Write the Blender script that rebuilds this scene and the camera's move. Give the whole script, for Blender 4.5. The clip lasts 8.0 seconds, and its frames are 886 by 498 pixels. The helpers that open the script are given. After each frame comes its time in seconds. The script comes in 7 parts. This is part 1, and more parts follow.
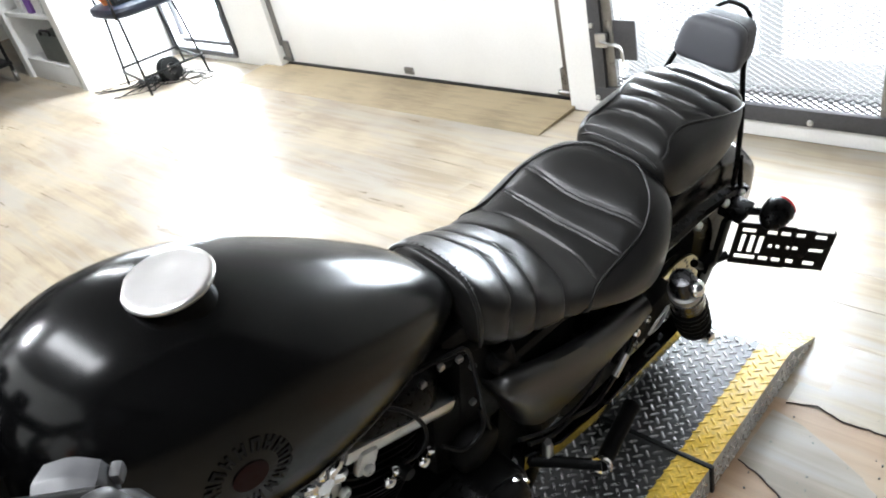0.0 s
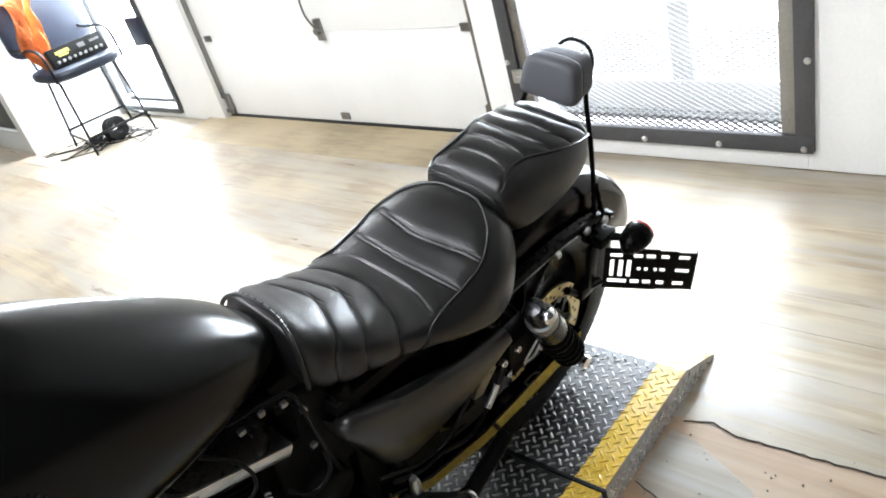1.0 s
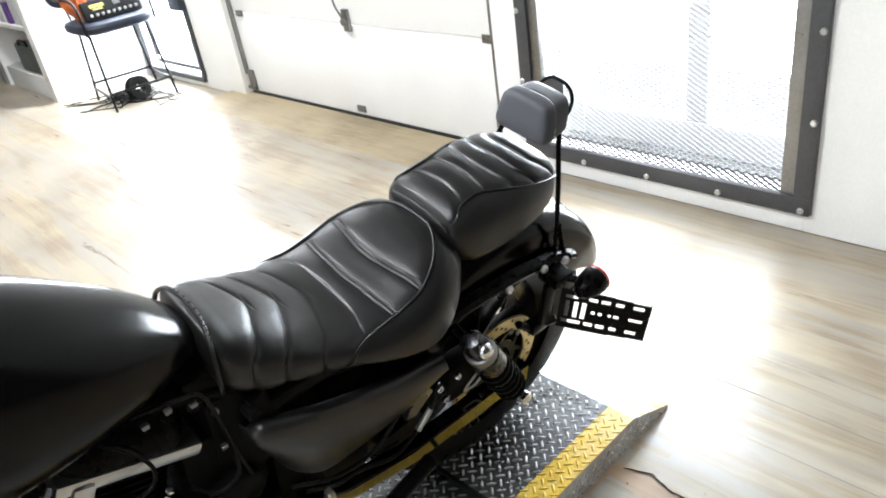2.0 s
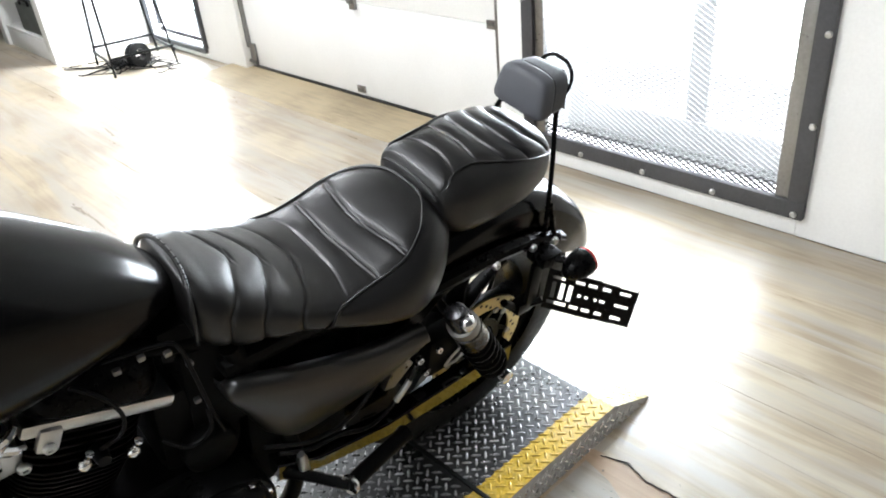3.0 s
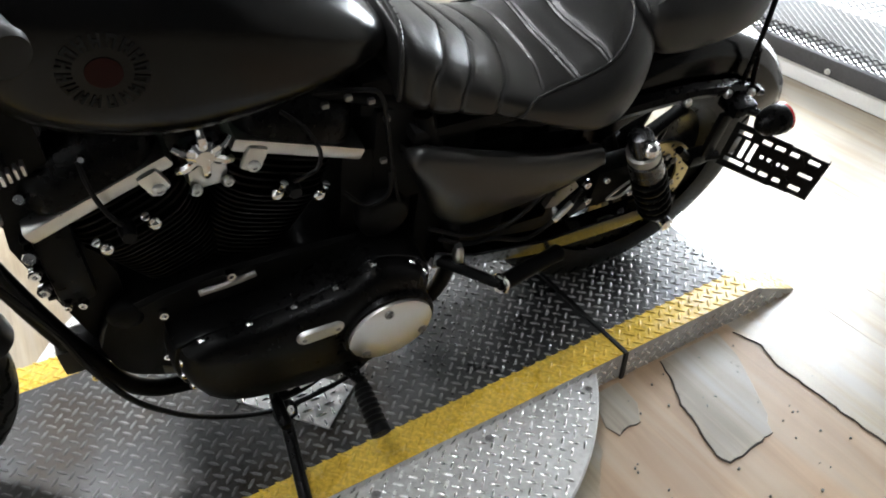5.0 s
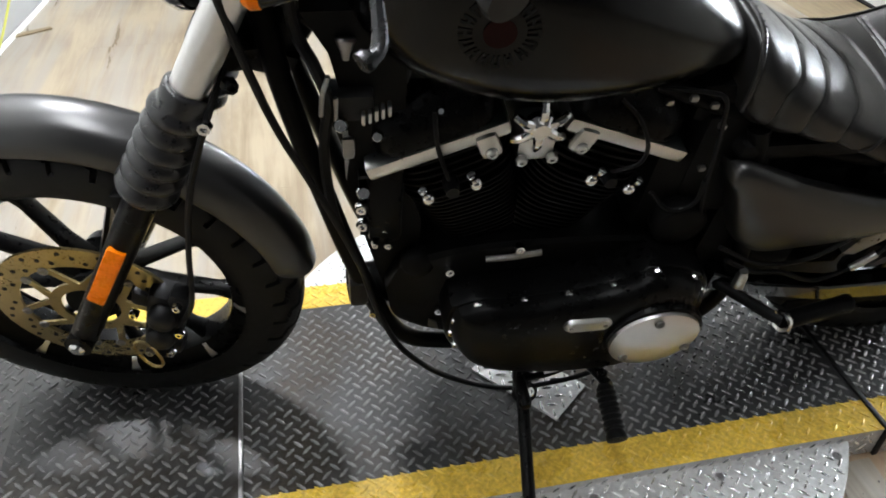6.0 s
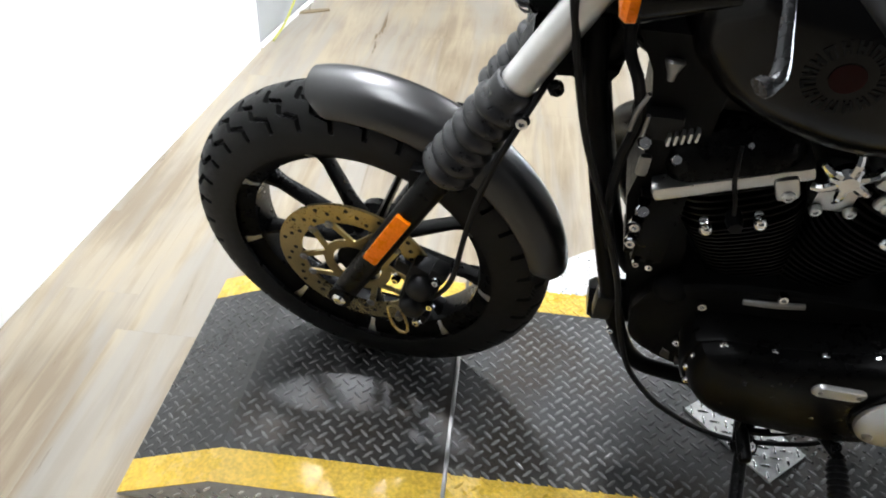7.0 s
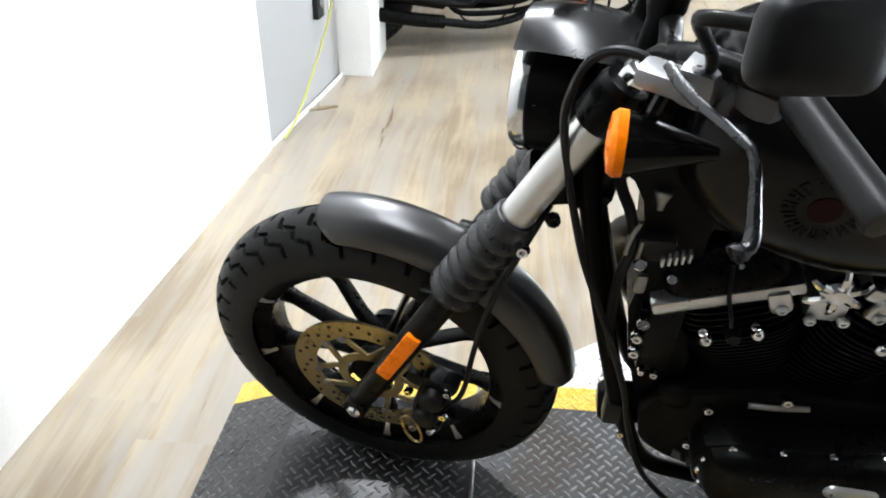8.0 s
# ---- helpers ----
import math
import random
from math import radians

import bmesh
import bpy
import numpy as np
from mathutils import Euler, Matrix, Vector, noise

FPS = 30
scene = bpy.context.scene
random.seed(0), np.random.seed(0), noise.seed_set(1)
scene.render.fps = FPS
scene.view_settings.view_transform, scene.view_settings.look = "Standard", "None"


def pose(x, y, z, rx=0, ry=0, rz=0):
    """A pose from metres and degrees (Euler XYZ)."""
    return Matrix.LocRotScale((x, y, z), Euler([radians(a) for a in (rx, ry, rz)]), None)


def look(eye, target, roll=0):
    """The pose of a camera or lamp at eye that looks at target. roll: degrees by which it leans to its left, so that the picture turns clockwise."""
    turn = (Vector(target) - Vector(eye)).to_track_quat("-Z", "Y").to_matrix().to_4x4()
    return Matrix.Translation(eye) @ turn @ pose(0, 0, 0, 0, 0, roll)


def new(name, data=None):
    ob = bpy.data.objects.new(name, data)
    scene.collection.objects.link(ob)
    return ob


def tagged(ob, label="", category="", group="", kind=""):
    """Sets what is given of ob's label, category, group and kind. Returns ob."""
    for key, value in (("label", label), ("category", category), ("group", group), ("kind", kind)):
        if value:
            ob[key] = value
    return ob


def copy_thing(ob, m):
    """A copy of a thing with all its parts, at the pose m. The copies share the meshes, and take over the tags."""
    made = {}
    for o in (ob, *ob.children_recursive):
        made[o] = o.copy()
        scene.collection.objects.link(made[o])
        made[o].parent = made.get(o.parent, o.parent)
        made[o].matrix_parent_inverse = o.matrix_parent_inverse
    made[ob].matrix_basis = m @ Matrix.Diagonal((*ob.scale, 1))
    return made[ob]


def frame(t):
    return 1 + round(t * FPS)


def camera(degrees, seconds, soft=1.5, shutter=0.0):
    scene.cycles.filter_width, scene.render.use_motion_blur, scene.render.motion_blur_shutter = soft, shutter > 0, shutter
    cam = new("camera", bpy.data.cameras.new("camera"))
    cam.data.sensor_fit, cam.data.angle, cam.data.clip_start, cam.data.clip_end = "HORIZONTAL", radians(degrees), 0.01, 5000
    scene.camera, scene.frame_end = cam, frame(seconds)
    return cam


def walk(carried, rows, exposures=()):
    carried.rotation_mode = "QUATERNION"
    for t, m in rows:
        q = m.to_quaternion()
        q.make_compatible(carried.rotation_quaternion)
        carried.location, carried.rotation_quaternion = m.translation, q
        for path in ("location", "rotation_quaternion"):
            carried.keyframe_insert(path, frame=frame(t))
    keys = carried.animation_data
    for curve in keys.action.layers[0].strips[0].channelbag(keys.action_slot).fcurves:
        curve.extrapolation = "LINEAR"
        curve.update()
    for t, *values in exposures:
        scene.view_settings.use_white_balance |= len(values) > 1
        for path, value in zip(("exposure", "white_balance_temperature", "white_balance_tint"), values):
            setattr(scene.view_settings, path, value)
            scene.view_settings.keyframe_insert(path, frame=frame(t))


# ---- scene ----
cam = camera(61.5, 8.0, soft=1.9)
PATH = [
    (0, (0.632, -0.849, 1.444), (1.712, 0.461, 0.387), -14.2),
    (0.2, (0.687, -0.871, 1.429), (1.630, 0.527, 0.353), -18.8),
    (0.3, (0.724, -0.879, 1.407), (1.685, 0.522, 0.353), -19.8),
    (0.4, (0.743, -0.902, 1.409), (1.689, 0.502, 0.343), -20.3),
    (0.5, (0.748, -0.905, 1.396), (1.714, 0.481, 0.326), -19.9),
    (0.6, (0.757, -0.914, 1.389), (1.741, 0.471, 0.334), -19.7),
    (0.7, (0.749, -0.961, 1.400), (1.762, 0.435, 0.388), -19.3),
    (0.8, (0.758, -0.982, 1.394), (1.814, 0.407, 0.418), -19.8),
    (0.9, (0.761, -0.994, 1.406), (1.857, 0.338, 0.394), -18.9),
    (1, (0.761, -1.028, 1.414), (1.92, 0.271, 0.43), -16.9),
    (1.2, (0.757, -1.072, 1.428), (1.917, 0.228, 0.445), -15.8),
    (1.5, (0.799, -1.098, 1.43), (1.886, 0.256, 0.436), -17.0),
    (1.7, (0.85, -1.102, 1.433), (1.935, 0.248, 0.434), -12.8),
    (2.8, (0.856, -1.108, 1.408), (2.008, 0.208, 0.437), -6.8),
    (3, (0.851, -1.111, 1.391), (1.986, 0.197, 0.391), -5.5),
    (3.5, (0.841, -1.115, 1.344), (1.934, 0.142, 0.237), -2.7),
    (4, (0.836, -1.115, 1.296), (1.913, 0.086, 0.115), -1.2),
    (4.2, (0.833, -1.117, 1.287), (1.891, 0.086, 0.09), -1.2),
    (5.3, (0.654, -1.073, 1.263), (1.329, 0.345, 0.025), 0.5),
    (5.5, (0.623, -1.059, 1.257), (1.211, 0.396, 0.018), 0.6),
    (6, (0.553, -1.043, 1.253), (0.919, 0.487, 0.018), 2.3),
    (6.5, (0.477, -1.053, 1.249), (0.593, 0.511, 0.008), 3.6),
    (6.8, (0.432, -1.057, 1.254), (0.416, 0.526, 0.032), 4.3),
    (7, (0.422, -1.073, 1.257), (0.327, 0.507, 0.035), 4.0),
    (7.2, (0.397, -1.074, 1.258), (0.280, 0.514, 0.048), 4.9),
    (7.5, (0.399, -1.079, 1.279), (0.192, 0.517, 0.092), 2.8),
    (7.7, (0.399, -1.077, 1.303), (0.196, 0.560, 0.172), 2.8),
    (8, (0.424, -1.068, 1.345), (0.282, 0.613, 0.271), 1.1),
]
walk(cam, [(t, look(eye, target, roll)) for t, eye, target, roll in PATH],
     [(0, 0.47, 6250, 10), (4, 0.42, 6300, 10), (5.5, 0.21, 6400, 10), (6.5, 0.20, 6300, 10), (8, 0.26, 6200, 10)])


# ---------------------------------------------------------------- light
world = bpy.data.worlds.new("sky")
scene.world = world
world.use_nodes = True
wn = world.node_tree.nodes
sky = wn.new("ShaderNodeTexSky")
sky.sky_type = "NISHITA"
sky.sun_disc = False
sky.sun_elevation, sky.sun_rotation = radians(30), radians(60)
world.node_tree.links.new(sky.outputs["Color"], wn["Background"].inputs["Color"])
wn["Background"].inputs["Strength"].default_value = 0.12


def area_lamp(name, m, sx, sy, power, colour):
    data = bpy.data.lights.new(name, "AREA")
    data.shape, data.size, data.size_y, data.energy, data.color = "RECTANGLE", sx, sy, power, colour
    lamp = new(name, data)
    lamp.matrix_world = m
    return lamp


DAY = (0.86, 0.94, 1.0)
area_lamp("gate_daylight", look((3.42, 0.39, 1.13), (0.8, 0.1, 0.0)), 1.15, 0.5, 64, DAY)
area_lamp("window_daylight", look((3.40, 4.6, 1.15), (0.8, 3.6, 0.2)), 0.95, 2.0, 112, DAY)
# unseen fill lamp overhead, added to lift bike, deck and near floor
area_lamp("ceiling_fill", look((0.2, -0.3, 3.1), (0.2, -0.3, 0)), 0.3, 2.0, 60, (0.98, 0.99, 1.0))
area_lamp("ceiling_spot", look((-0.13, 1.72, 3.1), (0.2, -0.1, 0)), 0.12, 0.12, 38, (0.97, 0.98, 1.0))
area_lamp("ceiling_spot", look((0.12, 1.76, 3.1), (0.2, -0.1, 0)), 0.12, 0.12, 28, (0.97, 0.98, 1.0))
# second unseen fill, added to lift the far floor
area_lamp("ceiling_fill", look((2.3, 3.6, 3.1), (2.3, 3.6, 0)), 0.3, 2.4, 80, (0.98, 0.99, 1.0))


# ---------------------------------------------------------------- materials
def node_mat(name):
    m = bpy.data.materials.new(name)
    m.use_nodes = True
    nt = m.node_tree
    return m, nt, nt.nodes["Principled BSDF"]


def set_in(node, **values):
    for key, value in values.items():
        node.inputs[key.replace("_", " ")].default_value = value


def surface(name, colour, rough=0.5, metal=0.0, vary=0.25, scale=6.0, fine=90.0, bump=0.0, bump_scale=300.0, coat=0.0, spread=0.12, each=0.0, spec=0.5):
    """Two scales of mottling in colour and gloss, a fine relief, and a shift from piece to piece."""
    m, nt, b = node_mat(name)
    new_node, link = nt.nodes.new, nt.links.new
    coord = new_node("ShaderNodeTexCoord")
    big, small = new_node("ShaderNodeTexNoise"), new_node("ShaderNodeTexNoise")
    set_in(big, Scale=scale, Detail=4.0, Roughness=0.6)
    set_in(small, Scale=fine, Detail=3.0, Roughness=0.6)
    for n in (big, small):
        link(coord.outputs["Object"], n.inputs["Vector"])
    mix = new_node("ShaderNodeMath")
    mix.operation = "ADD"
    link(big.outputs["Fac"], mix.inputs[0])
    link(small.outputs["Fac"], mix.inputs[1])
    ramp = new_node("ShaderNodeMapRange")
    set_in(ramp, From_Min=0.7, From_Max=1.3, To_Min=1.0 - vary, To_Max=1.0 + vary)
    link(mix.outputs[0], ramp.inputs["Value"])
    value = ramp.outputs["Result"]
    if each:
        info = new_node("ShaderNodeObjectInfo")
        tone = new_node("ShaderNodeMapRange")
        set_in(tone, To_Min=1.0 - each, To_Max=1.0 + each)
        link(info.outputs["Random"], tone.inputs["Value"])
        both = new_node("ShaderNodeMath")
        both.operation = "MULTIPLY"
        link(value, both.inputs[0])
        link(tone.outputs["Result"], both.inputs[1])
        value = both.outputs[0]
    hsv = new_node("ShaderNodeHueSaturation")
    hsv.inputs["Color"].default_value = (*colour, 1)
    link(value, hsv.inputs["Value"])
    link(hsv.outputs["Color"], b.inputs["Base Color"])
    gloss = new_node("ShaderNodeMapRange")
    set_in(gloss, From_Min=0.7, From_Max=1.3, To_Min=max(0.02, rough - spread), To_Max=min(1.0, rough + spread))
    link(mix.outputs[0], gloss.inputs["Value"])
    link(gloss.outputs["Result"], b.inputs["Roughness"])
    b.inputs["Metallic"].default_value = metal
    b.inputs["Specular IOR Level"].default_value = spec
    b.inputs["Coat Weight"].default_value = coat
    b.inputs["Coat Roughness"].default_value = 0.08
    if bump:
        grain = new_node("ShaderNodeTexNoise")
        set_in(grain, Scale=bump_scale, Detail=3.0)
        link(coord.outputs["Object"], grain.inputs["Vector"])
        relief = new_node("ShaderNodeBump")
        set_in(relief, Strength=bump, Distance=0.002)
        link(grain.outputs["Fac"], relief.inputs["Height"])
        link(relief.outputs["Normal"], b.inputs["Normal"])
    return m


def wood(name, light, dark, rough=0.3, along=1, each=True, wash=None):
    """Boards: streaks along one axis, a drift of tone, and a shift from board to board."""
    m, nt, b = node_mat(name)
    new_node, link = nt.nodes.new, nt.links.new
    coord = new_node("ShaderNodeTexCoord")
    shift = new_node("ShaderNodeVectorMath")
    info = new_node("ShaderNodeObjectInfo")
    spread = new_node("ShaderNodeVectorMath")
    spread.operation = "SCALE"
    spread.inputs[0].default_value = (7.3, 3.1, 11.7)
    link(info.outputs["Random"], spread.inputs["Scale"])
    place = new_node("ShaderNodeNewGeometry")
    if wash:
        spread.inputs[0].default_value = (0.05, 0.12, 0.0)
    link(place.outputs["Position"] if wash else coord.outputs["Object"], shift.inputs[0])
    link(spread.outputs[0], shift.inputs[1])
    mapping = new_node("ShaderNodeMapping")
    mapping.inputs["Scale"].default_value = (26.0, 1.7, 26.0) if wash else (36.0, 3.6, 36.0) if along == 1 else (3.6, 36.0, 36.0)
    link(shift.outputs[0], mapping.inputs["Vector"])
    streak = new_node("ShaderNodeTexNoise")
    set_in(streak, Scale=1.0, Detail=6.0, Roughness=0.65, Distortion=0.6)
    link(mapping.outputs[0], streak.inputs["Vector"])
    broad = new_node("ShaderNodeTexNoise")
    set_in(broad, Scale=2.2, Detail=3.0)
    link(shift.outputs[0], broad.inputs["Vector"])
    add = new_node("ShaderNodeMath")
    add.operation = "ADD"
    link(streak.outputs["Fac"], add.inputs[0])
    link(broad.outputs["Fac"], add.inputs[1])
    ramp = new_node("ShaderNodeValToRGB")
    ramp.color_ramp.elements[0].position, ramp.color_ramp.elements[0].color = 0.43 if wash else 0.40, (*dark, 1)
    ramp.color_ramp.elements[1].position, ramp.color_ramp.elements[1].color = 0.57, (*light, 1)
    half = new_node("ShaderNodeMath")
    half.operation = "MULTIPLY"
    half.inputs[1].default_value = 0.5
    link(add.outputs[0], half.inputs[0])
    link(half.outputs[0], ramp.inputs["Fac"])
    hsv = new_node("ShaderNodeHueSaturation")
    tone = new_node("ShaderNodeMapRange")
    set_in(tone, To_Min=0.975 if each else 1.0, To_Max=1.02 if each else 1.0)
    link(info.outputs["Random"], tone.inputs["Value"])
    link(tone.outputs["Result"], hsv.inputs["Value"])
    tint = ramp.outputs["Color"]
    if wash:
        # a grey lime wash in long soft streaks
        long = new_node("ShaderNodeMapping")
        long.inputs["Scale"].default_value = (10.0, 1.0, 10.0) if along == 1 else (1.0, 10.0, 10.0)
        link(shift.outputs[0], long.inputs["Vector"])
        veil = new_node("ShaderNodeTexNoise")
        set_in(veil, Scale=1.0, Detail=3.0, Roughness=0.55, Distortion=0.8)
        link(long.outputs[0], veil.inputs["Vector"])
        amount = new_node("ShaderNodeMapRange")
        set_in(amount, From_Min=0.44, From_Max=0.64, To_Min=0.0, To_Max=0.8)
        link(veil.outputs["Fac"], amount.inputs["Value"])
        limed = new_node("ShaderNodeMix")
        limed.data_type = "RGBA"
        limed.inputs["B"].default_value = (*wash, 1)
        link(amount.outputs["Result"], limed.inputs["Factor"])
        link(tint, limed.inputs["A"])
        tint = limed.outputs["Result"]
    link(tint, hsv.inputs["Color"])
    link(hsv.outputs["Color"], b.inputs["Base Color"])
    gloss = new_node("ShaderNodeMapRange")
    set_in(gloss, From_Min=0.3, From_Max=0.7, To_Min=rough - 0.06, To_Max=rough + 0.1)
    link(streak.outputs["Fac"], gloss.inputs["Value"])
    link(gloss.outputs["Result"], b.inputs["Roughness"])
    relief = new_node("ShaderNodeBump")
    set_in(relief, Strength=0.12, Distance=0.002)
    link(streak.outputs["Fac"], relief.inputs["Height"])
    link(relief.outputs["Normal"], b.inputs["Normal"])
    return m


def worn_paint(name, paint, metal_tone, amount=0.5, rough=0.35, scale=9.0):
    """Paint worn through to steel in patches."""
    m, nt, b = node_mat(name)
    new_node, link = nt.nodes.new, nt.links.new
    coord = new_node("ShaderNodeTexCoord")
    patch, fleck = new_node("ShaderNodeTexNoise"), new_node("ShaderNodeTexNoise")
    set_in(patch, Scale=scale, Detail=8.0, Roughness=0.7)
    set_in(fleck, Scale=140.0, Detail=2.0)
    for n in (patch, fleck):
        link(coord.outputs["Object"], n.inputs["Vector"])
    ramp = new_node("ShaderNodeMapRange")
    set_in(ramp, From_Min=amount, From_Max=amount + 0.12)
    link(patch.outputs["Fac"], ramp.inputs["Value"])
    mix = new_node("ShaderNodeMix")
    mix.data_type = "RGBA"
    mix.inputs["A"].default_value, mix.inputs["B"].default_value = (*paint, 1), (*metal_tone, 1)
    link(ramp.outputs["Result"], mix.inputs["Factor"])
    hsv = new_node("ShaderNodeHueSaturation")
    tone = new_node("ShaderNodeMapRange")
    set_in(tone, From_Min=0.3, From_Max=0.7, To_Min=0.75, To_Max=1.2)
    link(fleck.outputs["Fac"], tone.inputs["Value"])
    link(tone.outputs["Result"], hsv.inputs["Value"])
    link(mix.outputs["Result"], hsv.inputs["Color"])
    link(hsv.outputs["Color"], b.inputs["Base Color"])
    part_metal = new_node("ShaderNodeMath")
    part_metal.operation = "MULTIPLY"
    part_metal.inputs[1].default_value = 0.8
    link(ramp.outputs["Result"], part_metal.inputs[0])
    link(part_metal.outputs[0], b.inputs["Metallic"])
    gloss = new_node("ShaderNodeMapRange")
    set_in(gloss, From_Min=0.3, From_Max=0.7, To_Min=rough * 0.5, To_Max=rough * 1.6)
    link(patch.outputs["Fac"], gloss.inputs["Value"])
    link(gloss.outputs["Result"], b.inputs["Roughness"])
    return m


def glow(name, colour, strength):
    m, nt, b = node_mat(name)
    set_in(b, Base_Color=(*colour, 1), Emission_Color=(*colour, 1), Emission_Strength=strength)
    return m


TANK = surface("black_denim_paint", (0.002, 0.002, 0.0021), 0.19, vary=0.05, spread=0.012, spec=0.22)
GLOSS = surface("black_powder_coat", (0.0025, 0.0025, 0.0025), 0.32, spec=0.08, vary=0.3, spread=0.1, bump=0.06, bump_scale=700)
PAINT = surface("gloss_black_frame_paint", (0.002, 0.002, 0.002), 0.14, spec=0.2, vary=0.1, spread=0.03)
POLISHED = surface("polished_black_lacquer", (0.002, 0.002, 0.002), 0.07, spec=0.7, vary=0.1, spread=0.02)
VISOR = surface("satin_black_visor", (0.008, 0.008, 0.008), 0.24, spec=0.5, vary=0.12, spread=0.04)
SATIN = surface("satin_black_cast_parts", (0.006, 0.006, 0.0062), 0.40, spec=0.22, vary=0.15, spread=0.08, bump=0.08, bump_scale=700)
HOUSING = surface("dark_grey_cast_housing", (0.05, 0.05, 0.054), 0.42, spec=0.4, vary=0.15, spread=0.08)
PERCH = surface("silver_grey_paint", (0.24, 0.24, 0.25), 0.36, 0.7, vary=0.12, spread=0.08)
DENIM = surface("black_denim_fender_paint", (0.008, 0.008, 0.0083), 0.33, vary=0.06, spread=0.015, spec=0.8)
DARKSTEEL = surface("dark_polished_steel", (0.045, 0.045, 0.047), 0.26, 1.0, vary=0.1, spread=0.06)
FIN = surface("black_fin_edges", (0.002, 0.002, 0.002), 0.40, spec=0.06, vary=0.2)
SIDE = surface("black_denim_cover_paint", (0.008, 0.0078, 0.0075), 0.34, vary=0.06, spread=0.015, spec=0.6)
WRINKLE = surface("black_wrinkle_paint", (0.004, 0.004, 0.004), 0.46, spec=0.08, vary=0.3, bump=0.25, bump_scale=1200)
VINYL = surface("black_vinyl", (0.006, 0.0058, 0.0056), 0.35, vary=0.12, spread=0.035, bump=0.2, bump_scale=420, spec=0.48)
PAD = surface("grey_black_rubbery_vinyl", (0.05, 0.052, 0.06), 0.55, vary=0.1, bump=0.25, bump_scale=900)
RUBBER = surface("tyre_rubber", (0.007, 0.007, 0.007), 0.5, spec=0.15, vary=0.25, bump=0.15, bump_scale=400)
GAITER = surface("gaiter_rubber", (0.010, 0.010, 0.011), 0.36, vary=0.3, bump=0.1)
CHROME = surface("chrome", (0.75, 0.75, 0.76), 0.1, 1.0, vary=0.06, spread=0.05)
STEEL = surface("machined_aluminium", (0.6, 0.6, 0.59), 0.3, 1.0, vary=0.04, spread=0.03)
DULL = surface("dull_steel", (0.27, 0.265, 0.26), 0.38, 1.0, vary=0.15, spread=0.12)
DISC = surface("straw_tinted_disc_steel", (0.38, 0.305, 0.15), 0.32, 1.0, vary=0.15, spread=0.1, fine=220)
AMBER = surface("amber_lens", (0.9, 0.2, 0.0), 0.3, spec=0.15, vary=0.12, scale=60, fine=200)
RED = surface("red_lens", (0.35, 0.012, 0.015), 0.2, vary=0.1)
GLASS, gnt, gb = node_mat("clear_lens")
set_in(gb, Base_Color=(0.95, 0.97, 1, 1), Roughness=0.03, IOR=1.45, Transmission_Weight=1.0)
EMBLEM = surface("grey_emblem_ink", (0.008, 0.008, 0.0078), 0.55, vary=0.3, spec=0.1)
EMBLEM_RED = surface("dark_red_emblem", (0.013, 0.002, 0.0018), 0.5, vary=0.25, spec=0.08)
# paler yellow for the rear slope: the gate's glare put into the colour
YELLOW_GLARE = worn_paint("glare_pale_yellow", (0.72, 0.60, 0.30), (0.62, 0.60, 0.52), 0.5, 0.3, 14.0)
YELLOW = worn_paint("yellow_floor_paint", (0.64, 0.43, 0.06), (0.34, 0.28, 0.16), 0.66, 0.28)
# rear deck paint, its base lightened to carry the glare off it
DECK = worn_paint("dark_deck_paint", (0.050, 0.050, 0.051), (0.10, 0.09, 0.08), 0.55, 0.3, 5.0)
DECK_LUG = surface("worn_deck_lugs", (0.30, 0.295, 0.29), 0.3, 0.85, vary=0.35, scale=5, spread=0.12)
DECK_MID = surface("mid_deck_lugs", (0.17, 0.168, 0.165), 0.32, 0.8, vary=0.4, scale=4, spread=0.12)
DECK_DULL = worn_paint("dull_deck_lugs", (0.078, 0.077, 0.076), (0.24, 0.238, 0.234), 0.52, 0.3, 2.4)
DECK_DARK = worn_paint("darker_deck_paint", (0.026, 0.0257, 0.0255), (0.048, 0.041, 0.034), 0.52, 0.34, 3.0)
PLATE = surface("bare_tread_plate", (0.55, 0.55, 0.54), 0.5, 0.35, vary=0.22, scale=4, spread=0.12)
PLATE_LUG = surface("polished_tread_lugs", (0.78, 0.78, 0.77), 0.25, 0.9, vary=0.15, spread=0.08)
PLANK = wood("limed_oak_vinyl", (0.378, 0.318, 0.226), (0.238, 0.188, 0.128), 0.32, wash=(0.306, 0.283, 0.248))
PLY = wood("plywood", (0.30, 0.235, 0.14), (0.18, 0.135, 0.075), 0.6)
SUBFLOOR = wood("exposed_underlay", (0.37, 0.255, 0.16), (0.27, 0.18, 0.11), 0.5, each=False, wash=(0.34, 0.275, 0.205))
# near-black for the strips that stand in for shade along torn edges
LIP_SHADE = surface("torn_lip_shade", (0.035, 0.028, 0.024), 0.8, vary=0.4, fine=200)
SCRAP = wood("grey_torn_vinyl", (0.31, 0.27, 0.215), (0.19, 0.155, 0.115), 0.45, each=False, wash=(0.29, 0.27, 0.24))
WALL = surface("white_wall_paint", (0.83, 0.83, 0.81), 0.6, vary=0.04, scale=2, bump=0.05, bump_scale=120)
# grey base lowered further to hold the shade on the recessed wall
GREYWALL = surface("shaded_grey_wall_paint", (0.32, 0.32, 0.315), 0.6, vary=0.05, scale=2, bump=0.05, bump_scale=120)
OUTERPOST = surface("pale_grey_frame_paint", (0.28, 0.28, 0.28), 0.6, vary=0.05, scale=2)
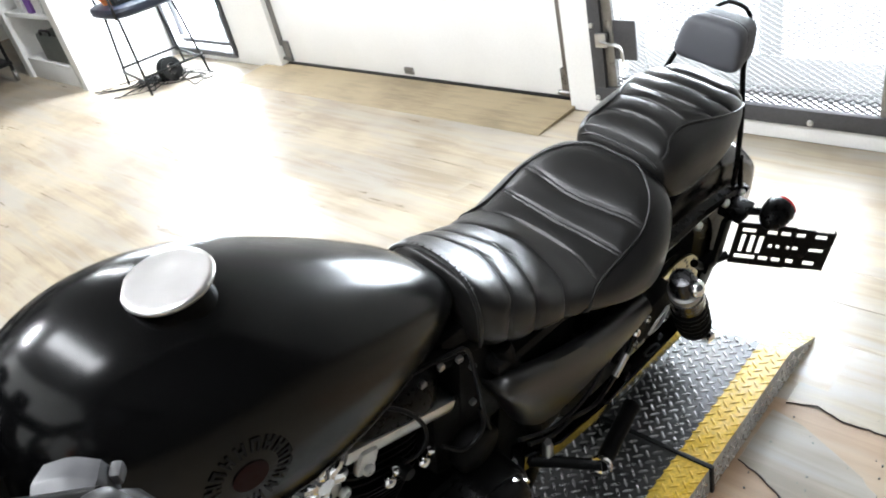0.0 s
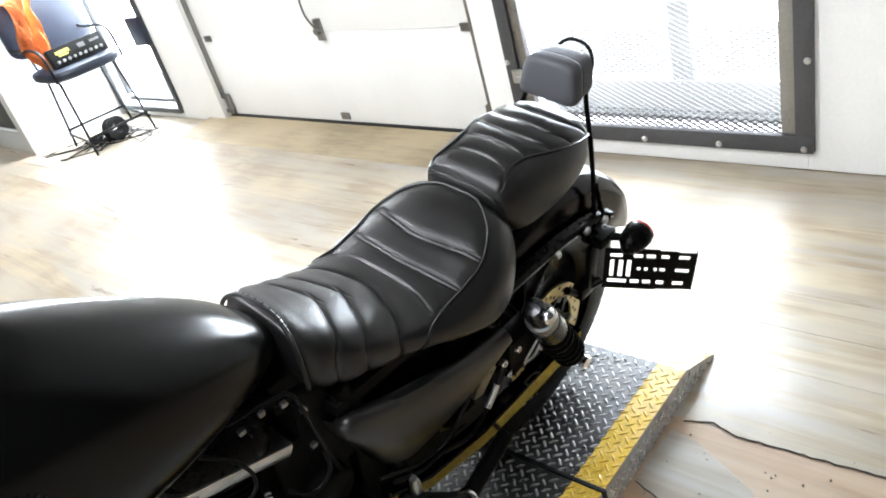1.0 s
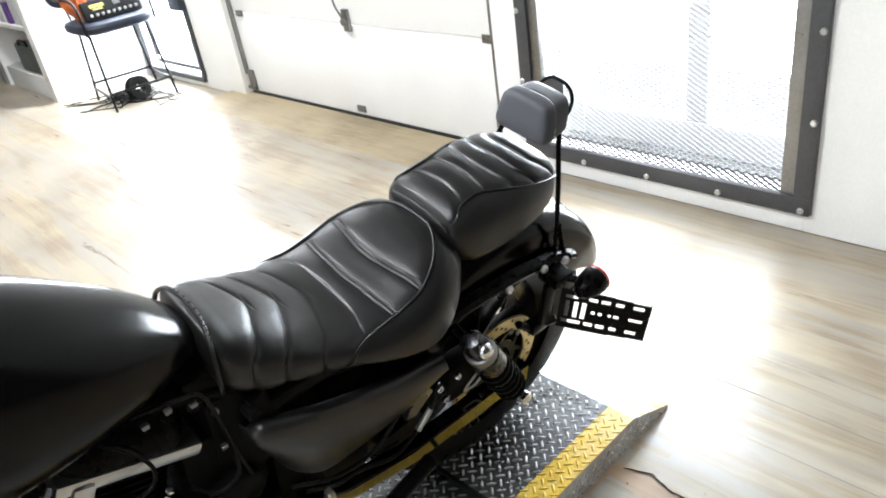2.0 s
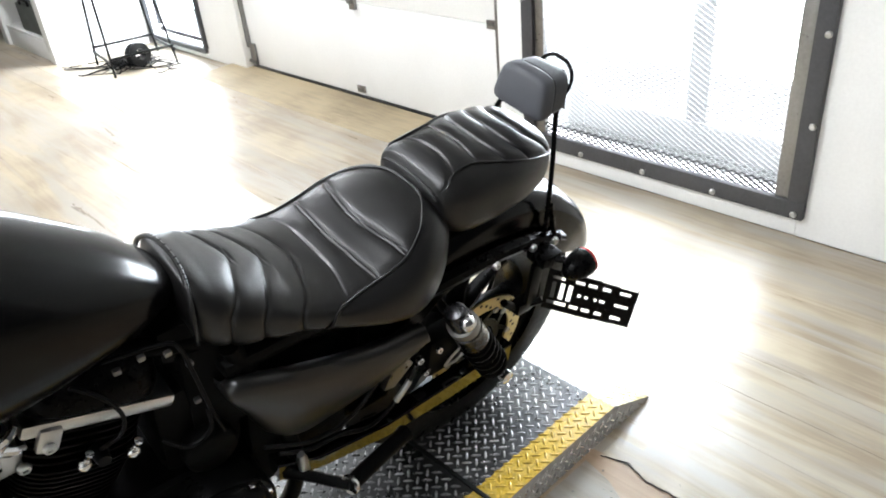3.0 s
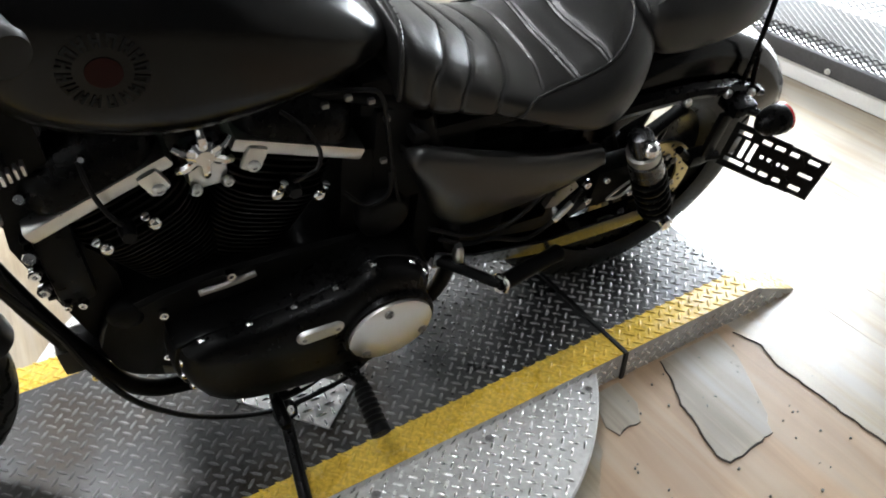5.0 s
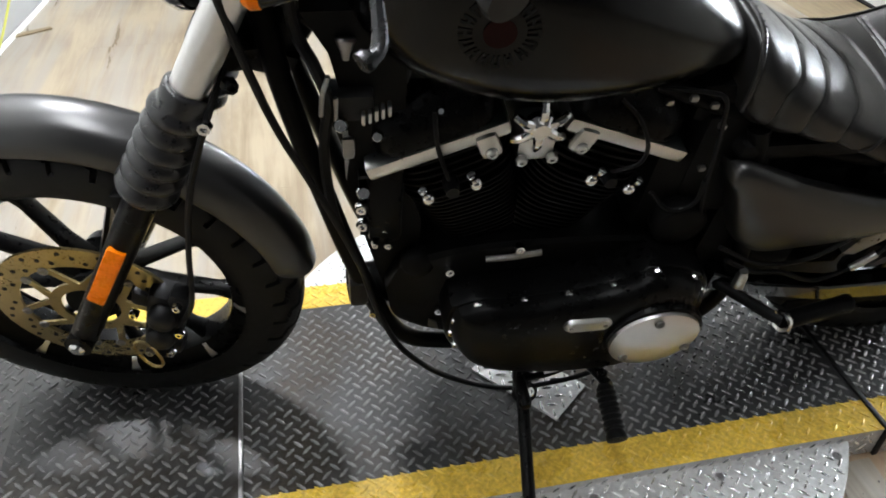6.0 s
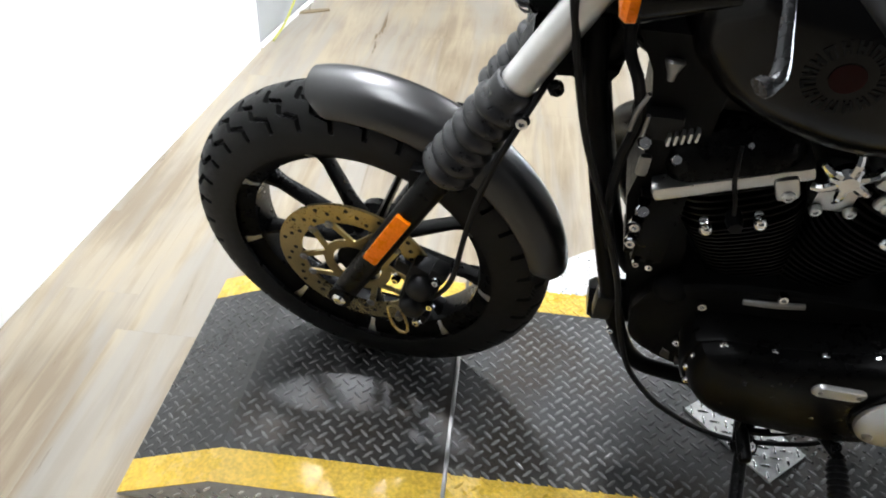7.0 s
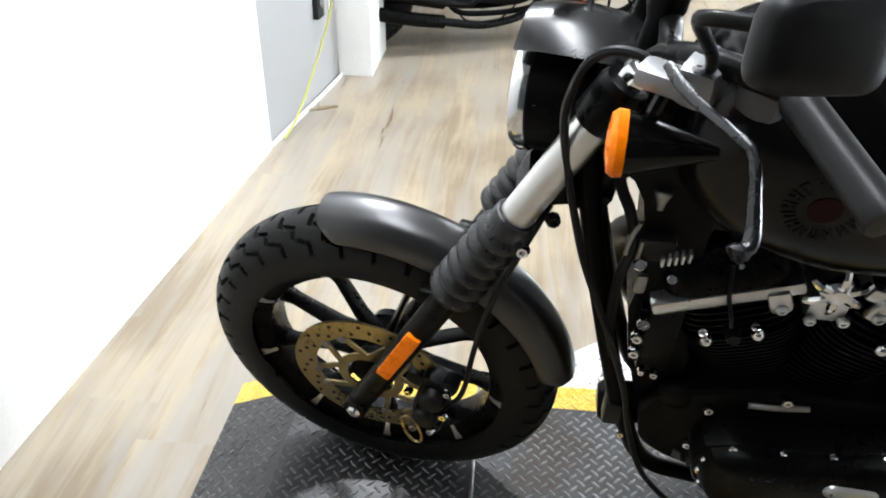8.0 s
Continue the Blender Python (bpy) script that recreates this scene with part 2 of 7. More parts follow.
DIMWALL = surface("dark_grey_wall_paint", (0.025, 0.025, 0.025), 0.6, vary=0.05, scale=2)
DOORPAINT = surface("white_door_steel", (0.80, 0.80, 0.78), 0.42, vary=0.04, scale=3)
CEILING = surface("ceiling_board", (0.3, 0.3, 0.3), 0.8, vary=0.05)
GATESTEEL = surface("dark_grey_gate_steel", (0.05, 0.05, 0.053), 0.5, vary=0.25, spread=0.1)
MESHSTEEL = surface("mesh_steel", (0.25, 0.25, 0.25), 0.5, 0.2, vary=0.2)
NAVY = surface("navy_vinyl", (0.008, 0.013, 0.028), 0.45, vary=0.15, bump=0.15)
ORANGE = surface("orange_cloth", (0.80, 0.33, 0.12), 0.9, vary=0.2, scale=30)
BLACKPLASTIC = surface("black_plastic", (0.009, 0.009, 0.009), 0.42, vary=0.2, spec=0.2)
CABLE = surface("cable_sheath", (0.005, 0.005, 0.0055), 0.42, vary=0.2, spec=0.14)
BRUSHED = surface("brushed_fork_steel", (0.62, 0.61, 0.6), 0.34, 1.0, vary=0.03, spread=0.03)
GREYCASE = surface("grey_green_case", (0.10, 0.11, 0.10), 0.5, vary=0.2)
LIME = surface("yellow_green_cable", (0.42, 0.42, 0.07), 0.45, vary=0.1)
PAPER = surface("white_card", (0.75, 0.75, 0.74), 0.7, vary=0.05)
PURPLE = surface("purple_print", (0.16, 0.06, 0.3), 0.5, vary=0.2)
CARD = surface("brown_cardboard", (0.36, 0.22, 0.1), 0.8, vary=0.15)
GOLD = surface("gold_print", (0.6, 0.5, 0.12), 0.5, vary=0.2)
SKYGLOW = glow("daylight_haze", (0.93, 0.97, 1.0), 11.0)
OUTSIDE = surface("grey_outside_paving", (0.07, 0.07, 0.07), 0.8, vary=0.15)


# ---------------------------------------------------------------- mesh tools
def finish(name, bm, material, sharp=38.0):
    bmesh.ops.recalc_face_normals(bm, faces=bm.faces[:])
    limit = radians(sharp)
    for f in bm.faces:
        f.smooth = True
    for e in bm.edges:
        e.smooth = len(e.link_faces) == 2 and e.calc_face_angle(0.0) < limit
    me = bpy.data.meshes.new(name)
    bm.to_mesh(me)
    bm.free()
    for m in material if isinstance(material, (list, tuple)) else [material]:
        me.materials.append(m)
    return me


def part(name, bm, material, parent=None, label="", sharp=38.0):
    ob = new(name, finish(name, bm, material, sharp))
    ob.parent = parent
    return tagged(ob, label) if label else ob


def empty(name, m=None):
    ob = new(name)
    ob.empty_display_size = 0.1
    if m is not None:
        ob.matrix_world = m
    return ob


def ring(bm, points):
    return [bm.verts.new(p) for p in points]


def bridge(bm, a, b, closed=True, mat=0):
    n = len(a)
    for i in range(n if closed else n - 1):
        j = (i + 1) % n
        f = bm.faces.new((a[i], a[j], b[j], b[i]))
        f.material_index = mat


def loft(bm, rings, cap=True, closed=True, mat=0):
    rows = [ring(bm, r) for r in rings]
    for a, b in zip(rows, rows[1:]):
        bridge(bm, a, b, closed, mat)
    if cap and closed:
        bm.faces.new(rows[0][::-1]).material_index = mat
        bm.faces.new(rows[-1]).material_index = mat
    return rows


def smooth_line(points, steps=6):
    """A Catmull-Rom line through the points."""
    p = [Vector(q) for q in points]
    p = [2 * p[0] - p[1]] + p + [2 * p[-1] - p[-2]]
    out = []
    for i in range(1, len(p) - 2):
        for k in range(steps):
            t = k / steps
            a, b, c, d = p[i - 1:i + 3]
            out.append(0.5 * ((2 * b) + (c - a) * t + (2 * a - 5 * b + 4 * c - d) * t * t + (3 * b - a - 3 * c + d) * t ** 3))
    return out + [p[-2]]


def tube(bm, points, r, seg=10, steps=6, cap=True, mat=0, flat=1.0):
    """A round bar along a smooth line; r may be a number or a function of 0..1."""
    line = smooth_line(points, steps) if steps > 1 else [Vector(q) for q in points]
    n = len(line)
    side = None
    rings = []
    for i, c in enumerate(line):
        d = (line[min(i + 1, n - 1)] - line[max(i - 1, 0)]).normalized()
        if side is None:
            side = d.orthogonal().normalized()
        side = (side - d * side.dot(d)).normalized()
        up = d.cross(side)
        rr = r(i / (n - 1)) if callable(r) else r
        rings.append([c + (side * math.cos(a) + up * math.sin(a) * flat) * rr for a in [2 * math.pi * k / seg for k in range(seg)]])
    loft(bm, rings, cap, True, mat)


def frame_of(base, axis):
    """A matrix with its z along axis, at base."""
    z = Vector(axis).normalized()
    return Matrix.Translation(base) @ z.to_track_quat("Z", "Y").to_matrix().to_4x4()


def lathe(bm, profile, base=(0, 0, 0), axis=(0, 0, 1), seg=24, mat=0, closed=False):
    """Turns (radius, height) round an axis."""
    m = frame_of(base, axis)
    rows = []
    for r, h in profile:
        if r < 1e-5:
            rows.append([bm.verts.new(m @ Vector((0, 0, h)))])
        else:
            rows.append([bm.verts.new(m @ Vector((r * math.cos(a), r * math.sin(a), h))) for a in [2 * math.pi * k / seg for k in range(seg)]])
    pairs = list(zip(rows, rows[1:])) + ([(rows[-1], rows[0])] if closed else [])
    for a, b in pairs:
        if len(a) == 1 and len(b) == 1:
            continue
        for i in range(seg):
            j = (i + 1) % seg
            if len(a) == 1:
                f = bm.faces.new((a[0], b[j], b[i]))
            elif len(b) == 1:
                f = bm.faces.new((a[i], a[j], b[0]))
            else:
                f = bm.faces.new((a[i], a[j], b[j], b[i]))
            f.material_index = mat


def block(bm, centre, size, bevel=0.0, m=None, mat=0):
    """A box with rounded edges."""
    made = bmesh.ops.create_cube(bm, size=1.0)["verts"]
    t = Matrix.Translation(centre) @ Matrix.Diagonal((*size, 1))
    bmesh.ops.transform(bm, matrix=(m @ t) if m is not None else t, verts=made)
    faces = {f for v in made for f in v.link_faces}
    for f in faces:
        f.material_index = mat
    if bevel:
        edges = list({e for v in made for e in v.link_edges})
        bmesh.ops.bevel(bm, geom=edges, offset=bevel, segments=2, affect="EDGES", profile=0.6, material=mat)


def slab(bm, outline, z0, z1, m=None, mat=0, inset=0.0):
    """An outline (x, y) drawn up from z0 to z1, its top edge drawn in by inset."""
    m = m or Matrix.Identity(4)
    c = sum((Vector((*p, 0)) for p in outline), Vector()) / len(outline)
    def at(p, z, k):
        q = Vector((*p, 0))
        q = q + (c - q).normalized() * k
        return m @ Vector((q.x, q.y, z))
    rings = [[at(p, z0, 0) for p in outline]]
    if inset:
        rings.append([at(p, z1 - math.copysign(inset, z1 - z0), 0) for p in outline])
    rings.append([at(p, z1, inset) for p in outline])
    loft(bm, rings, True, True, mat)


def bolt(bm, base, axis, r=0.006, h=0.006, mat=0):
    lathe(bm, [(0, 0), (r, 0), (r, h * 0.6), (r * 0.75, h), (r * 0.4, h), (r * 0.35, h * 0.6), (0, h * 0.6)], base, axis, 8, mat)


# ---------------------------------------------------------------- the room
def structure(name, bm, material, label="", category=""):
    ob = part(name, bm, material)
    return tagged(ob, label, category, "", "structure")


FLOOR_Z, FALL_A, FALL_B = 0.055, 2.17, 2.60
# camera's late viewpoint, about which things of the room are scaled
VIEW_EYE = Vector((0.42, -1.07, 1.30))


def ground_z(x):
    """The showroom floor is level at FLOOR_Z and falls towards the garage door; the fall is set to fit the camera's
    view.
    """
    return FLOOR_Z * min(1.0, max(0.0, (FALL_B - x) / (FALL_B - FALL_A)))


def settled(ob, h=FLOOR_Z, centre=VIEW_EYE):
    """Scale a thing laid out on the plane z = 0 about a camera viewpoint, so that its foot rests on a floor at height h
    and it still fits the view.
    """
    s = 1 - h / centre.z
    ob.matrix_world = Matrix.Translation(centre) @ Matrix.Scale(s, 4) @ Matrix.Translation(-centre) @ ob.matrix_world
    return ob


def walls():
    bm = bmesh.new()
    # wall with the gate, the garage door and the window, cut round its openings
    x0, x1, top = 3.28, 3.46, 3.2
    def pier(ya, yb, za, zb):
        block(bm, ((x0 + x1) / 2, (ya + yb) / 2, (za + zb) / 2), (x1 - x0, yb - ya, zb - za), 0.004)
    pier(-2.5, -0.22, 0, top)
    pier(-0.22, 1.0, 0, 0.085)
    # unseen lintel, added low to cut the daylight on the floor
    pier(-0.22, 1.0, 1.45, top)
    pier(1.0, 1.18, 0, top)
    pier(1.18, 3.55, 2.45, top)
    pier(3.55, 4.08, 0, top)
    pier(4.08, 5.0, 0, 0.07)
    pier(4.08, 5.0, 2.3, top)
    pier(5.0, 8.6, 0, top)
    structure("wall_east", bm, WALL, "white painted wall with a mesh gate and garage door", "wall")
    bm = bmesh.new()
    block(bm, (-0.2, 8.68, 1.6), (7.0, 0.16, 3.2))
    structure("wall_north", bm, WALL, "plain white wall behind the shelves", "wall")
    # unseen wall, added dark and near so black parts mirror little light
    bm = bmesh.new()
    block(bm, (0, -2.58, 1.6), (7.4, 0.16, 3.2))
    structure("wall_south", bm, DIMWALL, "plain dark grey wall out of view, dims reflections", "wall")
    bm = bmesh.new()
    block(bm, (-3.7, 2.5, 1.6), (0.16, 12.3, 3.2))
    structure("wall_west", bm, WALL, "plain white wall closing the showroom", "wall")
    # unseen ceiling, its grey chosen to cut bounced light
    bm = bmesh.new()
    block(bm, (-0.15, 2.5, 3.26), (7.3, 12.4, 0.12))
    structure("ceiling", bm, CEILING, "plain grey ceiling, out of view", "ceiling")
    # white partition beside the platform, then a grey stretch and a white column
    def stretch(name, a, b, thick, height, material, label):
        a, b = Vector((*a, 0)), Vector((*b, 0))
        d = (b - a).normalized()
        n = Vector((-d.y, d.x, 0)) * thick
        bm = bmesh.new()
        base = [a, b, b + n, a + n]
        loft(bm, [[p + Vector((0, 0, z)) for p in base] for z in (0, height)])
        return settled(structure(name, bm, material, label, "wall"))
    stretch("partition", (-0.80, -2.0), (-0.545, 1.735), 0.10, 2.9, WALL, "bright white partition wall beside the platform")
    stretch("wall_grey", (-0.565, 1.74), (-0.455, 2.66), 0.10, 3.2, GREYWALL, "pale grey wall, its shade in the tone, with outlet and cable")
    bm = bmesh.new()
    block(bm, (-0.40, 2.90, 1.6), (0.24, 0.46, 3.2), 0.006)
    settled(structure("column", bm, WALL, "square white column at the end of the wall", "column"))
    bm = bmesh.new()
    loft(bm, [[Vector(p) + Vector((0, 0, z)) for p in ((-0.555, 1.76, 0), (-0.445, 2.66, 0), (-0.437, 2.66, 0), (-0.545, 1.76, 0))] for z in (0, 0.018)])
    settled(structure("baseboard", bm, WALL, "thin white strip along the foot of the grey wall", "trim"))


PLANK_W, PLANK_L = 0.182, 1.22


def floor():
    bm = bmesh.new()
    profile = [(-3.76, -0.11), (3.44, -0.11), (3.44, -0.011), (FALL_B, -0.011), (FALL_A, FLOOR_Z - 0.011), (-3.76, FLOOR_Z - 0.011)]
    loft(bm, [[Vector((x, y, z)) for x, z in profile] for y in (-2.65, 8.65)])
    ground = structure("floor", bm, SUBFLOOR, "pale limed oak vinyl plank floor", "floor")
    bm = bmesh.new()
    block(bm, (0, 0, -0.005), (PLANK_W, PLANK_L, 0.01))
    bmesh.ops.bevel(bm, geom=[e for e in bm.edges if all(v.co.z > -0.001 for v in e.verts)], offset=0.0002, segments=1, affect="EDGES")
    me = finish("plank", bm, PLANK)
    rng = random.Random(4)
    far = bmesh.new()
    count = 0
    x = 3.275 - PLANK_W / 2
    while x > -3.6:
        tilt = math.atan2(ground_z(x - PLANK_W / 2) - ground_z(x + PLANK_W / 2), PLANK_W)
        z = (ground_z(x - PLANK_W / 2) + ground_z(x + PLANK_W / 2)) / 2
        y = -3.4 + rng.uniform(-1.0, 0)
        while y < 8.6:
            if -0.9 < x and -1.3 < y < 7.6 and count < 300:
                ob = new("plank", me)
                ob.parent, ob.location, ob.rotation_euler = ground, (x, y, z), (0, tilt, 0)
                count += 1
            else:
                a, b = max(y - PLANK_L / 2, -2.5), min(y + PLANK_L / 2, 8.6)
                if b - a > 0.02:
                    block(far, (0, 0, -0.005), (PLANK_W - 0.0008, b - a - 0.0008, 0.01), 0, Matrix.Translation((x, (a + b) / 2, z)) @ Matrix.Rotation(tilt, 4, "Y"))
            y += PLANK_L
        x -= PLANK_W
    rest = part("far_planks", far, PLANK, ground)
    tagged(rest, "", "", "", "stuff")


def ragged(points, rng, step=0.012, amount=0.0022):
    """A torn line: the way between points broken into short uneven bits."""
    out = []
    for (xa, ya), (xb, yb) in zip(points[:-1], points[1:]):
        n = max(1, int(math.hypot(xb - xa, yb - ya) / step))
        for k in range(n):
            f = k / n
            out.append((xa + (xb - xa) * f + rng.uniform(-amount, amount), ya + (yb - ya) * f + rng.uniform(-amount, amount)))
    return out + [points[-1]]


def torn_sheet(name, edge, rest, material, label, category, thick=0.005, gap=0.0032):
    """A piece of flooring with one torn edge, and a dark strip that paints the shade under its lip."""
    rng = random.Random(len(edge) * 7 + len(rest))
    line = ragged(edge, rng)
    bm = bmesh.new()
    slab(bm, line + rest, FLOOR_Z + 0.0014, FLOOR_Z + thick, inset=0.0008)
    sheet = tagged(part(name, bm, material), label, category)
    bm = bmesh.new()
    run = [Vector((x, y, FLOOR_Z + 0.0022)) for x, y in line]
    taper = [gap * rng.uniform(0.55, 1.2) * min(1.0, 0.3 + 6.0 * min(i, len(run) - 1 - i) / len(run)) for i in range(len(run))]
    rings = []
    for i, p in enumerate(run):
        d = (run[min(i + 1, len(run) - 1)] - run[max(i - 1, 0)]).normalized()
        side = Vector((-d.y, d.x, 0)) * taper[i]
        rings.append([p - side, p - side * 0.4 + Vector((0, 0, thick * 0.55)), p + side * 0.4 + Vector((0, 0, thick * 0.55)), p + side])
    loft(bm, rings)
    part("shade_strip", bm, LIP_SHADE, sheet, "dark strip for the shade under the torn edge")
    return sheet


def torn_floor():
    bm = bmesh.new()
    rng = random.Random(8)
    bare = [(1.30, -0.62), (1.45, -0.47), (1.50, -0.33), (1.93, -0.335), (1.94, -0.43), (1.935, -0.60), (1.947, -0.83), (1.83, -0.826), (1.80, -0.86), (1.84, -1.02), (1.70, -1.4), (1.42, -1.1)]
    slab(bm, ragged(bare, rng, 0.03, 0.004), FLOOR_Z, FLOOR_Z + 0.0012)
    structure("torn_floor_patch", bm, SUBFLOOR, "bare reddish underlay where the floor is torn", "floor patch")
    torn_sheet("torn_vinyl_scrap", [(1.713, -0.352), (1.702, -0.393), (1.664, -0.464), (1.660, -0.500), (1.640, -0.556), (1.630, -0.594), (1.642, -0.616), (1.672, -0.618), (1.769, -0.612)],
               [(1.780, -0.590), (1.797, -0.576), (1.834, -0.506), (1.874, -0.426), (1.890, -0.352)], SCRAP, "grey torn piece of vinyl plank on bare underlay", "flooring scrap")
    torn_sheet("lifted_plank", [(1.925, -0.368), (1.933, -0.387), (1.946, -0.433), (1.929, -0.480), (1.934, -0.610), (1.940, -0.720), (1.946, -0.832)],
               [(2.002, -0.832), (2.002, -0.368)], PLANK, "lifted oak vinyl plank with a dark edge", "floor plank", 0.0045, 0.0024)
    torn_sheet("torn_vinyl_scrap", [(1.560, -0.458), (1.530, -0.452), (1.501, -0.461)], [(1.49, -0.43), (1.52, -0.352), (1.593, -0.350), (1.588, -0.416)], SCRAP,
               "small torn scrap of grey vinyl flooring", "flooring scrap", 0.004, 0.0018)
    torn_sheet("torn_vinyl_scrap", [(1.890, -0.836), (1.850, -0.822), (1.826, -0.829), (1.803, -0.852)], [(1.84, -1.0), (1.93, -1.05), (1.945, -0.85)], SCRAP,
               "splintered end of a grey vinyl plank", "flooring scrap", 0.004, 0.0014)


def crumbs():
    """Grit and flakes left on the bare underlay."""
    rng = random.Random(31)
    bm = bmesh.new()
    for k in range(90):
        x, y = rng.uniform(1.42, 1.97), rng.uniform(-1.2, -0.38)
        r = rng.uniform(0.0010, 0.0032)
        slab(bm, [(x + r * rng.uniform(0.5, 1.3) * math.cos(a), y + r * rng.uniform(0.5, 1.3) * math.sin(a)) for a in (0.2, 1.4, 2.7, 4.0, 5.2)], FLOOR_Z + 0.001, FLOOR_Z + 0.0045 + r * 0.6)
    tagged(part("floor_grit", bm, GREYCASE), "dark grit scattered on the torn floor", "grit", "", "stuff")


def threshold():
    bm = bmesh.new()
    loft(bm, [[Vector((x, y, z)) for x, z in ((2.99, 0.001), (3.02, 0.010), (3.36, 0.022), (3.36, 0.001))] for y in (1.16, 3.75)])
    tagged(structure("threshold_board", bm, PLY, "worn plywood ramp board before the garage door", "threshold"))


def garage_door():
    door = tagged(empty("garage_door", pose(3.34, 0, 0)), "closed white sectional garage door with dark bottom seal", "garage door")
    y0, y1 = 1.19, 3.54
    z = 0.03
    while z < 2.4:
        bm = bmesh.new()
        block(bm, (0.025, (y0 + y1) / 2, z + 0.264), (0.05, y1 - y0, 0.524), 0.006)
        part("panel", bm, DOORPAINT, door)
        z += 0.53
    bm = bmesh.new()
    block(bm, (0.012, (y0 + y1) / 2, 0.016), (0.05, y1 - y0, 0.028), 0.004)
    part("bottom_seal", bm, BLACKPLASTIC, door, "black rubber bottom seal")
    for y in (y0 + 0.03, y1 - 0.04):
        bm = bmesh.new()
        block(bm, (-0.012, y, 0.11), (0.02, 0.06, 0.14), 0.003)
        tube(bm, [(-0.02, y - 0.03, 0.06), (-0.02, y + 0.05, 0.06)], 0.012, 10, 1)
        part("corner_bracket", bm, DULL, door, "galvanised corner bracket with roller")
        bm = bmesh.new()
        block(bm, (-0.012, y + (0.05 if y > 2 else -0.01), 1.3), (0.03, 0.035, 2.3), 0.004)
        part("track", bm, DULL, door, "galvanised steel track")
    for y, zz in ((2.33, 0.07), (y1 - 0.09, 0.56), (y0 + 0.07, 0.56)):
        bm = bmesh.new()
        block(bm, (-0.006, y, zz), (0.012, 0.07, 0.04), 0.003)
        for k in (-0.02, 0, 0.02):
            bolt(bm, (-0.012, y + k, zz), (-1, 0, 0), 0.006, 0.005)
        part("hinge", bm, DULL, door, "grey steel hinge plate")
    bm = bmesh.new()
    block(bm, (-0.01, 2.30, 0.585), (0.02, 0.05, 0.12), 0.004)
    lathe(bm, [(0, 0), (0.02, 0), (0.02, 0.02), (0, 0.02)], (-0.02, 2.30, 0.58), (-1, 0, 0), 12)
    tube(bm, [(-0.035, 2.30, 0.6), (-0.05, 2.33, 0.68), (-0.04, 2.34, 0.78), (-0.02, 2.31, 0.85)], 0.006, 8)
    part("latch", bm, DULL, door, "steel slide latch with pull rope")


def gate():
    """Steel gate of flattened mesh in a dark frame."""
    g = tagged(empty("security_gate", pose(3.27, 0, 0)), "dark steel security gate with expanded metal mesh", "gate")
    # gate top, out of view, follows the lowered lintel
    y0, y1, z0, z1 = -0.245, 1.02, 0.075, 1.45
    for name, c, s in (("bottom_rail", (0, (y0 + y1) / 2, z0 + 0.032), (0.03, y1 - y0, 0.064)), ("top_rail", (0, (y0 + y1) / 2, z1), (0.03, y1 - y0, 0.064)),
                       ("side_rail", (0, y0 + 0.03, (z0 + z1) / 2 + 0.032), (0.03, 0.06, z1 - z0 - 0.064)), ("side_rail", (0, y1 - 0.03, (z0 + z1) / 2 + 0.032), (0.03, 0.06, z1 - z0 - 0.064))):
        bm = bmesh.new()
        block(bm, c, s, 0.003)
        part(name, bm, GATESTEEL, g)
    for y in (y0 + 0.086, y1 - 0.086):
        bm = bmesh.new()
        block(bm, (0.012, y, (z0 + z1) / 2), (0.03, 0.05, z1 - z0 - 0.13), 0.004)
        part("inner_channel", bm, DULL, g, "weathered inner steel channel")
    for i in range(5):
        bm = bmesh.new()
        bolt(bm, (-0.015, -0.215 + 0.305 * i, z0 + 0.018), (-1, 0, 0), 0.012, 0.008)
        part("bolt", bm, STEEL, g)
    for y in (y0 + 0.015, y1 - 0.015):
        for z in (0.42, 0.72, 1.02):
            bm = bmesh.new()
            bolt(bm, (-0.015, y, z), (-1, 0, 0), 0.012, 0.008)
            part("bolt", bm, STEEL, g)
    # mesh: diamonds of flat strand
    bm = bmesh.new()
    w, h, t = 0.036, 0.0100, 0.0013
    ya, yb, za, zb = y0 + 0.06, y1 - 0.06, z0 + 0.06, 1.42
    def strand(p, q):
        d = (Vector(q) - Vector(p)).normalized()
        n = Vector((0, -d.z, d.y)) * t
        v = [bm.verts.new(Vector(c)) for c in (Vector(p) + n, Vector(p) - n, Vector(q) - n, Vector(q) + n)]
        u = [bm.verts.new(k.co + Vector((0.003, 0, 0))) for k in v]
        bm.faces.new(v)
        for i in range(4):
            bm.faces.new((v[i], u[i], u[(i + 1) % 4], v[(i + 1) % 4]))
    rows = int((zb - za) / h)
    cols = int((yb - ya) / w)
    for r in range(rows):
        for c in range(cols):
            off = (r % 2) * w / 2
            y, z = ya + c * w + off, za + r * h
            strand((0.02, y, z), (0.02, y + w / 2, z + h))
            strand((0.02, y + w / 2, z + h), (0.02, y + w, z))
    tagged(part("mesh_panel", bm, MESHSTEEL, g, "flattened expanded metal mesh"), "", "", "", "stuff")
    # a second, thicker strip of mesh folded over the bottom rail
    bm = bmesh.new()
    t = 0.0026
    for r in range(5):
        for c in range(cols):
            y, z = ya + c * w + ((r + 1) % 2) * w / 2, za + r * h + 0.004
            strand((0.008, y, z), (0.008, y + w / 2, z + h))
            strand((0.008, y + w / 2, z + h), (0.008, y + w, z))
    tagged(part("mesh_fold", bm, GATESTEEL, g, "dark folded edge of the mesh"), "", "", "", "stuff")
    # door frame outside the gate
    outer = tagged(empty("outer_door_frame"), "pale outer door frame behind the gate", "door frame")
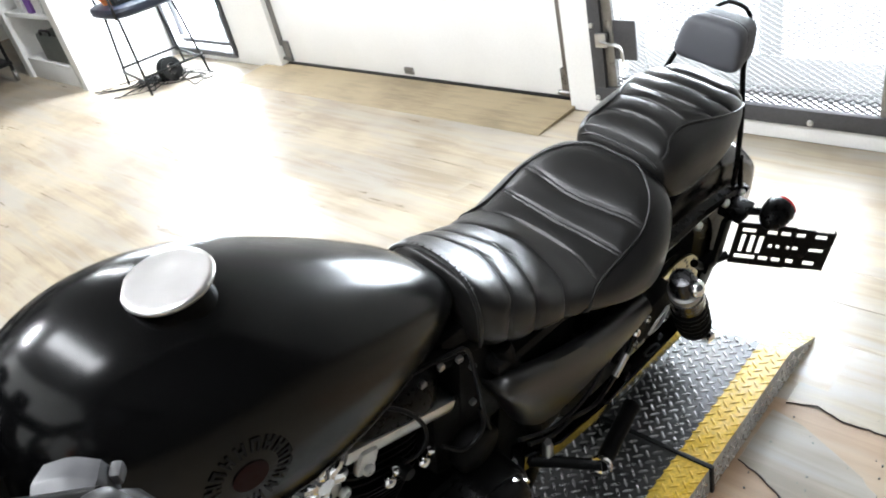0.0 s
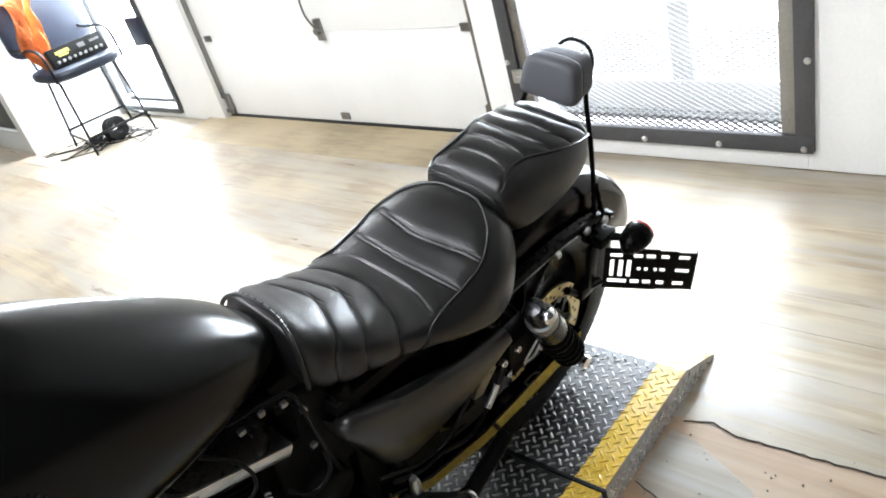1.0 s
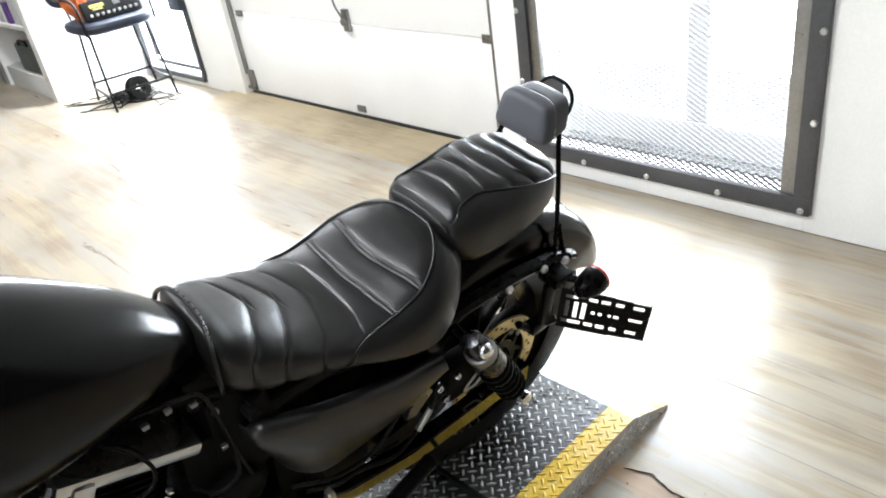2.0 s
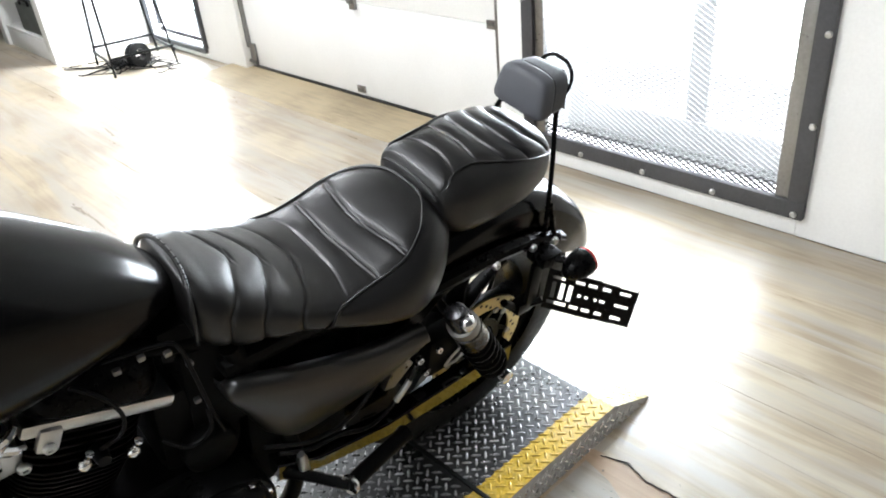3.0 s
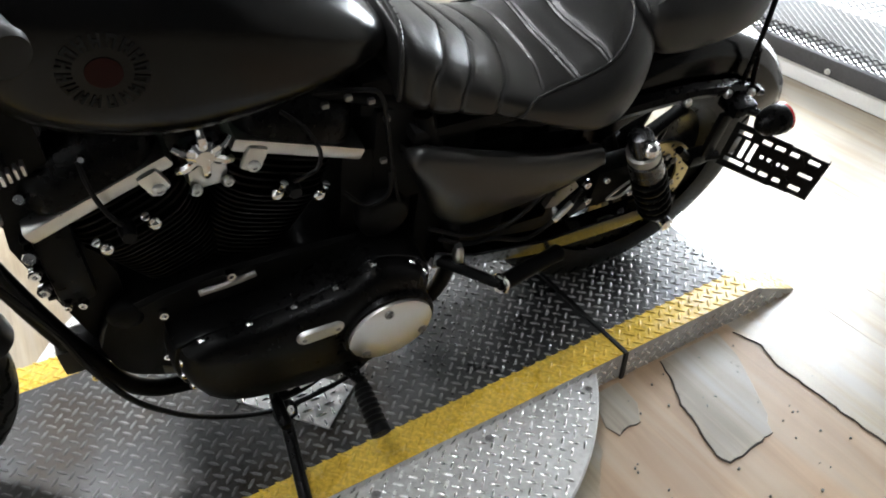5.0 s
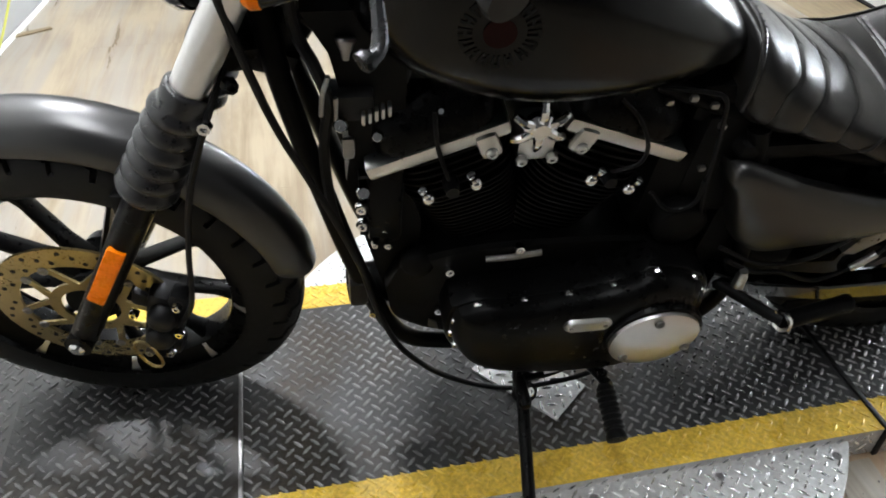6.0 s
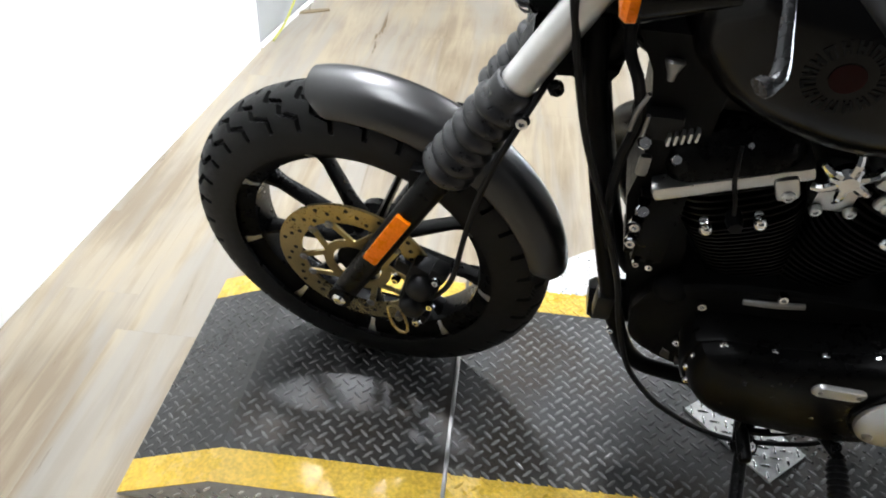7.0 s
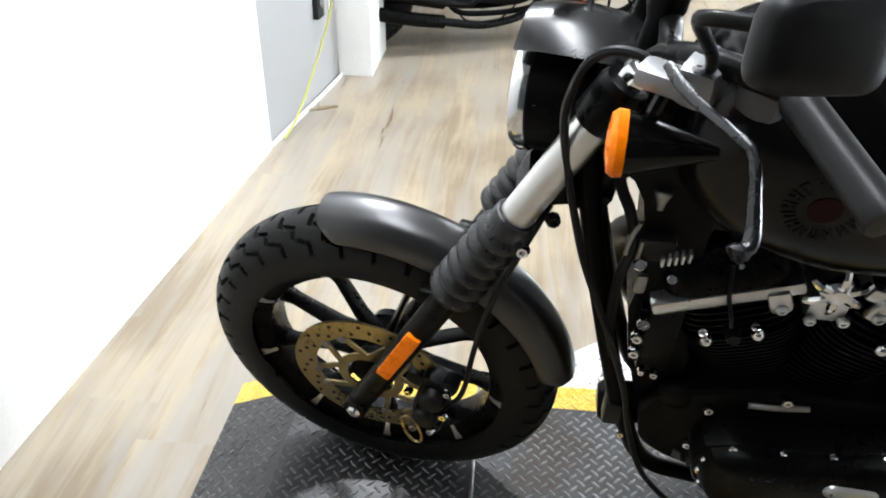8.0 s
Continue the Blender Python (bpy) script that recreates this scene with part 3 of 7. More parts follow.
    for name, c, s in (("post", (3.75, 0.44, 0.77), (0.05, 0.10, 1.25)), ("sill_rail", (3.76, 0.39, 0.07), (0.06, 1.3, 0.14)), ("post", (3.75, 1.09, 0.70), (0.05, 0.10, 1.40))):
        bm = bmesh.new()
        block(bm, c, s, 0.006)
        part(name, bm, OUTERPOST, outer)
    # latch plate with lever
    bm = bmesh.new()
    block(bm, (0.008, 0.885, 0.355), (0.01, 0.16, 0.17), 0.003)
    part("lock_plate", bm, GATESTEEL, g, "dark perforated lock plate")
    bm = bmesh.new()
    block(bm, (-0.022, 0.955, 0.36), (0.02, 0.055, 0.06), 0.004)
    tube(bm, [(-0.04, 0.955, 0.36), (-0.05, 0.90, 0.355), (-0.05, 0.85, 0.345), (-0.04, 0.845, 0.28)], 0.007, 8)
    part("latch", bm, STEEL, g, "bright steel latch with bent handle")
    # outside
    bm = bmesh.new()
    block(bm, (4.2, 2.5, -0.06), (1.6, 12, 0.1))
    structure("pavement", bm, OUTSIDE, "grey paving outside in bright daylight", "pavement")
    bm = bmesh.new()
    v = ring(bm, [(4.9, -4, -0.1), (4.9, 9, -0.1), (4.9, 9, 5), (4.9, -4, 5)])
    bm.faces.new(v)
    structure("backdrop", bm, SKYGLOW, "white glare of daylight outside", "backdrop")


def side_window():
    w = tagged(empty("window_1", pose(3.30, 0, 0)), "tall window with a dark double frame", "window", "", "structure")
    y0, y1, z0, z1 = 4.08, 5.0, 0.06, 2.3
    for inset, x, t in ((0.0, -0.03, 0.035), (0.10, 0.02, 0.03)):
        for c, s in ((((y0 + y1) / 2, z0 + inset * 0.6), (y1 - y0 - 2 * inset, t)), (((y0 + y1) / 2, z1 - inset), (y1 - y0 - 2 * inset, t)),
                     ((y0 + inset, (z0 + z1) / 2), (t, z1 - z0 - inset * 1.6 - t)), ((y1 - inset, (z0 + z1) / 2), (t, z1 - z0 - inset * 1.6 - t))):
            bm = bmesh.new()
            block(bm, (x, c[0], c[1]), (0.03, s[0], s[1]), 0.003)
            part("window_frame", bm, GATESTEEL, w)
    bm = bmesh.new()
    block(bm, (0.06, (y0 + y1) / 2, (z0 + z1) / 2), (0.006, y1 - y0, z1 - z0))
    pane = part("pane", bm, GLASS, w, "clear window pane")
    pane.visible_shadow = False
    bm = bmesh.new()
    block(bm, (-0.05, 4.15, 0.665), (0.04, 0.18, 0.20), 0.006)
    tagged(part("notice_box", bm, NAVY), "dark notice holder hung in the window", "sign holder").location = (3.30, 0, 0)


walls()
floor()
torn_floor()
crumbs()
threshold()
garage_door()
gate()
side_window()


# ---------------------------------------------------------------- turntable platform
DECK_Z, NEAR_Y, FAR_Y, BAND = 0.13, -0.34, 0.262, 0.072
HINGE_F, HINGE_R = 0.405, 1.608
LUG_D = 0.0212


def lug(bm, c, u, n):
    """One raised tread lug: a long low lens with a rounded back."""
    v = n.cross(u)
    a, b, h = 0.0128, 0.0030, 0.0026
    rows = []
    for k, up in ((1.0, 0.0), (0.80, 0.6)):
        flat = [(a, 0), (a * 0.5, b), (-a * 0.5, b), (-a, 0), (-a * 0.5, -b), (a * 0.5, -b)]
        rows.append([bm.verts.new(c + u * x * k + v * y * k + n * h * up) for x, y in flat])
    low, mid = rows
    e, f = bm.verts.new(c + u * a * 0.45 + n * h), bm.verts.new(c - u * a * 0.45 + n * h)
    for i in range(6):
        bm.faces.new((low[i], low[(i + 1) % 6], mid[(i + 1) % 6], mid[i]))
    bm.faces.new((mid[0], mid[1], e))
    bm.faces.new((mid[1], mid[2], f, e))
    bm.faces.new((mid[2], mid[3], f))
    bm.faces.new((mid[3], mid[4], f))
    bm.faces.new((mid[4], mid[5], e, f))
    bm.faces.new((mid[5], mid[0], e))


def lug_field(bm, origin, ax, ay, lx, ly, keep):
    """Lugs in a basket weave at half a right angle to the edges."""
    n = ax.cross(ay)
    e1, e2 = (ax + ay) / 2 ** 0.5, (ax - ay) / 2 ** 0.5
    most = int((lx + ly) / LUG_D) + 2
    for i in range(-most, most):
        for j in range(-most, most):
            at = (e1 * (i + 0.5) + e2 * j) * LUG_D
            u, v = at.dot(ax), at.dot(ay)
            if 0.004 < u < lx - 0.004 and 0.004 < v < ly - 0.004 and keep(u, v):
                lug(bm, origin + at, e1 if (i + j) % 2 else e2, n)


def platform():
    p = tagged(empty("display_platform"), "low tread plate platform with yellow painted edges", "platform")
    xs = {"centre": (HINGE_F + 0.004, HINGE_R - 0.0055), "front": (HINGE_F - 0.004, 0.0, -0.178), "rear": (HINGE_R + 0.0055, 2.014, 2.168)}
    X, Y, Z = Vector((1, 0, 0)), Vector((0, 1, 0)), Vector((0, 0, 1))
    for which, span in xs.items():
        low = FLOOR_Z + 0.006 if which == "centre" else FLOOR_Z
        a, b = min(span[:2]), max(span[:2])
        body = bmesh.new()
        outline = [(a, low), (b, low), (b, DECK_Z), (a, DECK_Z)]
        if which == "front":
            outline = [(span[2], FLOOR_Z), (b, FLOOR_Z), (b, DECK_Z), (a, DECK_Z), (span[2], FLOOR_Z + 0.006)]
        if which == "rear":
            outline = [(a, FLOOR_Z), (span[2], FLOOR_Z), (span[2], FLOOR_Z + 0.006), (b, DECK_Z), (a, DECK_Z)]
        loft(body, [[Vector((x, y, z)) for x, z in outline] for y in (NEAR_Y, FAR_Y)])
        section = part(which + "_section", body, PLATE, p, "bare tread plate skirt")
        # painted sheets and their lugs
        runs = [(Vector((a, 0, DECK_Z)), X, b - a)]
        if which != "centre":
            s, e = (Vector((b, 0, DECK_Z)), Vector((span[2], 0, FLOOR_Z + 0.006))) if which == "rear" else (Vector((span[2], 0, FLOOR_Z + 0.006)), Vector((a, 0, DECK_Z)))
            runs.append((s, (e - s).normalized(), (e - s).length))
        for (o, d, length), sloped in zip(runs, (False, True)):
            n = d.cross(Y)
            bare = which == "rear" and sloped
            deck_sheet, deck_lug = (PLATE, PLATE_LUG) if bare else (DECK, DECK_LUG) if which == "rear" else (DECK_DARK, DECK_DULL)
            for name, y0, y1, sheet_mat, lug_mat in (("near_band", NEAR_Y, NEAR_Y + BAND, YELLOW, YELLOW), ("deck", NEAR_Y + BAND, FAR_Y - BAND, deck_sheet, deck_lug), ("far_band", FAR_Y - BAND, FAR_Y, YELLOW, YELLOW)):
                sheet = bmesh.new()
                c = [o + Y * y0, o + d * length + Y * y0, o + d * length + Y * y1, o + Y * y1]
                loft(sheet, [[q + n * k for q in c] for k in (-0.0005, 0.0012)])
                # sloped bands take the yellow with painted glare
                if bare and sheet_mat is YELLOW:
                    sheet_mat = lug_mat = YELLOW_GLARE
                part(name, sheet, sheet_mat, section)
                if which == "front" and name != "deck":
                    continue
                lugs = bmesh.new()
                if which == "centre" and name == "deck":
                    # brighter lugs towards the rear joint, duller ones under the engine
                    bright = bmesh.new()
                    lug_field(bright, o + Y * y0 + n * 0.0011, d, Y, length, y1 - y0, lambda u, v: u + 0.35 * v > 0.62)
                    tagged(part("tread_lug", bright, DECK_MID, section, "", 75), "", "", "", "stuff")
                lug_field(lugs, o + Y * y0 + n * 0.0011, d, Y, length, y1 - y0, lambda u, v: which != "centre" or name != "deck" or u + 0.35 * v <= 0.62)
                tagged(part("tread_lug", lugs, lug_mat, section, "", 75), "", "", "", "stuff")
        # lugs on the near skirt
        lugs = bmesh.new()
        height = DECK_Z - low
        origin = Vector((min(span), NEAR_Y, low))
        def inside(u, v, a=a, b=b, span=span, low=low):
            x, z = min(span) + u, low + v
            if x < a:
                return z - low + 0.010 < (DECK_Z - low) * (x - span[2]) / (a - span[2])
            if x > b:
                return z - low + 0.010 < (DECK_Z - low) * (span[2] - x) / (span[2] - b)
            return z + 0.008 < DECK_Z
        lug_field(lugs, origin, X, Z, max(span) - min(span), height, inside)
        tagged(part("skirt_lug", lugs, PLATE_LUG, section, "", 75), "", "", "", "stuff")
    for x in (HINGE_F, HINGE_R):
        bm = bmesh.new()
        block(bm, (x, (NEAR_Y + FAR_Y) / 2, (DECK_Z + 0.005 + FLOOR_Z) / 2 + 0.001), (0.0076 if x < 1 else 0.0105, FAR_Y - NEAR_Y + 0.012, DECK_Z + 0.004 - FLOOR_Z), 0.0015)
        part("joint_strip", bm, DULL if x < 1 else BLACKPLASTIC, p, "steel joint strip" if x < 1 else "black joint strip")
    # round plate on its drum under the middle section
    table = tagged(empty("turntable"), "round bare tread plate turntable under the platform", "turntable")
    bm = bmesh.new()
    cx, cy, r, top = 1.034, -0.022, 0.592, 0.112
    lathe(bm, [(0, top - 0.012), (r, top - 0.012), (r, top - 0.003), (r - 0.003, top), (0, top)], (cx, cy, 0), (0, 0, 1), 96)
    disc = part("round_plate", bm, PLATE, table)
    bm = bmesh.new()
    lathe(bm, [(0, FLOOR_Z), (r - 0.05, FLOOR_Z), (r - 0.05, FLOOR_Z + 0.015), (r - 0.09, FLOOR_Z + 0.02), (r - 0.09, top - 0.012), (0, top - 0.012)], (cx, cy, 0), (0, 0, 1), 96)
    part("drum", bm, DULL, table, "dull steel turntable drum")
    lugs = bmesh.new()
    lug_field(lugs, Vector((cx - r, cy - r, top - 0.0001)), X, Y, 2 * r, 2 * r, lambda u, v: (u - r) ** 2 + (v - r) ** 2 < (r - 0.015) ** 2 and not (NEAR_Y - cy < v - r < FAR_Y - cy))
    tagged(part("tread_lug", lugs, PLATE_LUG, disc, "", 75), "", "", "", "stuff")
    for k in range(5):
        bm = bmesh.new()
        bolt(bm, (0.523 + 0.241 * k, -0.368, top), (0, 0, 1), 0.009, 0.005)
        part("bolt", bm, DULL, table)
    # loose plate off-cut lying on the deck under the engine
    bm = bmesh.new()
    m = pose(0.955, -0.09, DECK_Z + 0.0032, 0, 0, -50)
    slab(bm, [(-0.09, -0.05), (0.11, -0.05), (0.11, 0.06), (-0.09, 0.06)], 0, 0.004, m)
    tread = Vector((m.col[0][0], m.col[0][1], 0))
    tread2 = Vector((m.col[1][0], m.col[1][1], 0))
    offcut = tagged(part("loose_tread_plate", bm, PLATE), "square offcut of bare tread plate on the deck", "metal plate")
    bm = bmesh.new()
    lug_field(bm, m @ Vector((-0.088, -0.048, 0.0039)), tread, tread2, 0.196, 0.106, lambda u, v: True)
    tagged(part("tread_lug", bm, PLATE_LUG, offcut, "", 75), "", "", "", "stuff")


platform()


# ---------------------------------------------------------------- motorcycle
# Its own frame: x to the rear from the front axle, y to its right, z up from the deck.
BIKE = pose(0.21, 0.06, DECK_Z, 0, 0, -3.0) @ pose(0, 0, 0, 14.5, 0, 0)
RAKE = radians(30.5)
AXIS = Vector((math.sin(RAKE), 0, math.cos(RAKE)))
HEAD = Vector((-0.117, 0, 0))
STEER = Matrix.Translation(HEAD) @ Matrix.Rotation(radians(-15), 4, AXIS) @ Matrix.Translation(-HEAD)
UNSTEER = STEER.inverted()
R_F, R_R, REAR = 0.315, 0.323, Vector((1.525, 0, 0.323))


def moved(bm, m):
    bmesh.ops.transform(bm, matrix=m, verts=bm.verts[:])
    return bm


def tyre(bm, rim, outer, half, blocks, depth, power=0.72, reach=84):
    """A tyre with stepped tread grooves, turned round y."""
    per, across = 24, 97
    pitch = 2 * math.pi * outer / blocks
    lo, full = -abs(math.cos(radians(112))) ** power, radians(112)
    shoulder = radians(reach)
    step = [(0.0, 1.05), (0.0, 0.74), (0.55, 0.62), (0.55, 0.36), (1.05, 0.26), (1.05, 0.06)]
    def cut(u, a):
        v = abs(a) / shoulder
        if v > 1.02:
            return 0.0
        u = (u + (0.5 if a > 0 else 0.0)) % 1.0
        best = 1.0
        for shift in (-1, 0, 1):
            for (u0, v0), (u1, v1) in zip(step, step[1:]):
                p = Vector(((u - u0 - shift) * pitch, (v - v0) * shoulder * half))
                d = Vector(((u1 - u0) * pitch, (v1 - v0) * shoulder * half))
                t = max(0.0, min(1.0, p.dot(d) / d.length_squared))
                best = min(best, (p - d * t).length)
        return 1.0 if best < 0.0034 else 0.0
    angles = [(-1 + 2 * k / (across - 1)) * full for k in range(across)]
    sunk = [[cut(i / per, a) for a in angles] for i in range(per)]
    rows = []
    for i in range(blocks * per):
        th = 2 * math.pi * i / (blocks * per)
        row = []
        for a, s in zip(angles, sunk[i % per]):
            up, out = math.cos(a), math.sin(a)
            up, out = math.copysign(abs(up) ** power, up), math.copysign(abs(out) ** power, out)
            r = rim + (outer - rim) * (up - lo) / (1 - lo) - depth * s * math.cos(a)
            row.append(bm.verts.new((r * math.cos(th), out * half - depth * s * math.sin(a), r * math.sin(th))))
        rows.append(row)
    for i in range(len(rows)):
        a, b = rows[i], rows[(i + 1) % len(rows)]
        for k in range(across - 1):
            bm.faces.new((a[k], a[k + 1], b[k + 1], b[k]))


def wheel(name, parent, m, rim_r, tyre_r, half, spokes, front):
    bm = bmesh.new()
    w = min(half * 0.78, 0.0395) if front else half * 0.78
    lathe(bm, [(rim_r - 0.022, -w * 0.72), (rim_r - 0.008, -w * 0.9), (rim_r + 0.010, -w), (rim_r + 0.014, -w + 0.006), (rim_r - 0.006, -w * 0.7),
               (rim_r - 0.006, w * 0.7), (rim_r + 0.014, w - 0.006), (rim_r + 0.010, w), (rim_r - 0.008, w * 0.9), (rim_r - 0.022, w * 0.72), (rim_r - 0.030, 0)], axis=(0, 1, 0), seg=72, closed=True)
    lathe(bm, [(0.012, -0.062), (0.04, -0.06), (0.046, -0.04), (0.034, -0.02), (0.034, 0.02), (0.046, 0.04), (0.04, 0.06), (0.012, 0.062)], axis=(0, 1, 0), seg=28, closed=True)
    wh = part(name, moved(bm, m), GLOSS, parent, "black cast nine-spoke wheel")
    for k in range(spokes):
        a = 2 * math.pi * k / spokes - (0.158 if front else 0.052)
        d, t = Vector((math.cos(a), 0, math.sin(a))), Vector((-math.sin(a), 0, math.cos(a)))
        bm = bmesh.new()
        rings = []
        for r, hw, hy in ((0.03, 0.010, 0.026), (0.09, 0.0070, 0.017), (rim_r - 0.05, 0.0062, 0.014), (rim_r - 0.018, 0.011, 0.020)):
            rings.append([d * r + t * x + Vector((0, y, 0)) for x, y in ((hw, hy * 0.5), (hw * 0.5, hy), (-hw * 0.5, hy), (-hw, hy * 0.5), (-hw, -hy * 0.5), (-hw * 0.5, -hy), (hw * 0.5, -hy), (hw, -hy * 0.5))])
        loft(bm, rings)
        part("spoke", moved(bm, m), GLOSS, wh)
    if front:
        for k in range(spokes):
            a = 2 * math.pi * k / spokes - (0.158 if front else 0.052)
            d, t = Vector((math.cos(a), 0, math.sin(a))), Vector((-math.sin(a), 0, math.cos(a)))
            for s in (-1, 1):
                bm = bmesh.new()
                rings = []
                for r, hw, y in ((rim_r - 0.020, 0.004, w * 0.74), (rim_r - 0.010, 0.0045, w * 0.90), (rim_r + 0.007, 0.0085, w + 0.0015)):
                    rings.append([d * r + t * x + Vector((0, s * (y + e), 0)) for x, e in ((hw, 0), (hw, 0.0015), (-hw, 0.0015), (-hw, 0))])
                loft(bm, rings)
                part("machined_tip", moved(bm, m), STEEL, wh, "bright machined spoke tip")
    bm = bmesh.new()
    tyre(bm, rim_r + 0.004, tyre_r, half, 34, 0.008, *((0.86, 74) if front else (0.80, 80)))
    part("tyre", moved(bm, m), RUBBER, wh, "black treaded tyre", 30)
    return wh


def brake_disc(parent, m, y, r, spider, name="brake_disc"):
    bm = bmesh.new()
    n = 44
    lathe(bm, [(r * 0.72, -0.0025), (r, -0.0025), (r, 0.0025), (r * 0.72, 0.0025)], (0, y, 0), (0, 1, 0), n, 0, True)
    for k in range(n):
        a = 2 * math.pi * (k + 0.5) / n * 1.0
        rr = r * (0.79 + 0.07 * (k % 3))
        lathe(bm, [(0, -0.0033), (0.0042, -0.0033), (0.0042, 0.0033), (0, 0.0033)], (rr * math.cos(a), y, rr * math.sin(a)), (0, 1, 0), 6, 1)
    lathe(bm, [(0.045, -0.002), (0.062, -0.002), (0.062, 0.002), (0.045, 0.002)], (0, y, 0), (0, 1, 0), 40, 3, True)
    for k in range(10):
        a = 2 * math.pi * k / 10
        d, t = Vector((math.cos(a), 0, math.sin(a))), Vector((-math.sin(a), 0, math.cos(a)))
        lean = 0.012 if k % 2 else -0.012
        rings = [[d * q + t * (x + s) + Vector((0, y + e, 0)) for x, e in ((0.006, -0.002), (0.006, 0.002), (-0.006, 0.002), (-0.006, -0.002))] for q, s in ((0.058, -lean), (r * 0.735, lean))]
        loft(bm, rings, True, True, 3)
        bolt(bm, d * (r * 0.70) + t * lean + Vector((0, y - 0.003, 0)), (0, -1, 0), 0.008, 0.004, 2)
    return part(name, moved(bm, m), [DISC, BLACKPLASTIC, DULL, spider], parent, "drilled straw-tinted brake disc")


def superloop(x, zt, zb, w, n=2.4, mid=0.42, seg=40, side=0.0, low=None):
    zm = zb + (zt - zb) * mid
    out = []
    for k in range(seg):
        a = 2 * math.pi * k / seg
        c, s = math.cos(a), math.sin(a)
        e = 2 / (n if s > 0 else low or n)
        y = w * math.copysign(abs(c) ** e, c)
        z = zm + (zt - zm if s > 0 else zm - zb) * math.copysign(abs(s) ** e, s)
        out.append(Vector((x, y + side, z)))
    return out


def blend(stations, x):
    """Values between stations (x, a, b, ...), on a smooth curve."""
    if x <= stations[0][0]:
        return stations[0][1:]
    if x >= stations[-1][0]:
        return stations[-1][1:]
    i = max(k for k in range(len(stations) - 1) if stations[k][0] <= x)
    p, q = stations[i], stations[i + 1]
    o, r = stations[max(i - 1, 0)], stations[min(i + 2, len(stations) - 1)]
    h = q[0] - p[0]
    t = (x - p[0]) / h
    out = []
    for k in range(1, len(p)):
        m0, m1 = (q[k] - o[k]) / (q[0] - o[0]) * h, (r[k] - p[k]) / (r[0] - p[0]) * h
        out.append((2 * t ** 3 - 3 * t * t + 1) * p[k] + (t ** 3 - 2 * t * t + t) * m0 + (3 * t * t - 2 * t ** 3) * q[k] + (t ** 3 - t * t) * m1)
    return out


TANK_ST = [(0.425, 0.944, 0.895, 0.028), (0.435, 0.984, 0.857, 0.060), (0.46, 1.019, 0.825, 0.091), (0.50, 1.041, 0.794, 0.116), (0.56, 1.049, 0.768, 0.130), (0.63, 1.035, 0.751, 0.134),
           (0.70, 1.002, 0.745, 0.127), (0.77, 0.957, 0.746, 0.113), (0.83, 0.913, 0.751, 0.096), (0.885, 0.868, 0.759, 0.075), (0.920, 0.831, 0.769, 0.056), (0.940, 0.807, 0.778, 0.037), (0.948, 0.797, 0.785, 0.020)]
TANK_N, TANK_LOW, TANK_MID, TANK_SIDE = 2.05, 3.4, 0.46, -0.012


def fuel_tank(bike):
    bm = bmesh.new()
    xs = [0.425 + (0.948 - 0.425) * (0.5 - 0.5 * math.cos(math.pi * k / 44)) for k in range(45)]
    rings = []
    for x in xs:
        zt, zb, w = blend(TANK_ST, x)
        rings.append(superloop(x, zt, zb, w, TANK_N, TANK_MID, 64, TANK_SIDE, TANK_LOW))
    loft(bm, rings)
    tank = part("fuel_tank", bm, TANK, bike, "satin black teardrop fuel tank", 60)
    bm = bmesh.new()
    seat_at, up = Vector((0.613, -0.040, 1.024)), Vector((-0.06, 0.09, 1))
    lathe(bm, [(0, 0.019), (0.036, 0.019), (0.0400, 0.0205), (0.0415, 0.0235), (0.0405, 0.0262), (0.0365, 0.0275), (0.032, 0.0265), (0.016, 0.0278), (0, 0.0282)], seat_at, up, 56, 0)
    cap = part("fuel_cap", bm, BRUSHED, tank, "bright domed fuel cap", 60)
    bm = bmesh.new()
    lathe(bm, [(0, -0.010), (0.034, -0.010), (0.032, 0.004), (0.030, 0.0185), (0, 0.0185)], seat_at, up, 40, 0)
    part("filler_neck", bm, FIN, cap, "black filler neck")
    # round emblem: a ring of small strokes about a dark red disc
    bm = bmesh.new()
    def on_side(x, z):
        zt, zb, w = blend(TANK_ST, x)
        zm = zb + (zt - zb) * TANK_MID
        s = min(1, abs(z - zm) / ((zt - zm) if z > zm else (zm - zb)))
        n = TANK_N if z > zm else TANK_LOW
        return Vector((x, TANK_SIDE - w * (1 - s ** n) ** (1 / n) - 0.0012, z))
    cx, cz = 0.584, 0.890
    centre = bm.verts.new(on_side(cx, cz))
    loop = [bm.verts.new(on_side(cx + 0.018 * math.cos(2 * math.pi * k / 24), cz + 0.018 * math.sin(2 * math.pi * k / 24))) for k in range(24)]
    for k in range(24):
        bm.faces.new((centre, loop[k], loop[(k + 1) % 24])).material_index = 1
    badge = part("emblem", bm, [EMBLEM, EMBLEM_RED], tank, "dark grey ring emblem with a dark red disc")
    for k in range(16):
        a = 2 * math.pi * k / 16
        bm = bmesh.new()
        pieces = [(0.029, 0.044, -0.13, -0.06), (0.029, 0.044, 0.05, 0.12)]
        pieces.append((0.034, 0.038, -0.06, 0.05) if k % 3 else (0.040, 0.044, -0.06, 0.05))
        for r0, r1, t0, t1 in pieces:
            q = [(r0, a + t0), (r0, a + t1), (r1, a + t1), (r1, a + t0)]
            bm.faces.new([bm.verts.new(on_side(cx + r * math.cos(t), cz + r * math.sin(t))) for r, t in q])
        part("emblem_bar", bm, EMBLEM, badge)


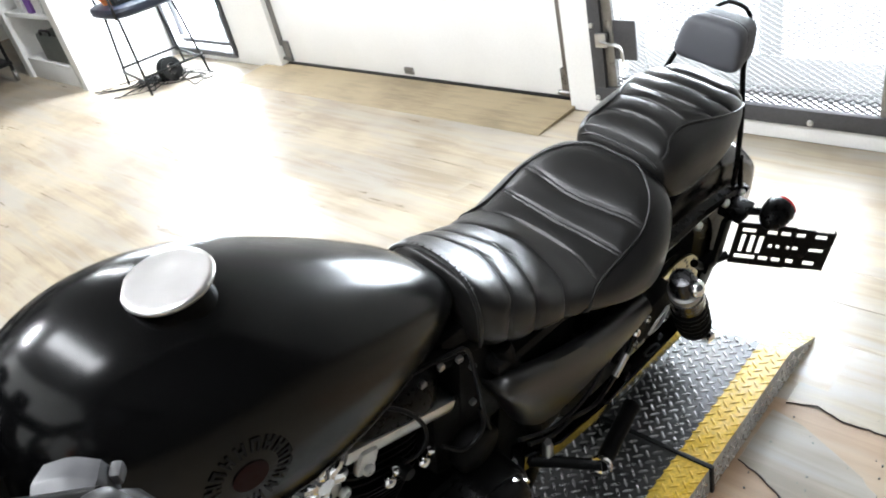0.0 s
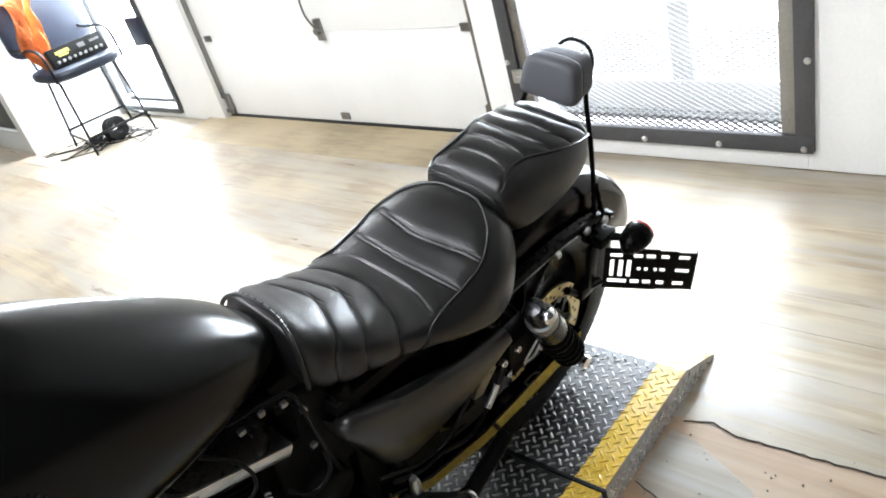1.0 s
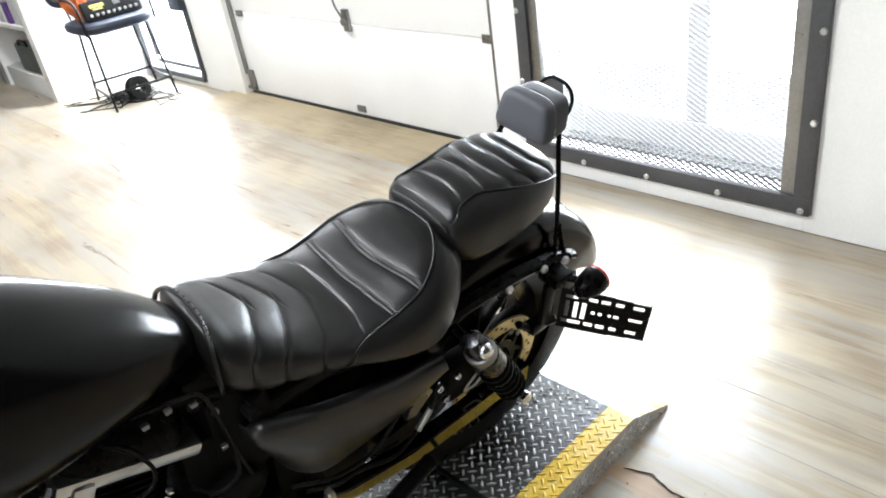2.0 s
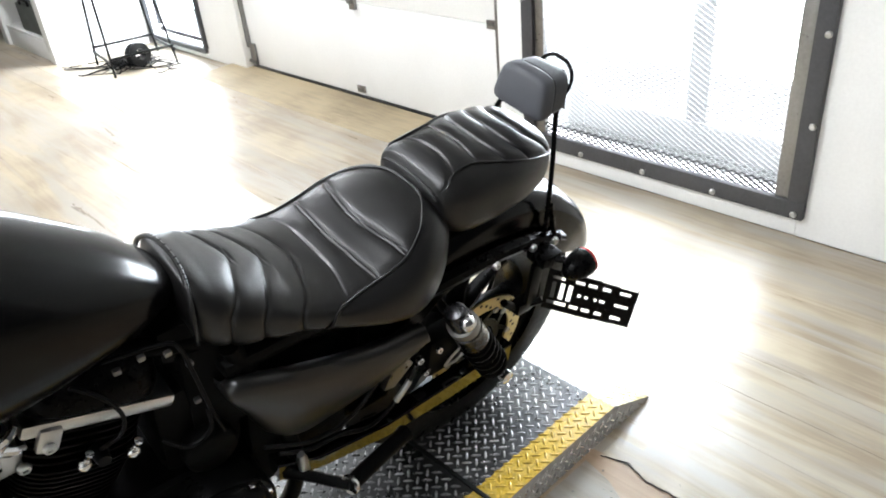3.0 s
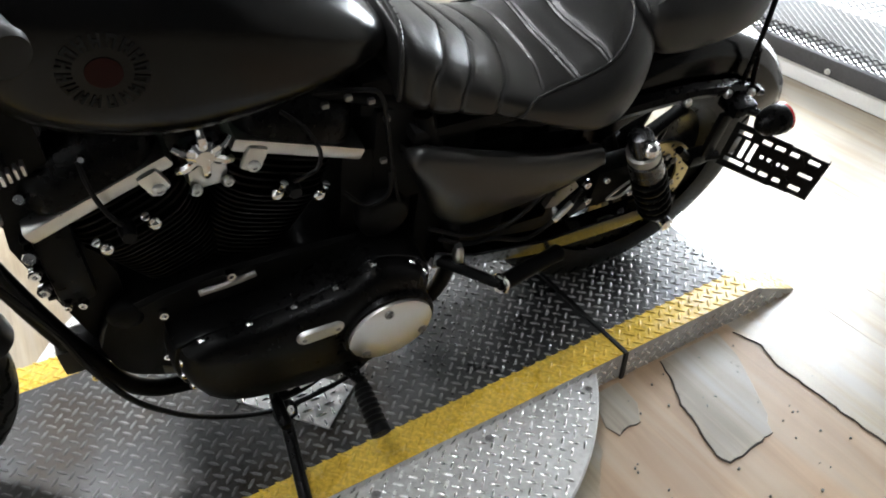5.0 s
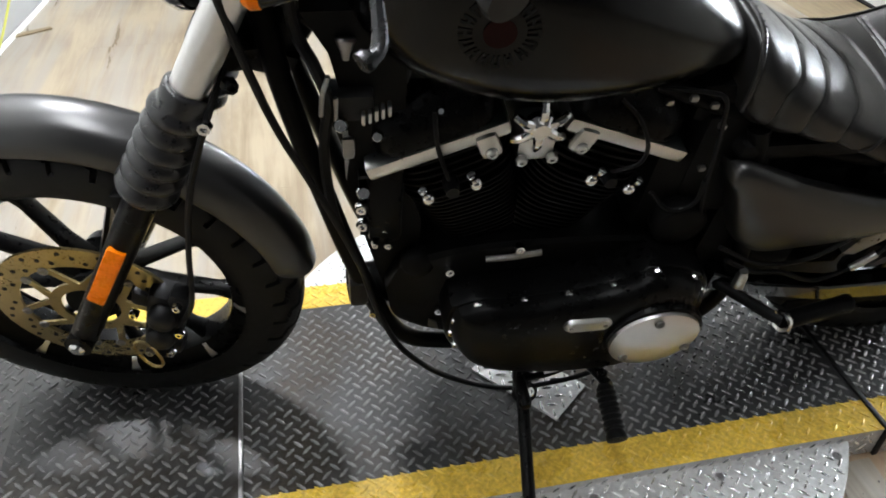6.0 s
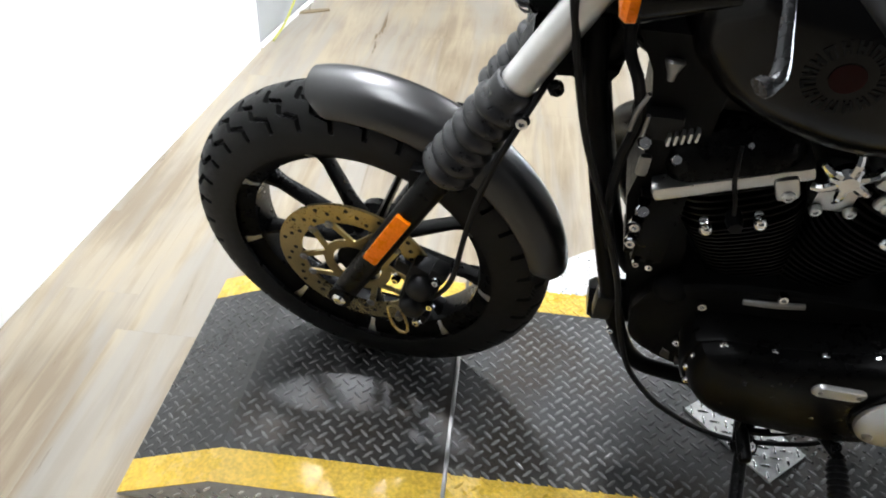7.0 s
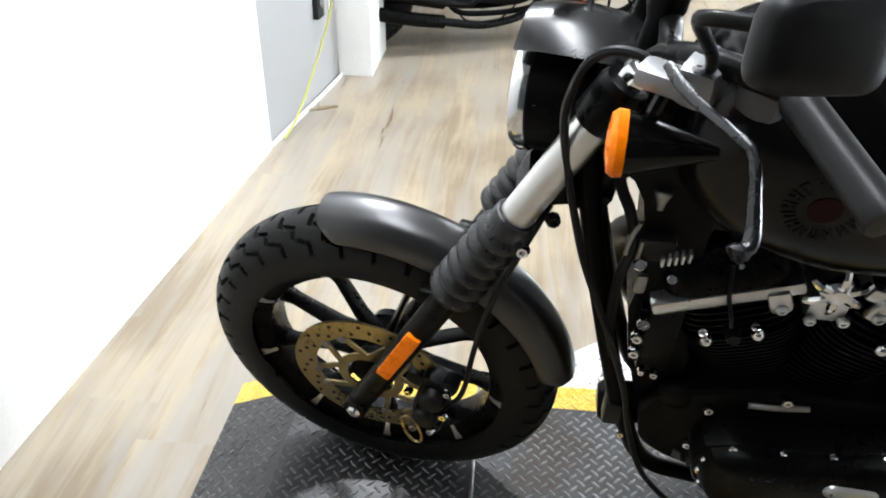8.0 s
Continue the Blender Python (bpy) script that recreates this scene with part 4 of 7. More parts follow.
SEAT_ST = [(0.934, 0.792, 0.738, 0.052), (0.944, 0.815, 0.704, 0.083), (0.98, 0.801, 0.680, 0.103), (1.04, 0.766, 0.670, 0.115), (1.10, 0.735, 0.660, 0.125), (1.16, 0.719, 0.640, 0.142),
           (1.22, 0.729, 0.612, 0.154), (1.27, 0.749, 0.592, 0.156), (1.315, 0.765, 0.592, 0.146), (1.355, 0.769, 0.618, 0.124), (1.380, 0.751, 0.660, 0.100)]
PILL_ST = [(1.367, 0.775, 0.745, 0.064), (1.376, 0.795, 0.715, 0.087), (1.409, 0.810, 0.680, 0.102), (1.472, 0.816, 0.672, 0.107), (1.547, 0.816, 0.680, 0.106), (1.609, 0.808, 0.690, 0.093), (1.642, 0.790, 0.704, 0.074), (1.654, 0.764, 0.722, 0.048)]
SEAT_N, SEAT_SIDE = 2.82, -0.0125
# sewn grooves: for each, x at steps from the ridge to the flank, and how many rows of stitching
SEAT_GROOVES = [(((0, 1.036), (0.5, 1.014), (0.85, 0.998), (1.0, 0.982)), 1), (((0, 1.086), (0.45, 1.064), (0.88, 1.040), (1.0, 1.027)), 1), (((0, 1.137), (0.5, 1.118), (0.78, 1.104), (1.0, 1.083)), 1),
                (((0, 1.172), (0.45, 1.170), (0.72, 1.162), (1.0, 1.155)), 1), (((0, 1.205), (0.55, 1.211), (0.72, 1.216), (1.0, 1.226)), 2), (((0, 1.254), (0.31, 1.259), (0.64, 1.270), (1.0, 1.284)), 2)]
PILL_GROOVES = [(((0, 1.420), (0.33, 1.416), (0.64, 1.407), (1.0, 1.396)), 1), (((0, 1.465), (0.39, 1.460), (0.63, 1.458), (1.0, 1.455)), 1), (((0, 1.495), (0.45, 1.499), (0.76, 1.511), (1.0, 1.522)), 1),
                (((0, 1.539), (0.5, 1.541), (0.85, 1.561), (1.0, 1.570)), 1), (((0, 1.579), (0.5, 1.585), (0.9, 1.620), (1.0, 1.630)), 1)]


def cushion(stations, grooves, side_limit, seg=112, count=300, power=SEAT_N, depth=0.0036, side=SEAT_SIDE):
    """A seat: a loft with padded pleats between sewn grooves that end at the piping."""
    bm = bmesh.new()
    x0, x1 = stations[0][0], stations[-1][0]
    rings = []
    for i in range(count):
        x = x0 + (x1 - x0) * i / (count - 1)
        zt, zb, w = blend(stations, x)
        zm = zb + (zt - zb) * 0.40
        loop = superloop(x, zt, zb, w, power, 0.40, seg, side)
        limit = side_limit(x)
        out = []
        for p in loop:
            s = abs(p.y - side) / w
            if p.z < zm:
                s = 1.0
            rise = (p.z - zb) / (zt - zb)
            if rise > limit:
                fade = min(1.0, (rise - limit) / 0.05)
                near, cut = 1.0, 0.0
                for line, rows in grooves:
                    off = x - blend(line, s)[0]
                    near = min(near, abs(off))
                    for shift in ((0.0,) if rows == 1 else (-0.0032, 0.0032)):
                        cut = max(cut, math.exp(-((off - shift) / (0.0024 if rows == 1 else 0.0015)) ** 2))
                puff = 1.0 - math.exp(-(near / 0.010) ** 2)
                n = (p - Vector((x, side, zm))).normalized()
                wrinkle = 0.0004 * math.sin(61 * x + 33 * p.y) * math.sin(47 * p.y - 20 * x + 90 * p.z)
                p = p + n * fade * (0.0026 * puff - depth * cut + wrinkle)
            out.append(p)
        rings.append(out)
    loft(bm, rings)
    return bm


def piping(stations, track, power=SEAT_N, side=SEAT_SIDE, lift=0.0022):
    """A welt along (x, angle round the section), as a thin round cord."""
    out = []
    for x, a in track:
        zt, zb, w = blend(stations, x)
        zm = zb + (zt - zb) * 0.40
        c, s = math.cos(radians(a)), math.sin(radians(a))
        y = -w * math.copysign(abs(c) ** (2 / power), c)
        z = zm + (zt - zm if s > 0 else zm - zb) * math.copysign(abs(s) ** (2 / power), s)
        out.append(Vector((x, y, z)) + Vector((0, y, z - zm)).normalized() * lift)
    return out


def seats(bike):
    ends = [(1.09, 0.04), (1.100, 0.12), (1.118, 0.36), (1.148, 0.78), (1.18, 0.84), (1.228, 0.87), (1.27, 0.88), (1.305, 0.91), (1.33, 0.95), (1.357, 0.99)]
    def limit(x):
        return blend(ends, x)[0]
    bm = cushion(SEAT_ST, SEAT_GROOVES, limit)
    seat = part("seat", bm, VINYL, bike, "black vinyl solo seat with sewn pleats", 50)
    bm = bmesh.new()
    track = [(1.098, -58), (1.118, -6), (1.132, 16), (1.148, 30), (1.18, 41), (1.228, 45.7), (1.27, 47), (1.305, 53), (1.33, 61), (1.357, 76), (1.368, 90)]
    for flip in (1, -1):
        line = piping(SEAT_ST, track)
        tube(bm, [Vector((p.x, p.y * flip + SEAT_SIDE, p.z)) for p in line], 0.0026, 6, 5)
    part("seam_piping", bm, VINYL, seat)
    # added blocks that keep the gap between tank and seat black
    bm = bmesh.new()
    block(bm, (0.955, SEAT_SIDE, 0.712), (0.13, 0.13, 0.07), 0.02)
    block(bm, (1.13, SEAT_SIDE, 0.655), (0.34, 0.21, 0.03), 0.012)
    part("seat_filler", bm, WRINKLE, seat, "black filler blocks under the cushion")
    # stitched welt round the nose
    bm = bmesh.new()
    pts = []
    for k in range(19):
        a = radians(-18 + 216 * k / 18)
        zt, zb, w = blend(SEAT_ST, 0.950)
        zm = zb + (zt - zb) * 0.40
        c, q = math.cos(a), math.sin(a)
        pts.append(Vector((0.954 - 0.017 * abs(c) ** 1.5, SEAT_SIDE + 1.02 * w * math.copysign(abs(c) ** 0.71, c), zm + (zt - zm + 0.002 if q > 0 else zm - zb) * math.copysign(abs(q) ** 0.71, q))))
    tube(bm, pts, 0.0038, 8, 4)
    part("front_welt", bm, VINYL, seat, "stitched front welt")
    for p in smooth_line(pts, 2):
        bm = bmesh.new()
        block(bm, p + Vector((0.001, 0, 0.0034)), (0.0045, 0.0016, 0.0014), 0.0004)
        part("stitch", bm, FIN, seat)
    ends2 = [(1.367, 0.80), (1.385, 0.86), (1.402, 0.935), (1.433, 0.95), (1.46, 0.94), (1.508, 0.875), (1.568, 0.785), (1.627, 0.72), (1.654, 0.72)]
    bm = cushion(PILL_ST, PILL_GROOVES, lambda x: blend(ends2, x)[0], power=2.92)
    pill = part("pillion_seat", bm, VINYL, bike, "black vinyl pillion pad with pleats", 50)
    bm = bmesh.new()
    track = [(1.369, 30), (1.385, 44), (1.402, 57), (1.433, 61.7), (1.46, 59), (1.508, 46), (1.568, 31.7), (1.627, 22), (1.648, 24)]
    for flip in (1, -1):
        line = piping(PILL_ST, track, 2.92)
        tube(bm, [Vector((p.x, p.y * flip + SEAT_SIDE, p.z)) for p in line], 0.0022, 6, 5)
    # welt along the foot of the front face
    front = piping(PILL_ST, [(1.372, a) for a in range(30, 151, 10)], 2.92, lift=0.0012)
    tube(bm, [Vector((p.x - 0.003, p.y + SEAT_SIDE, p.z - 0.006)) for p in front], 0.0024, 6, 3)
    part("seam_piping", bm, VINYL, pill)
    # backrest: a pad that narrows upwards on a steel back plate
    def pad_loop(t, k):
        loop = []
        for i in range(44):
            a = 2 * math.pi * i / 44
            c, q = math.cos(a), math.sin(a)
            z = 0.0385 * k * math.copysign(abs(q) ** 0.42, q)
            y = (0.0600 - 0.175 * z) * k * math.copysign(abs(c) ** 0.42, c)
            loop.append(Vector((1.628 + t + z * 0.14, y - 0.009, 0.856 + z + 0.004 * (1 - (y / 0.066) ** 2))))
        return loop
    rest = bmesh.new()
    loft(rest, [pad_loop(t, k) for t, k in ((-0.012, 0.70), (-0.0105, 0.90), (-0.006, 0.975), (0.0, 1.0), (0.013, 1.0), (0.018, 0.98), (0.021, 0.90))])
    pad = part("backrest", rest, PAD, bike, "dark grey rounded backrest pad", 50)
    bm = bmesh.new()
    loft(bm, [pad_loop(t, k) for t, k in ((0.0205, 0.88), (0.023, 0.95), (0.046, 0.93), (0.058, 0.89), (0.062, 0.80))])
    part("back_plate", bm, PAD, pad, "dark grey moulded back shell")
    bm = bmesh.new()
    hoop = [(1.690, 0.050, 0.815), (1.716, 0.050, 0.846), (1.729, 0.043, 0.869), (1.735, 0.026, 0.884), (1.736, 0.008, 0.887), (1.740, -0.012, 0.880), (1.742, -0.024, 0.862), (1.730, -0.032, 0.842), (1.692, -0.036, 0.815)]
    tube(bm, hoop, 0.0038, 10, 6)
    part("hoop", bm, GLOSS, pad, "black steel hoop")
    for s in (-1, 1):
        bm = bmesh.new()
        tube(bm, [(1.642, 0.115 * s, 0.572), (1.645, 0.104 * s, 0.66), (1.656, 0.086 * s + 0.001, 0.74), (1.669, 0.067 * s + 0.003, 0.80), (1.672, 0.060 * s + 0.002, 0.832)], 0.0050, 10, 6)
        tube(bm, [(1.672, 0.119 * s, 0.566), (1.660, 0.116 * s, 0.60), (1.646, 0.110 * s, 0.655)], 0.0055, 10, 4)
        bolt(bm, (1.676, 0.118 * s, 0.566), (0.5, s, 0), 0.008, 0.012)
        part("sissy_bar", bm, GLOSS, bike, "black tubular backrest upright")


def rear_end(bike):
    # fender
    bm = bmesh.new()
    rings = []
    for k in range(41):
        a = radians(176 - 161 * k / 40)
        r = 0.342
        flare = 1.0 + 0.03 * max(0.0, (k - 22) / 18) ** 1.6
        loop = []
        prof = [(-0.094, -0.095), (-0.095, -0.02), (-0.085, 0.004), (-0.06, 0.016), (0, 0.022), (0.06, 0.016), (0.085, 0.004), (0.095, -0.02), (0.094, -0.095),
                (0.089, -0.095), (0.09, -0.02), (0.08, 0.0), (0.055, 0.011), (0, 0.017), (-0.055, 0.011), (-0.08, 0.0), (-0.09, -0.02), (-0.089, -0.095)]
        tip = min(1.0, (40 - k) / 5.0)
        for y, dr in prof:
            rr = (r + (dr if dr > -0.05 else -0.02 - 0.075 * tip)) * flare
            loop.append(REAR + Vector((math.cos(a) * rr, y * (0.86 + 0.14 * tip), math.sin(a) * rr)))
        rings.append(loop)
    loft(bm, rings)
    part("rear_fender", bm, TANK, bike, "satin black rear fender", 50)
    for s in (-1, 1):
        bm = bmesh.new()
        rings = []
        for x, z, h in ((1.20, 0.610, 0.022), (1.30, 0.596, 0.030), (1.40, 0.596, 0.032), (1.52, 0.594, 0.030), (1.63, 0.578, 0.028), (1.71, 0.548, 0.020)):
            y = 0.112 * s
            rings.append([Vector((x, y + dy * s, z + dz)) for dy, dz in ((-0.008, -h / 2), (0.008, -h / 2 + 0.004), (0.012, 0), (0.008, h / 2 - 0.004), (-0.008, h / 2))])
        loft(bm, rings)
        strut = part("fender_strut", bm, GLOSS, bike)
        for x, z in ((1.50, 0.585), (1.60, 0.578), (1.665, 0.565)):
            bm = bmesh.new()
            bolt(bm, (x, 0.122 * s, z), (0, s, 0), 0.009, 0.008)
            part("bolt", bm, STEEL, strut)
    # wheel, disc and pulley
    m = Matrix.Translation(REAR)
    wh = wheel("rear_wheel", bike, m, 0.203, R_R, 0.076, 9, False)
    brake_disc(wh, m, -0.088, 0.124, GLOSS)
    bm = bmesh.new()
    lathe(bm, [(0.05, 0.112), (0.10, 0.116), (0.108, 0.118), (0.112, 0.112), (0.112, 0.088), (0.05, 0.088)], REAR, (0, 1, 0), 56, 0, True)
    part("belt_pulley", bm, GLOSS, wh, "black rear belt pulley")
    # belt: two straight runs and the wrap
    bm = bmesh.new()
    front = Vector((0.965, 0, 0.345))
    loop = []
    for k in range(25):
        a = radians(90 - 180 * k / 24 + 2)
        loop.append(REAR + Vector((0.114 * math.cos(a), 0.101, 0.114 * math.sin(a))))
    for k in range(17):
        a = radians(-90 - 180 * k / 16)
        loop.append(front + Vector((0.045 * math.cos(a), 0.101, 0.045 * math.sin(a))))
    rings = []
    n = len(loop)
    for i, c in enumerate(loop):
        d = (loop[(i + 1) % n] - loop[i - 1]).normalized()
        out = d.cross(Vector((0, 1, 0)))
        rings.append([c + Vector((0, y, 0)) + out * o for y, o in ((-0.014, 0.002), (0.014, 0.002), (0.014, -0.002), (-0.014, -0.002))])
    rows = [ring(bm, r) for r in rings]
    for i in range(n):
        bridge(bm, rows[i], rows[(i + 1) % n])
    part("drive_belt", bm, RUBBER, bike, "black toothed drive belt")
    # swingarm, guard, shocks
    for s in (-1, 1):
        bm = bmesh.new()
        rings = []
        for x, hi, lo in ((1.02, 0.385, 0.340), (1.09, 0.375, 0.343), (1.24, 0.344, 0.306), (1.39, 0.346, 0.300), (1.47, 0.347, 0.303), (1.56, 0.352, 0.298)):
            out = (0.152 if x > 1.05 else 0.130) * s
            low_in = out - 0.032 * s
            rings.append([Vector((x, y, z)) for y, z in ((low_in, lo), (out - 0.003 * s, lo), (out, lo + 0.003), (out, hi - 0.003), (out - 0.003 * s, hi), (low_in, hi))])
        loft(bm, rings)
        arm = part("swingarm", bm, POLISHED, bike, "polished black swingarm")
        bm = bmesh.new()
        lathe(bm, [(0, 0), (0.02, 0), (0.02, 0.012), (0.012, 0.016), (0.012, 0.026), (0, 0.026)], (1.515, 0.15 * s, 0.323), (0, s, 0), 12)
        part("axle_nut", bm, CHROME, arm, "bright axle nut")
        top, low = Vector((1.352, 0.182 * s, 0.589)), Vector((1.490, 0.176 * s, 0.352))
        d = (low - top).normalized()
        length = (low - top).length
        bm = bmesh.new()
        lathe(bm, [(0, -0.028), (0.016, -0.025), (0.022, -0.012), (0.023, 0.02), (0.026, 0.05), (0.026, length - 0.02), (0.020, length), (0, length + 0.01)], top, d, 28)
        shock = part("shock_absorber", bm, DARKSTEEL, bike, "grey and black rear shock absorber")
        bm = bmesh.new()
        turns, nn = 6, 90
        q = frame_of(top, d)
        helix = [q @ Vector((0.0285 * math.cos(2 * math.pi * turns * i / nn), 0.0285 * math.sin(2 * math.pi * turns * i / nn), 0.105 + (length - 0.13) * i / nn)) for i in range(nn + 1)]
        tube(bm, helix, 0.0058, 8, 1)
        part("spring", bm, FIN, shock, "black coil spring")
        bm = bmesh.new()
        lathe(bm, [(0.022, 0.024), (0.0285, 0.026), (0.029, 0.046), (0.026, 0.048)], top, d, 28, 0, True)
        part("collar", bm, DULL, shock, "bright adjuster collar")
        bm = bmesh.new()
        lathe(bm, [(0.024, 0.05), (0.030, 0.052), (0.031, 0.10), (0.027, 0.104)], top, d, 28, 0, True)
        part("cover", bm, DARKSTEEL, shock)
        bm = bmesh.new()
        lathe(bm, [(0, 0), (0.015, 0), (0.0155, 0.006), (0.012, 0.012), (0.006, 0.015), (0, 0.016)], top + Vector((0, 0.022 * s, 0.004)), (0, s, 0.25), 18)
        part("mount_bolt", bm, CHROME, shock, "polished mounting bolt")
        bm = bmesh.new()
        lathe(bm, [(0, 0), (0.014, 0), (0.014, 0.016), (0, 0.02)], low + Vector((0, 0.02 * s, 0)), (0, s, 0), 10)
        part("mount_bolt", bm, CHROME, shock)
    bm = bmesh.new()
    rings = []
    for x, z in ((1.06, 0.398), (1.12, 0.408), (1.25, 0.420), (1.38, 0.438), (1.46, 0.446), (1.52, 0.442)):
        rings.append([Vector((x, y, z + dz)) for y, dz in ((0.128, -0.03), (0.126, 0.0), (0.118, 0.006), (0.088, 0.007), (0.088, 0.003), (0.116, 0.002), (0.122, -0.002), (0.124, -0.03))])
    loft(bm, rings)
    part("belt_guard", bm, GLOSS, bike, "black upper belt guard")
    bm = bmesh.new()
    rings = []
    for x, z in ((1.10, 0.300), (1.22, 0.285), (1.36, 0.262), (1.46, 0.232), (1.52, 0.212)):
        rings.append([Vector((x, y, z + dz)) for y, dz in ((0.128, 0.026), (0.128, -0.016), (0.122, -0.022), (0.09, -0.022), (0.09, -0.018), (0.12, -0.017), (0.124, -0.014), (0.124, 0.026))])
    loft(bm, rings)
    part("lower_belt_guard", bm, GLOSS, bike, "black lower belt guard")
    bm = bmesh.new()
    block(bm, (1.415, -0.098, 0.405), (0.12, 0.05, 0.10), 0.016)
    block(bm, (1.36, -0.09, 0.37), (0.10, 0.04, 0.06), 0.012)
    # thin dark plate added to hide the yellow band behind
    block(bm, (1.29, -0.088, 0.50), (0.15, 0.012, 0.17), 0.004)
    cal = part("rear_caliper", bm, WRINKLE, bike, "black rear brake caliper")
    for x, z in ((1.375, 0.435), (1.45, 0.375), (1.345, 0.39)):
        bm = bmesh.new()
        bolt(bm, (x, -0.122, z), (0, -1, 0.1), 0.008, 0.008)
        part("bolt", bm, CHROME, cal)
    bm = bmesh.new()
    tube(bm, [(1.395, -0.126, 0.375), (1.41, -0.128, 0.395), (1.445, -0.128, 0.415), (1.45, -0.128, 0.40), (1.425, -0.128, 0.375), (1.395, -0.126, 0.375)], 0.0025, 6, 4)
    part("retaining_loop", bm, STEEL, cal)
    # side plate bracket: a slotted sheet that runs outwards and back from the fender
    left, right = Vector((1.640, -0.146, 0)), Vector((1.738, -0.297, 0))
    along = (right - left).normalized()
    hang = Matrix((( along.x, -along.y, 0, left.x), (along.y, along.x, 0, left.y), (0, 0, 1, 0.416), (0, 0, 0, 1)))
    wide, high, thick = (right - left).length, 0.097, 0.0028
    bm = bmesh.new()
    def bar(f0, f1, v0, v1):
        block(bm, ((f0 + f1) / 2 * wide, 0, (v0 + v1) / 2 * high), ((f1 - f0) * wide, thick, (v1 - v0) * high))
    def row(v0, v1, cuts, start, stop):
        at = start
        for f0, f1 in cuts:
            bar(at, f0, v0, v1)
            at = f1
        bar(at, stop, v0, v1)
    row(0.10, 0.22, ((0.05, 0.27), (0.31, 0.41), (0.45, 0.54), (0.60, 0.68), (0.78, 0.90)), 0.0, 1.0)
    row(0.47, 0.57, ((0.37, 0.41), (0.45, 0.49), (0.56, 0.59), (0.62, 0.68), (0.79, 0.94)), 0.33, 1.0)
    row(0.82, 0.93, ((0.06, 0.20), (0.32, 0.42), (0.46, 0.56), (0.62, 0.71), (0.81, 0.93)), 0.0, 1.0)
    row(0.28, 0.76, ((0.07, 0.115), (0.165, 0.215), (0.255, 0.305)), 0.0, 0.33)
    for v0, v1 in ((0.22, 0.28), (0.76, 0.82)):
        bar(0.0, 0.33, v0, v1)
    for v0, v1 in ((0.0, 0.10), (0.93, 1.0)):
        bar(0.0, 0.60, v0 - (0.05 if v0 < 0.5 else 0), v1 + (0.06 if v0 > 0.5 else 0))
        bar(0.60, 0.80, v0 - (0.02 if v0 < 0.5 else 0), v1 + (0.03 if v0 > 0.5 else 0))
        bar(0.80, 1.0, v0, v1)
    for v0, v1 in ((0.22, 0.47), (0.57, 0.82)):
        bar(0.33, 1.0, v0, v1)
    block(bm, (wide, 0.004, high * 0.5), (0.002, 0.010, high * 1.02))
    plate = part("plate_bracket", moved(bm, hang), GLOSS, bike, "black slotted number plate bracket, empty")
    bm = bmesh.new()
    block(bm, (1.622, -0.128, 0.468), (0.030, 0.012, 0.125), 0.004)
    block(bm, (1.612, -0.118, 0.412), (0.05, 0.03, 0.03), 0.008)
    tube(bm, [(1.56, -0.112, 0.44), (1.59, -0.116, 0.415), (1.62, -0.124, 0.412), (1.645, -0.142, 0.425)], 0.009, 8)
    part("bracket_arm", bm, GLOSS, plate)
    for s in (-1, 1):
        bm = bmesh.new()
        block(bm, (1.622, 0.138 * s, 0.560), (0.052, 0.050, 0.026), 0.006)
        tube(bm, [(1.625, 0.150 * s, 0.560), (1.640, 0.175 * s, 0.562), (1.646, 0.188 * s, 0.565)], 0.008, 10)
        lathe(bm, [(0, -0.050), (0.010, -0.046), (0.022, -0.030), (0.0275, -0.010), (0.029, 0.008), (0.028, 0.011), (0, 0.011)], (1.655, 0.203 * s, 0.567), (1, -0.05 * s, 0.05), 28)
        sig = part("rear_turn_signal", bm, GLOSS, bike, "black bullet turn signal with red lens")
        bm = bmesh.new()
        lathe(bm, [(0.0285, 0.008), (0.028, 0.016), (0.021, 0.022), (0.0, 0.025)], (1.655, 0.203 * s, 0.567), (1, -0.05 * s, 0.05), 28)
        part("lens", bm, RED, sig, "red signal lens")
    # passenger pegs
    for s in (-1, 1):
        bm = bmesh.new()
        root, way = Vector((1.096, 0.230 * s, 0.385)), Vector((0.151, -0.040 * s, -0.031))
        tube(bm, [(1.03, 0.13 * s, 0.36), (1.06, 0.17 * s, 0.368), (1.08, 0.205 * s, 0.378), root], 0.010, 10, flat=0.6)
        lathe(bm, [(0, 0), (0.0115, 0), (0.0150, 0.01), (0.0150, way.length - 0.012), (0.0165, way.length - 0.008), (0.0165, way.length), (0, way.length + 0.002)], root, way, 16)
        peg = part("passenger_peg", bm, FIN, bike, "folded black passenger footpeg")
        bm = bmesh.new()
        lathe(bm, [(0.0118, -0.003), (0.0172, -0.004), (0.0185, 0.0), (0.0172, 0.004), (0.0118, 0.005)], root, way, 20, 0, True)
        part("pivot_collar", bm, CHROME, peg, "bright pivot collar")
    # side cover: a long wedge with a rolled top shoulder and a blunt nose
    for s in (-1, 1):
        bm = bmesh.new()
        top_edge = smooth_line([(0.953, 0.637), (0.972, 0.647), (1.010, 0.637), (1.070, 0.614), (1.138, 0.592), (1.205, 0.573), (1.265, 0.559), (1.318, 0.550)], 5)
        low_edge = smooth_line([(0.955, 0.612), (0.982, 0.548), (1.012, 0.480), (1.060, 0.438), (1.125, 0.442), (1.190, 0.456), (1.260, 0.473), (1.328, 0.505)], 5)
        rings = []
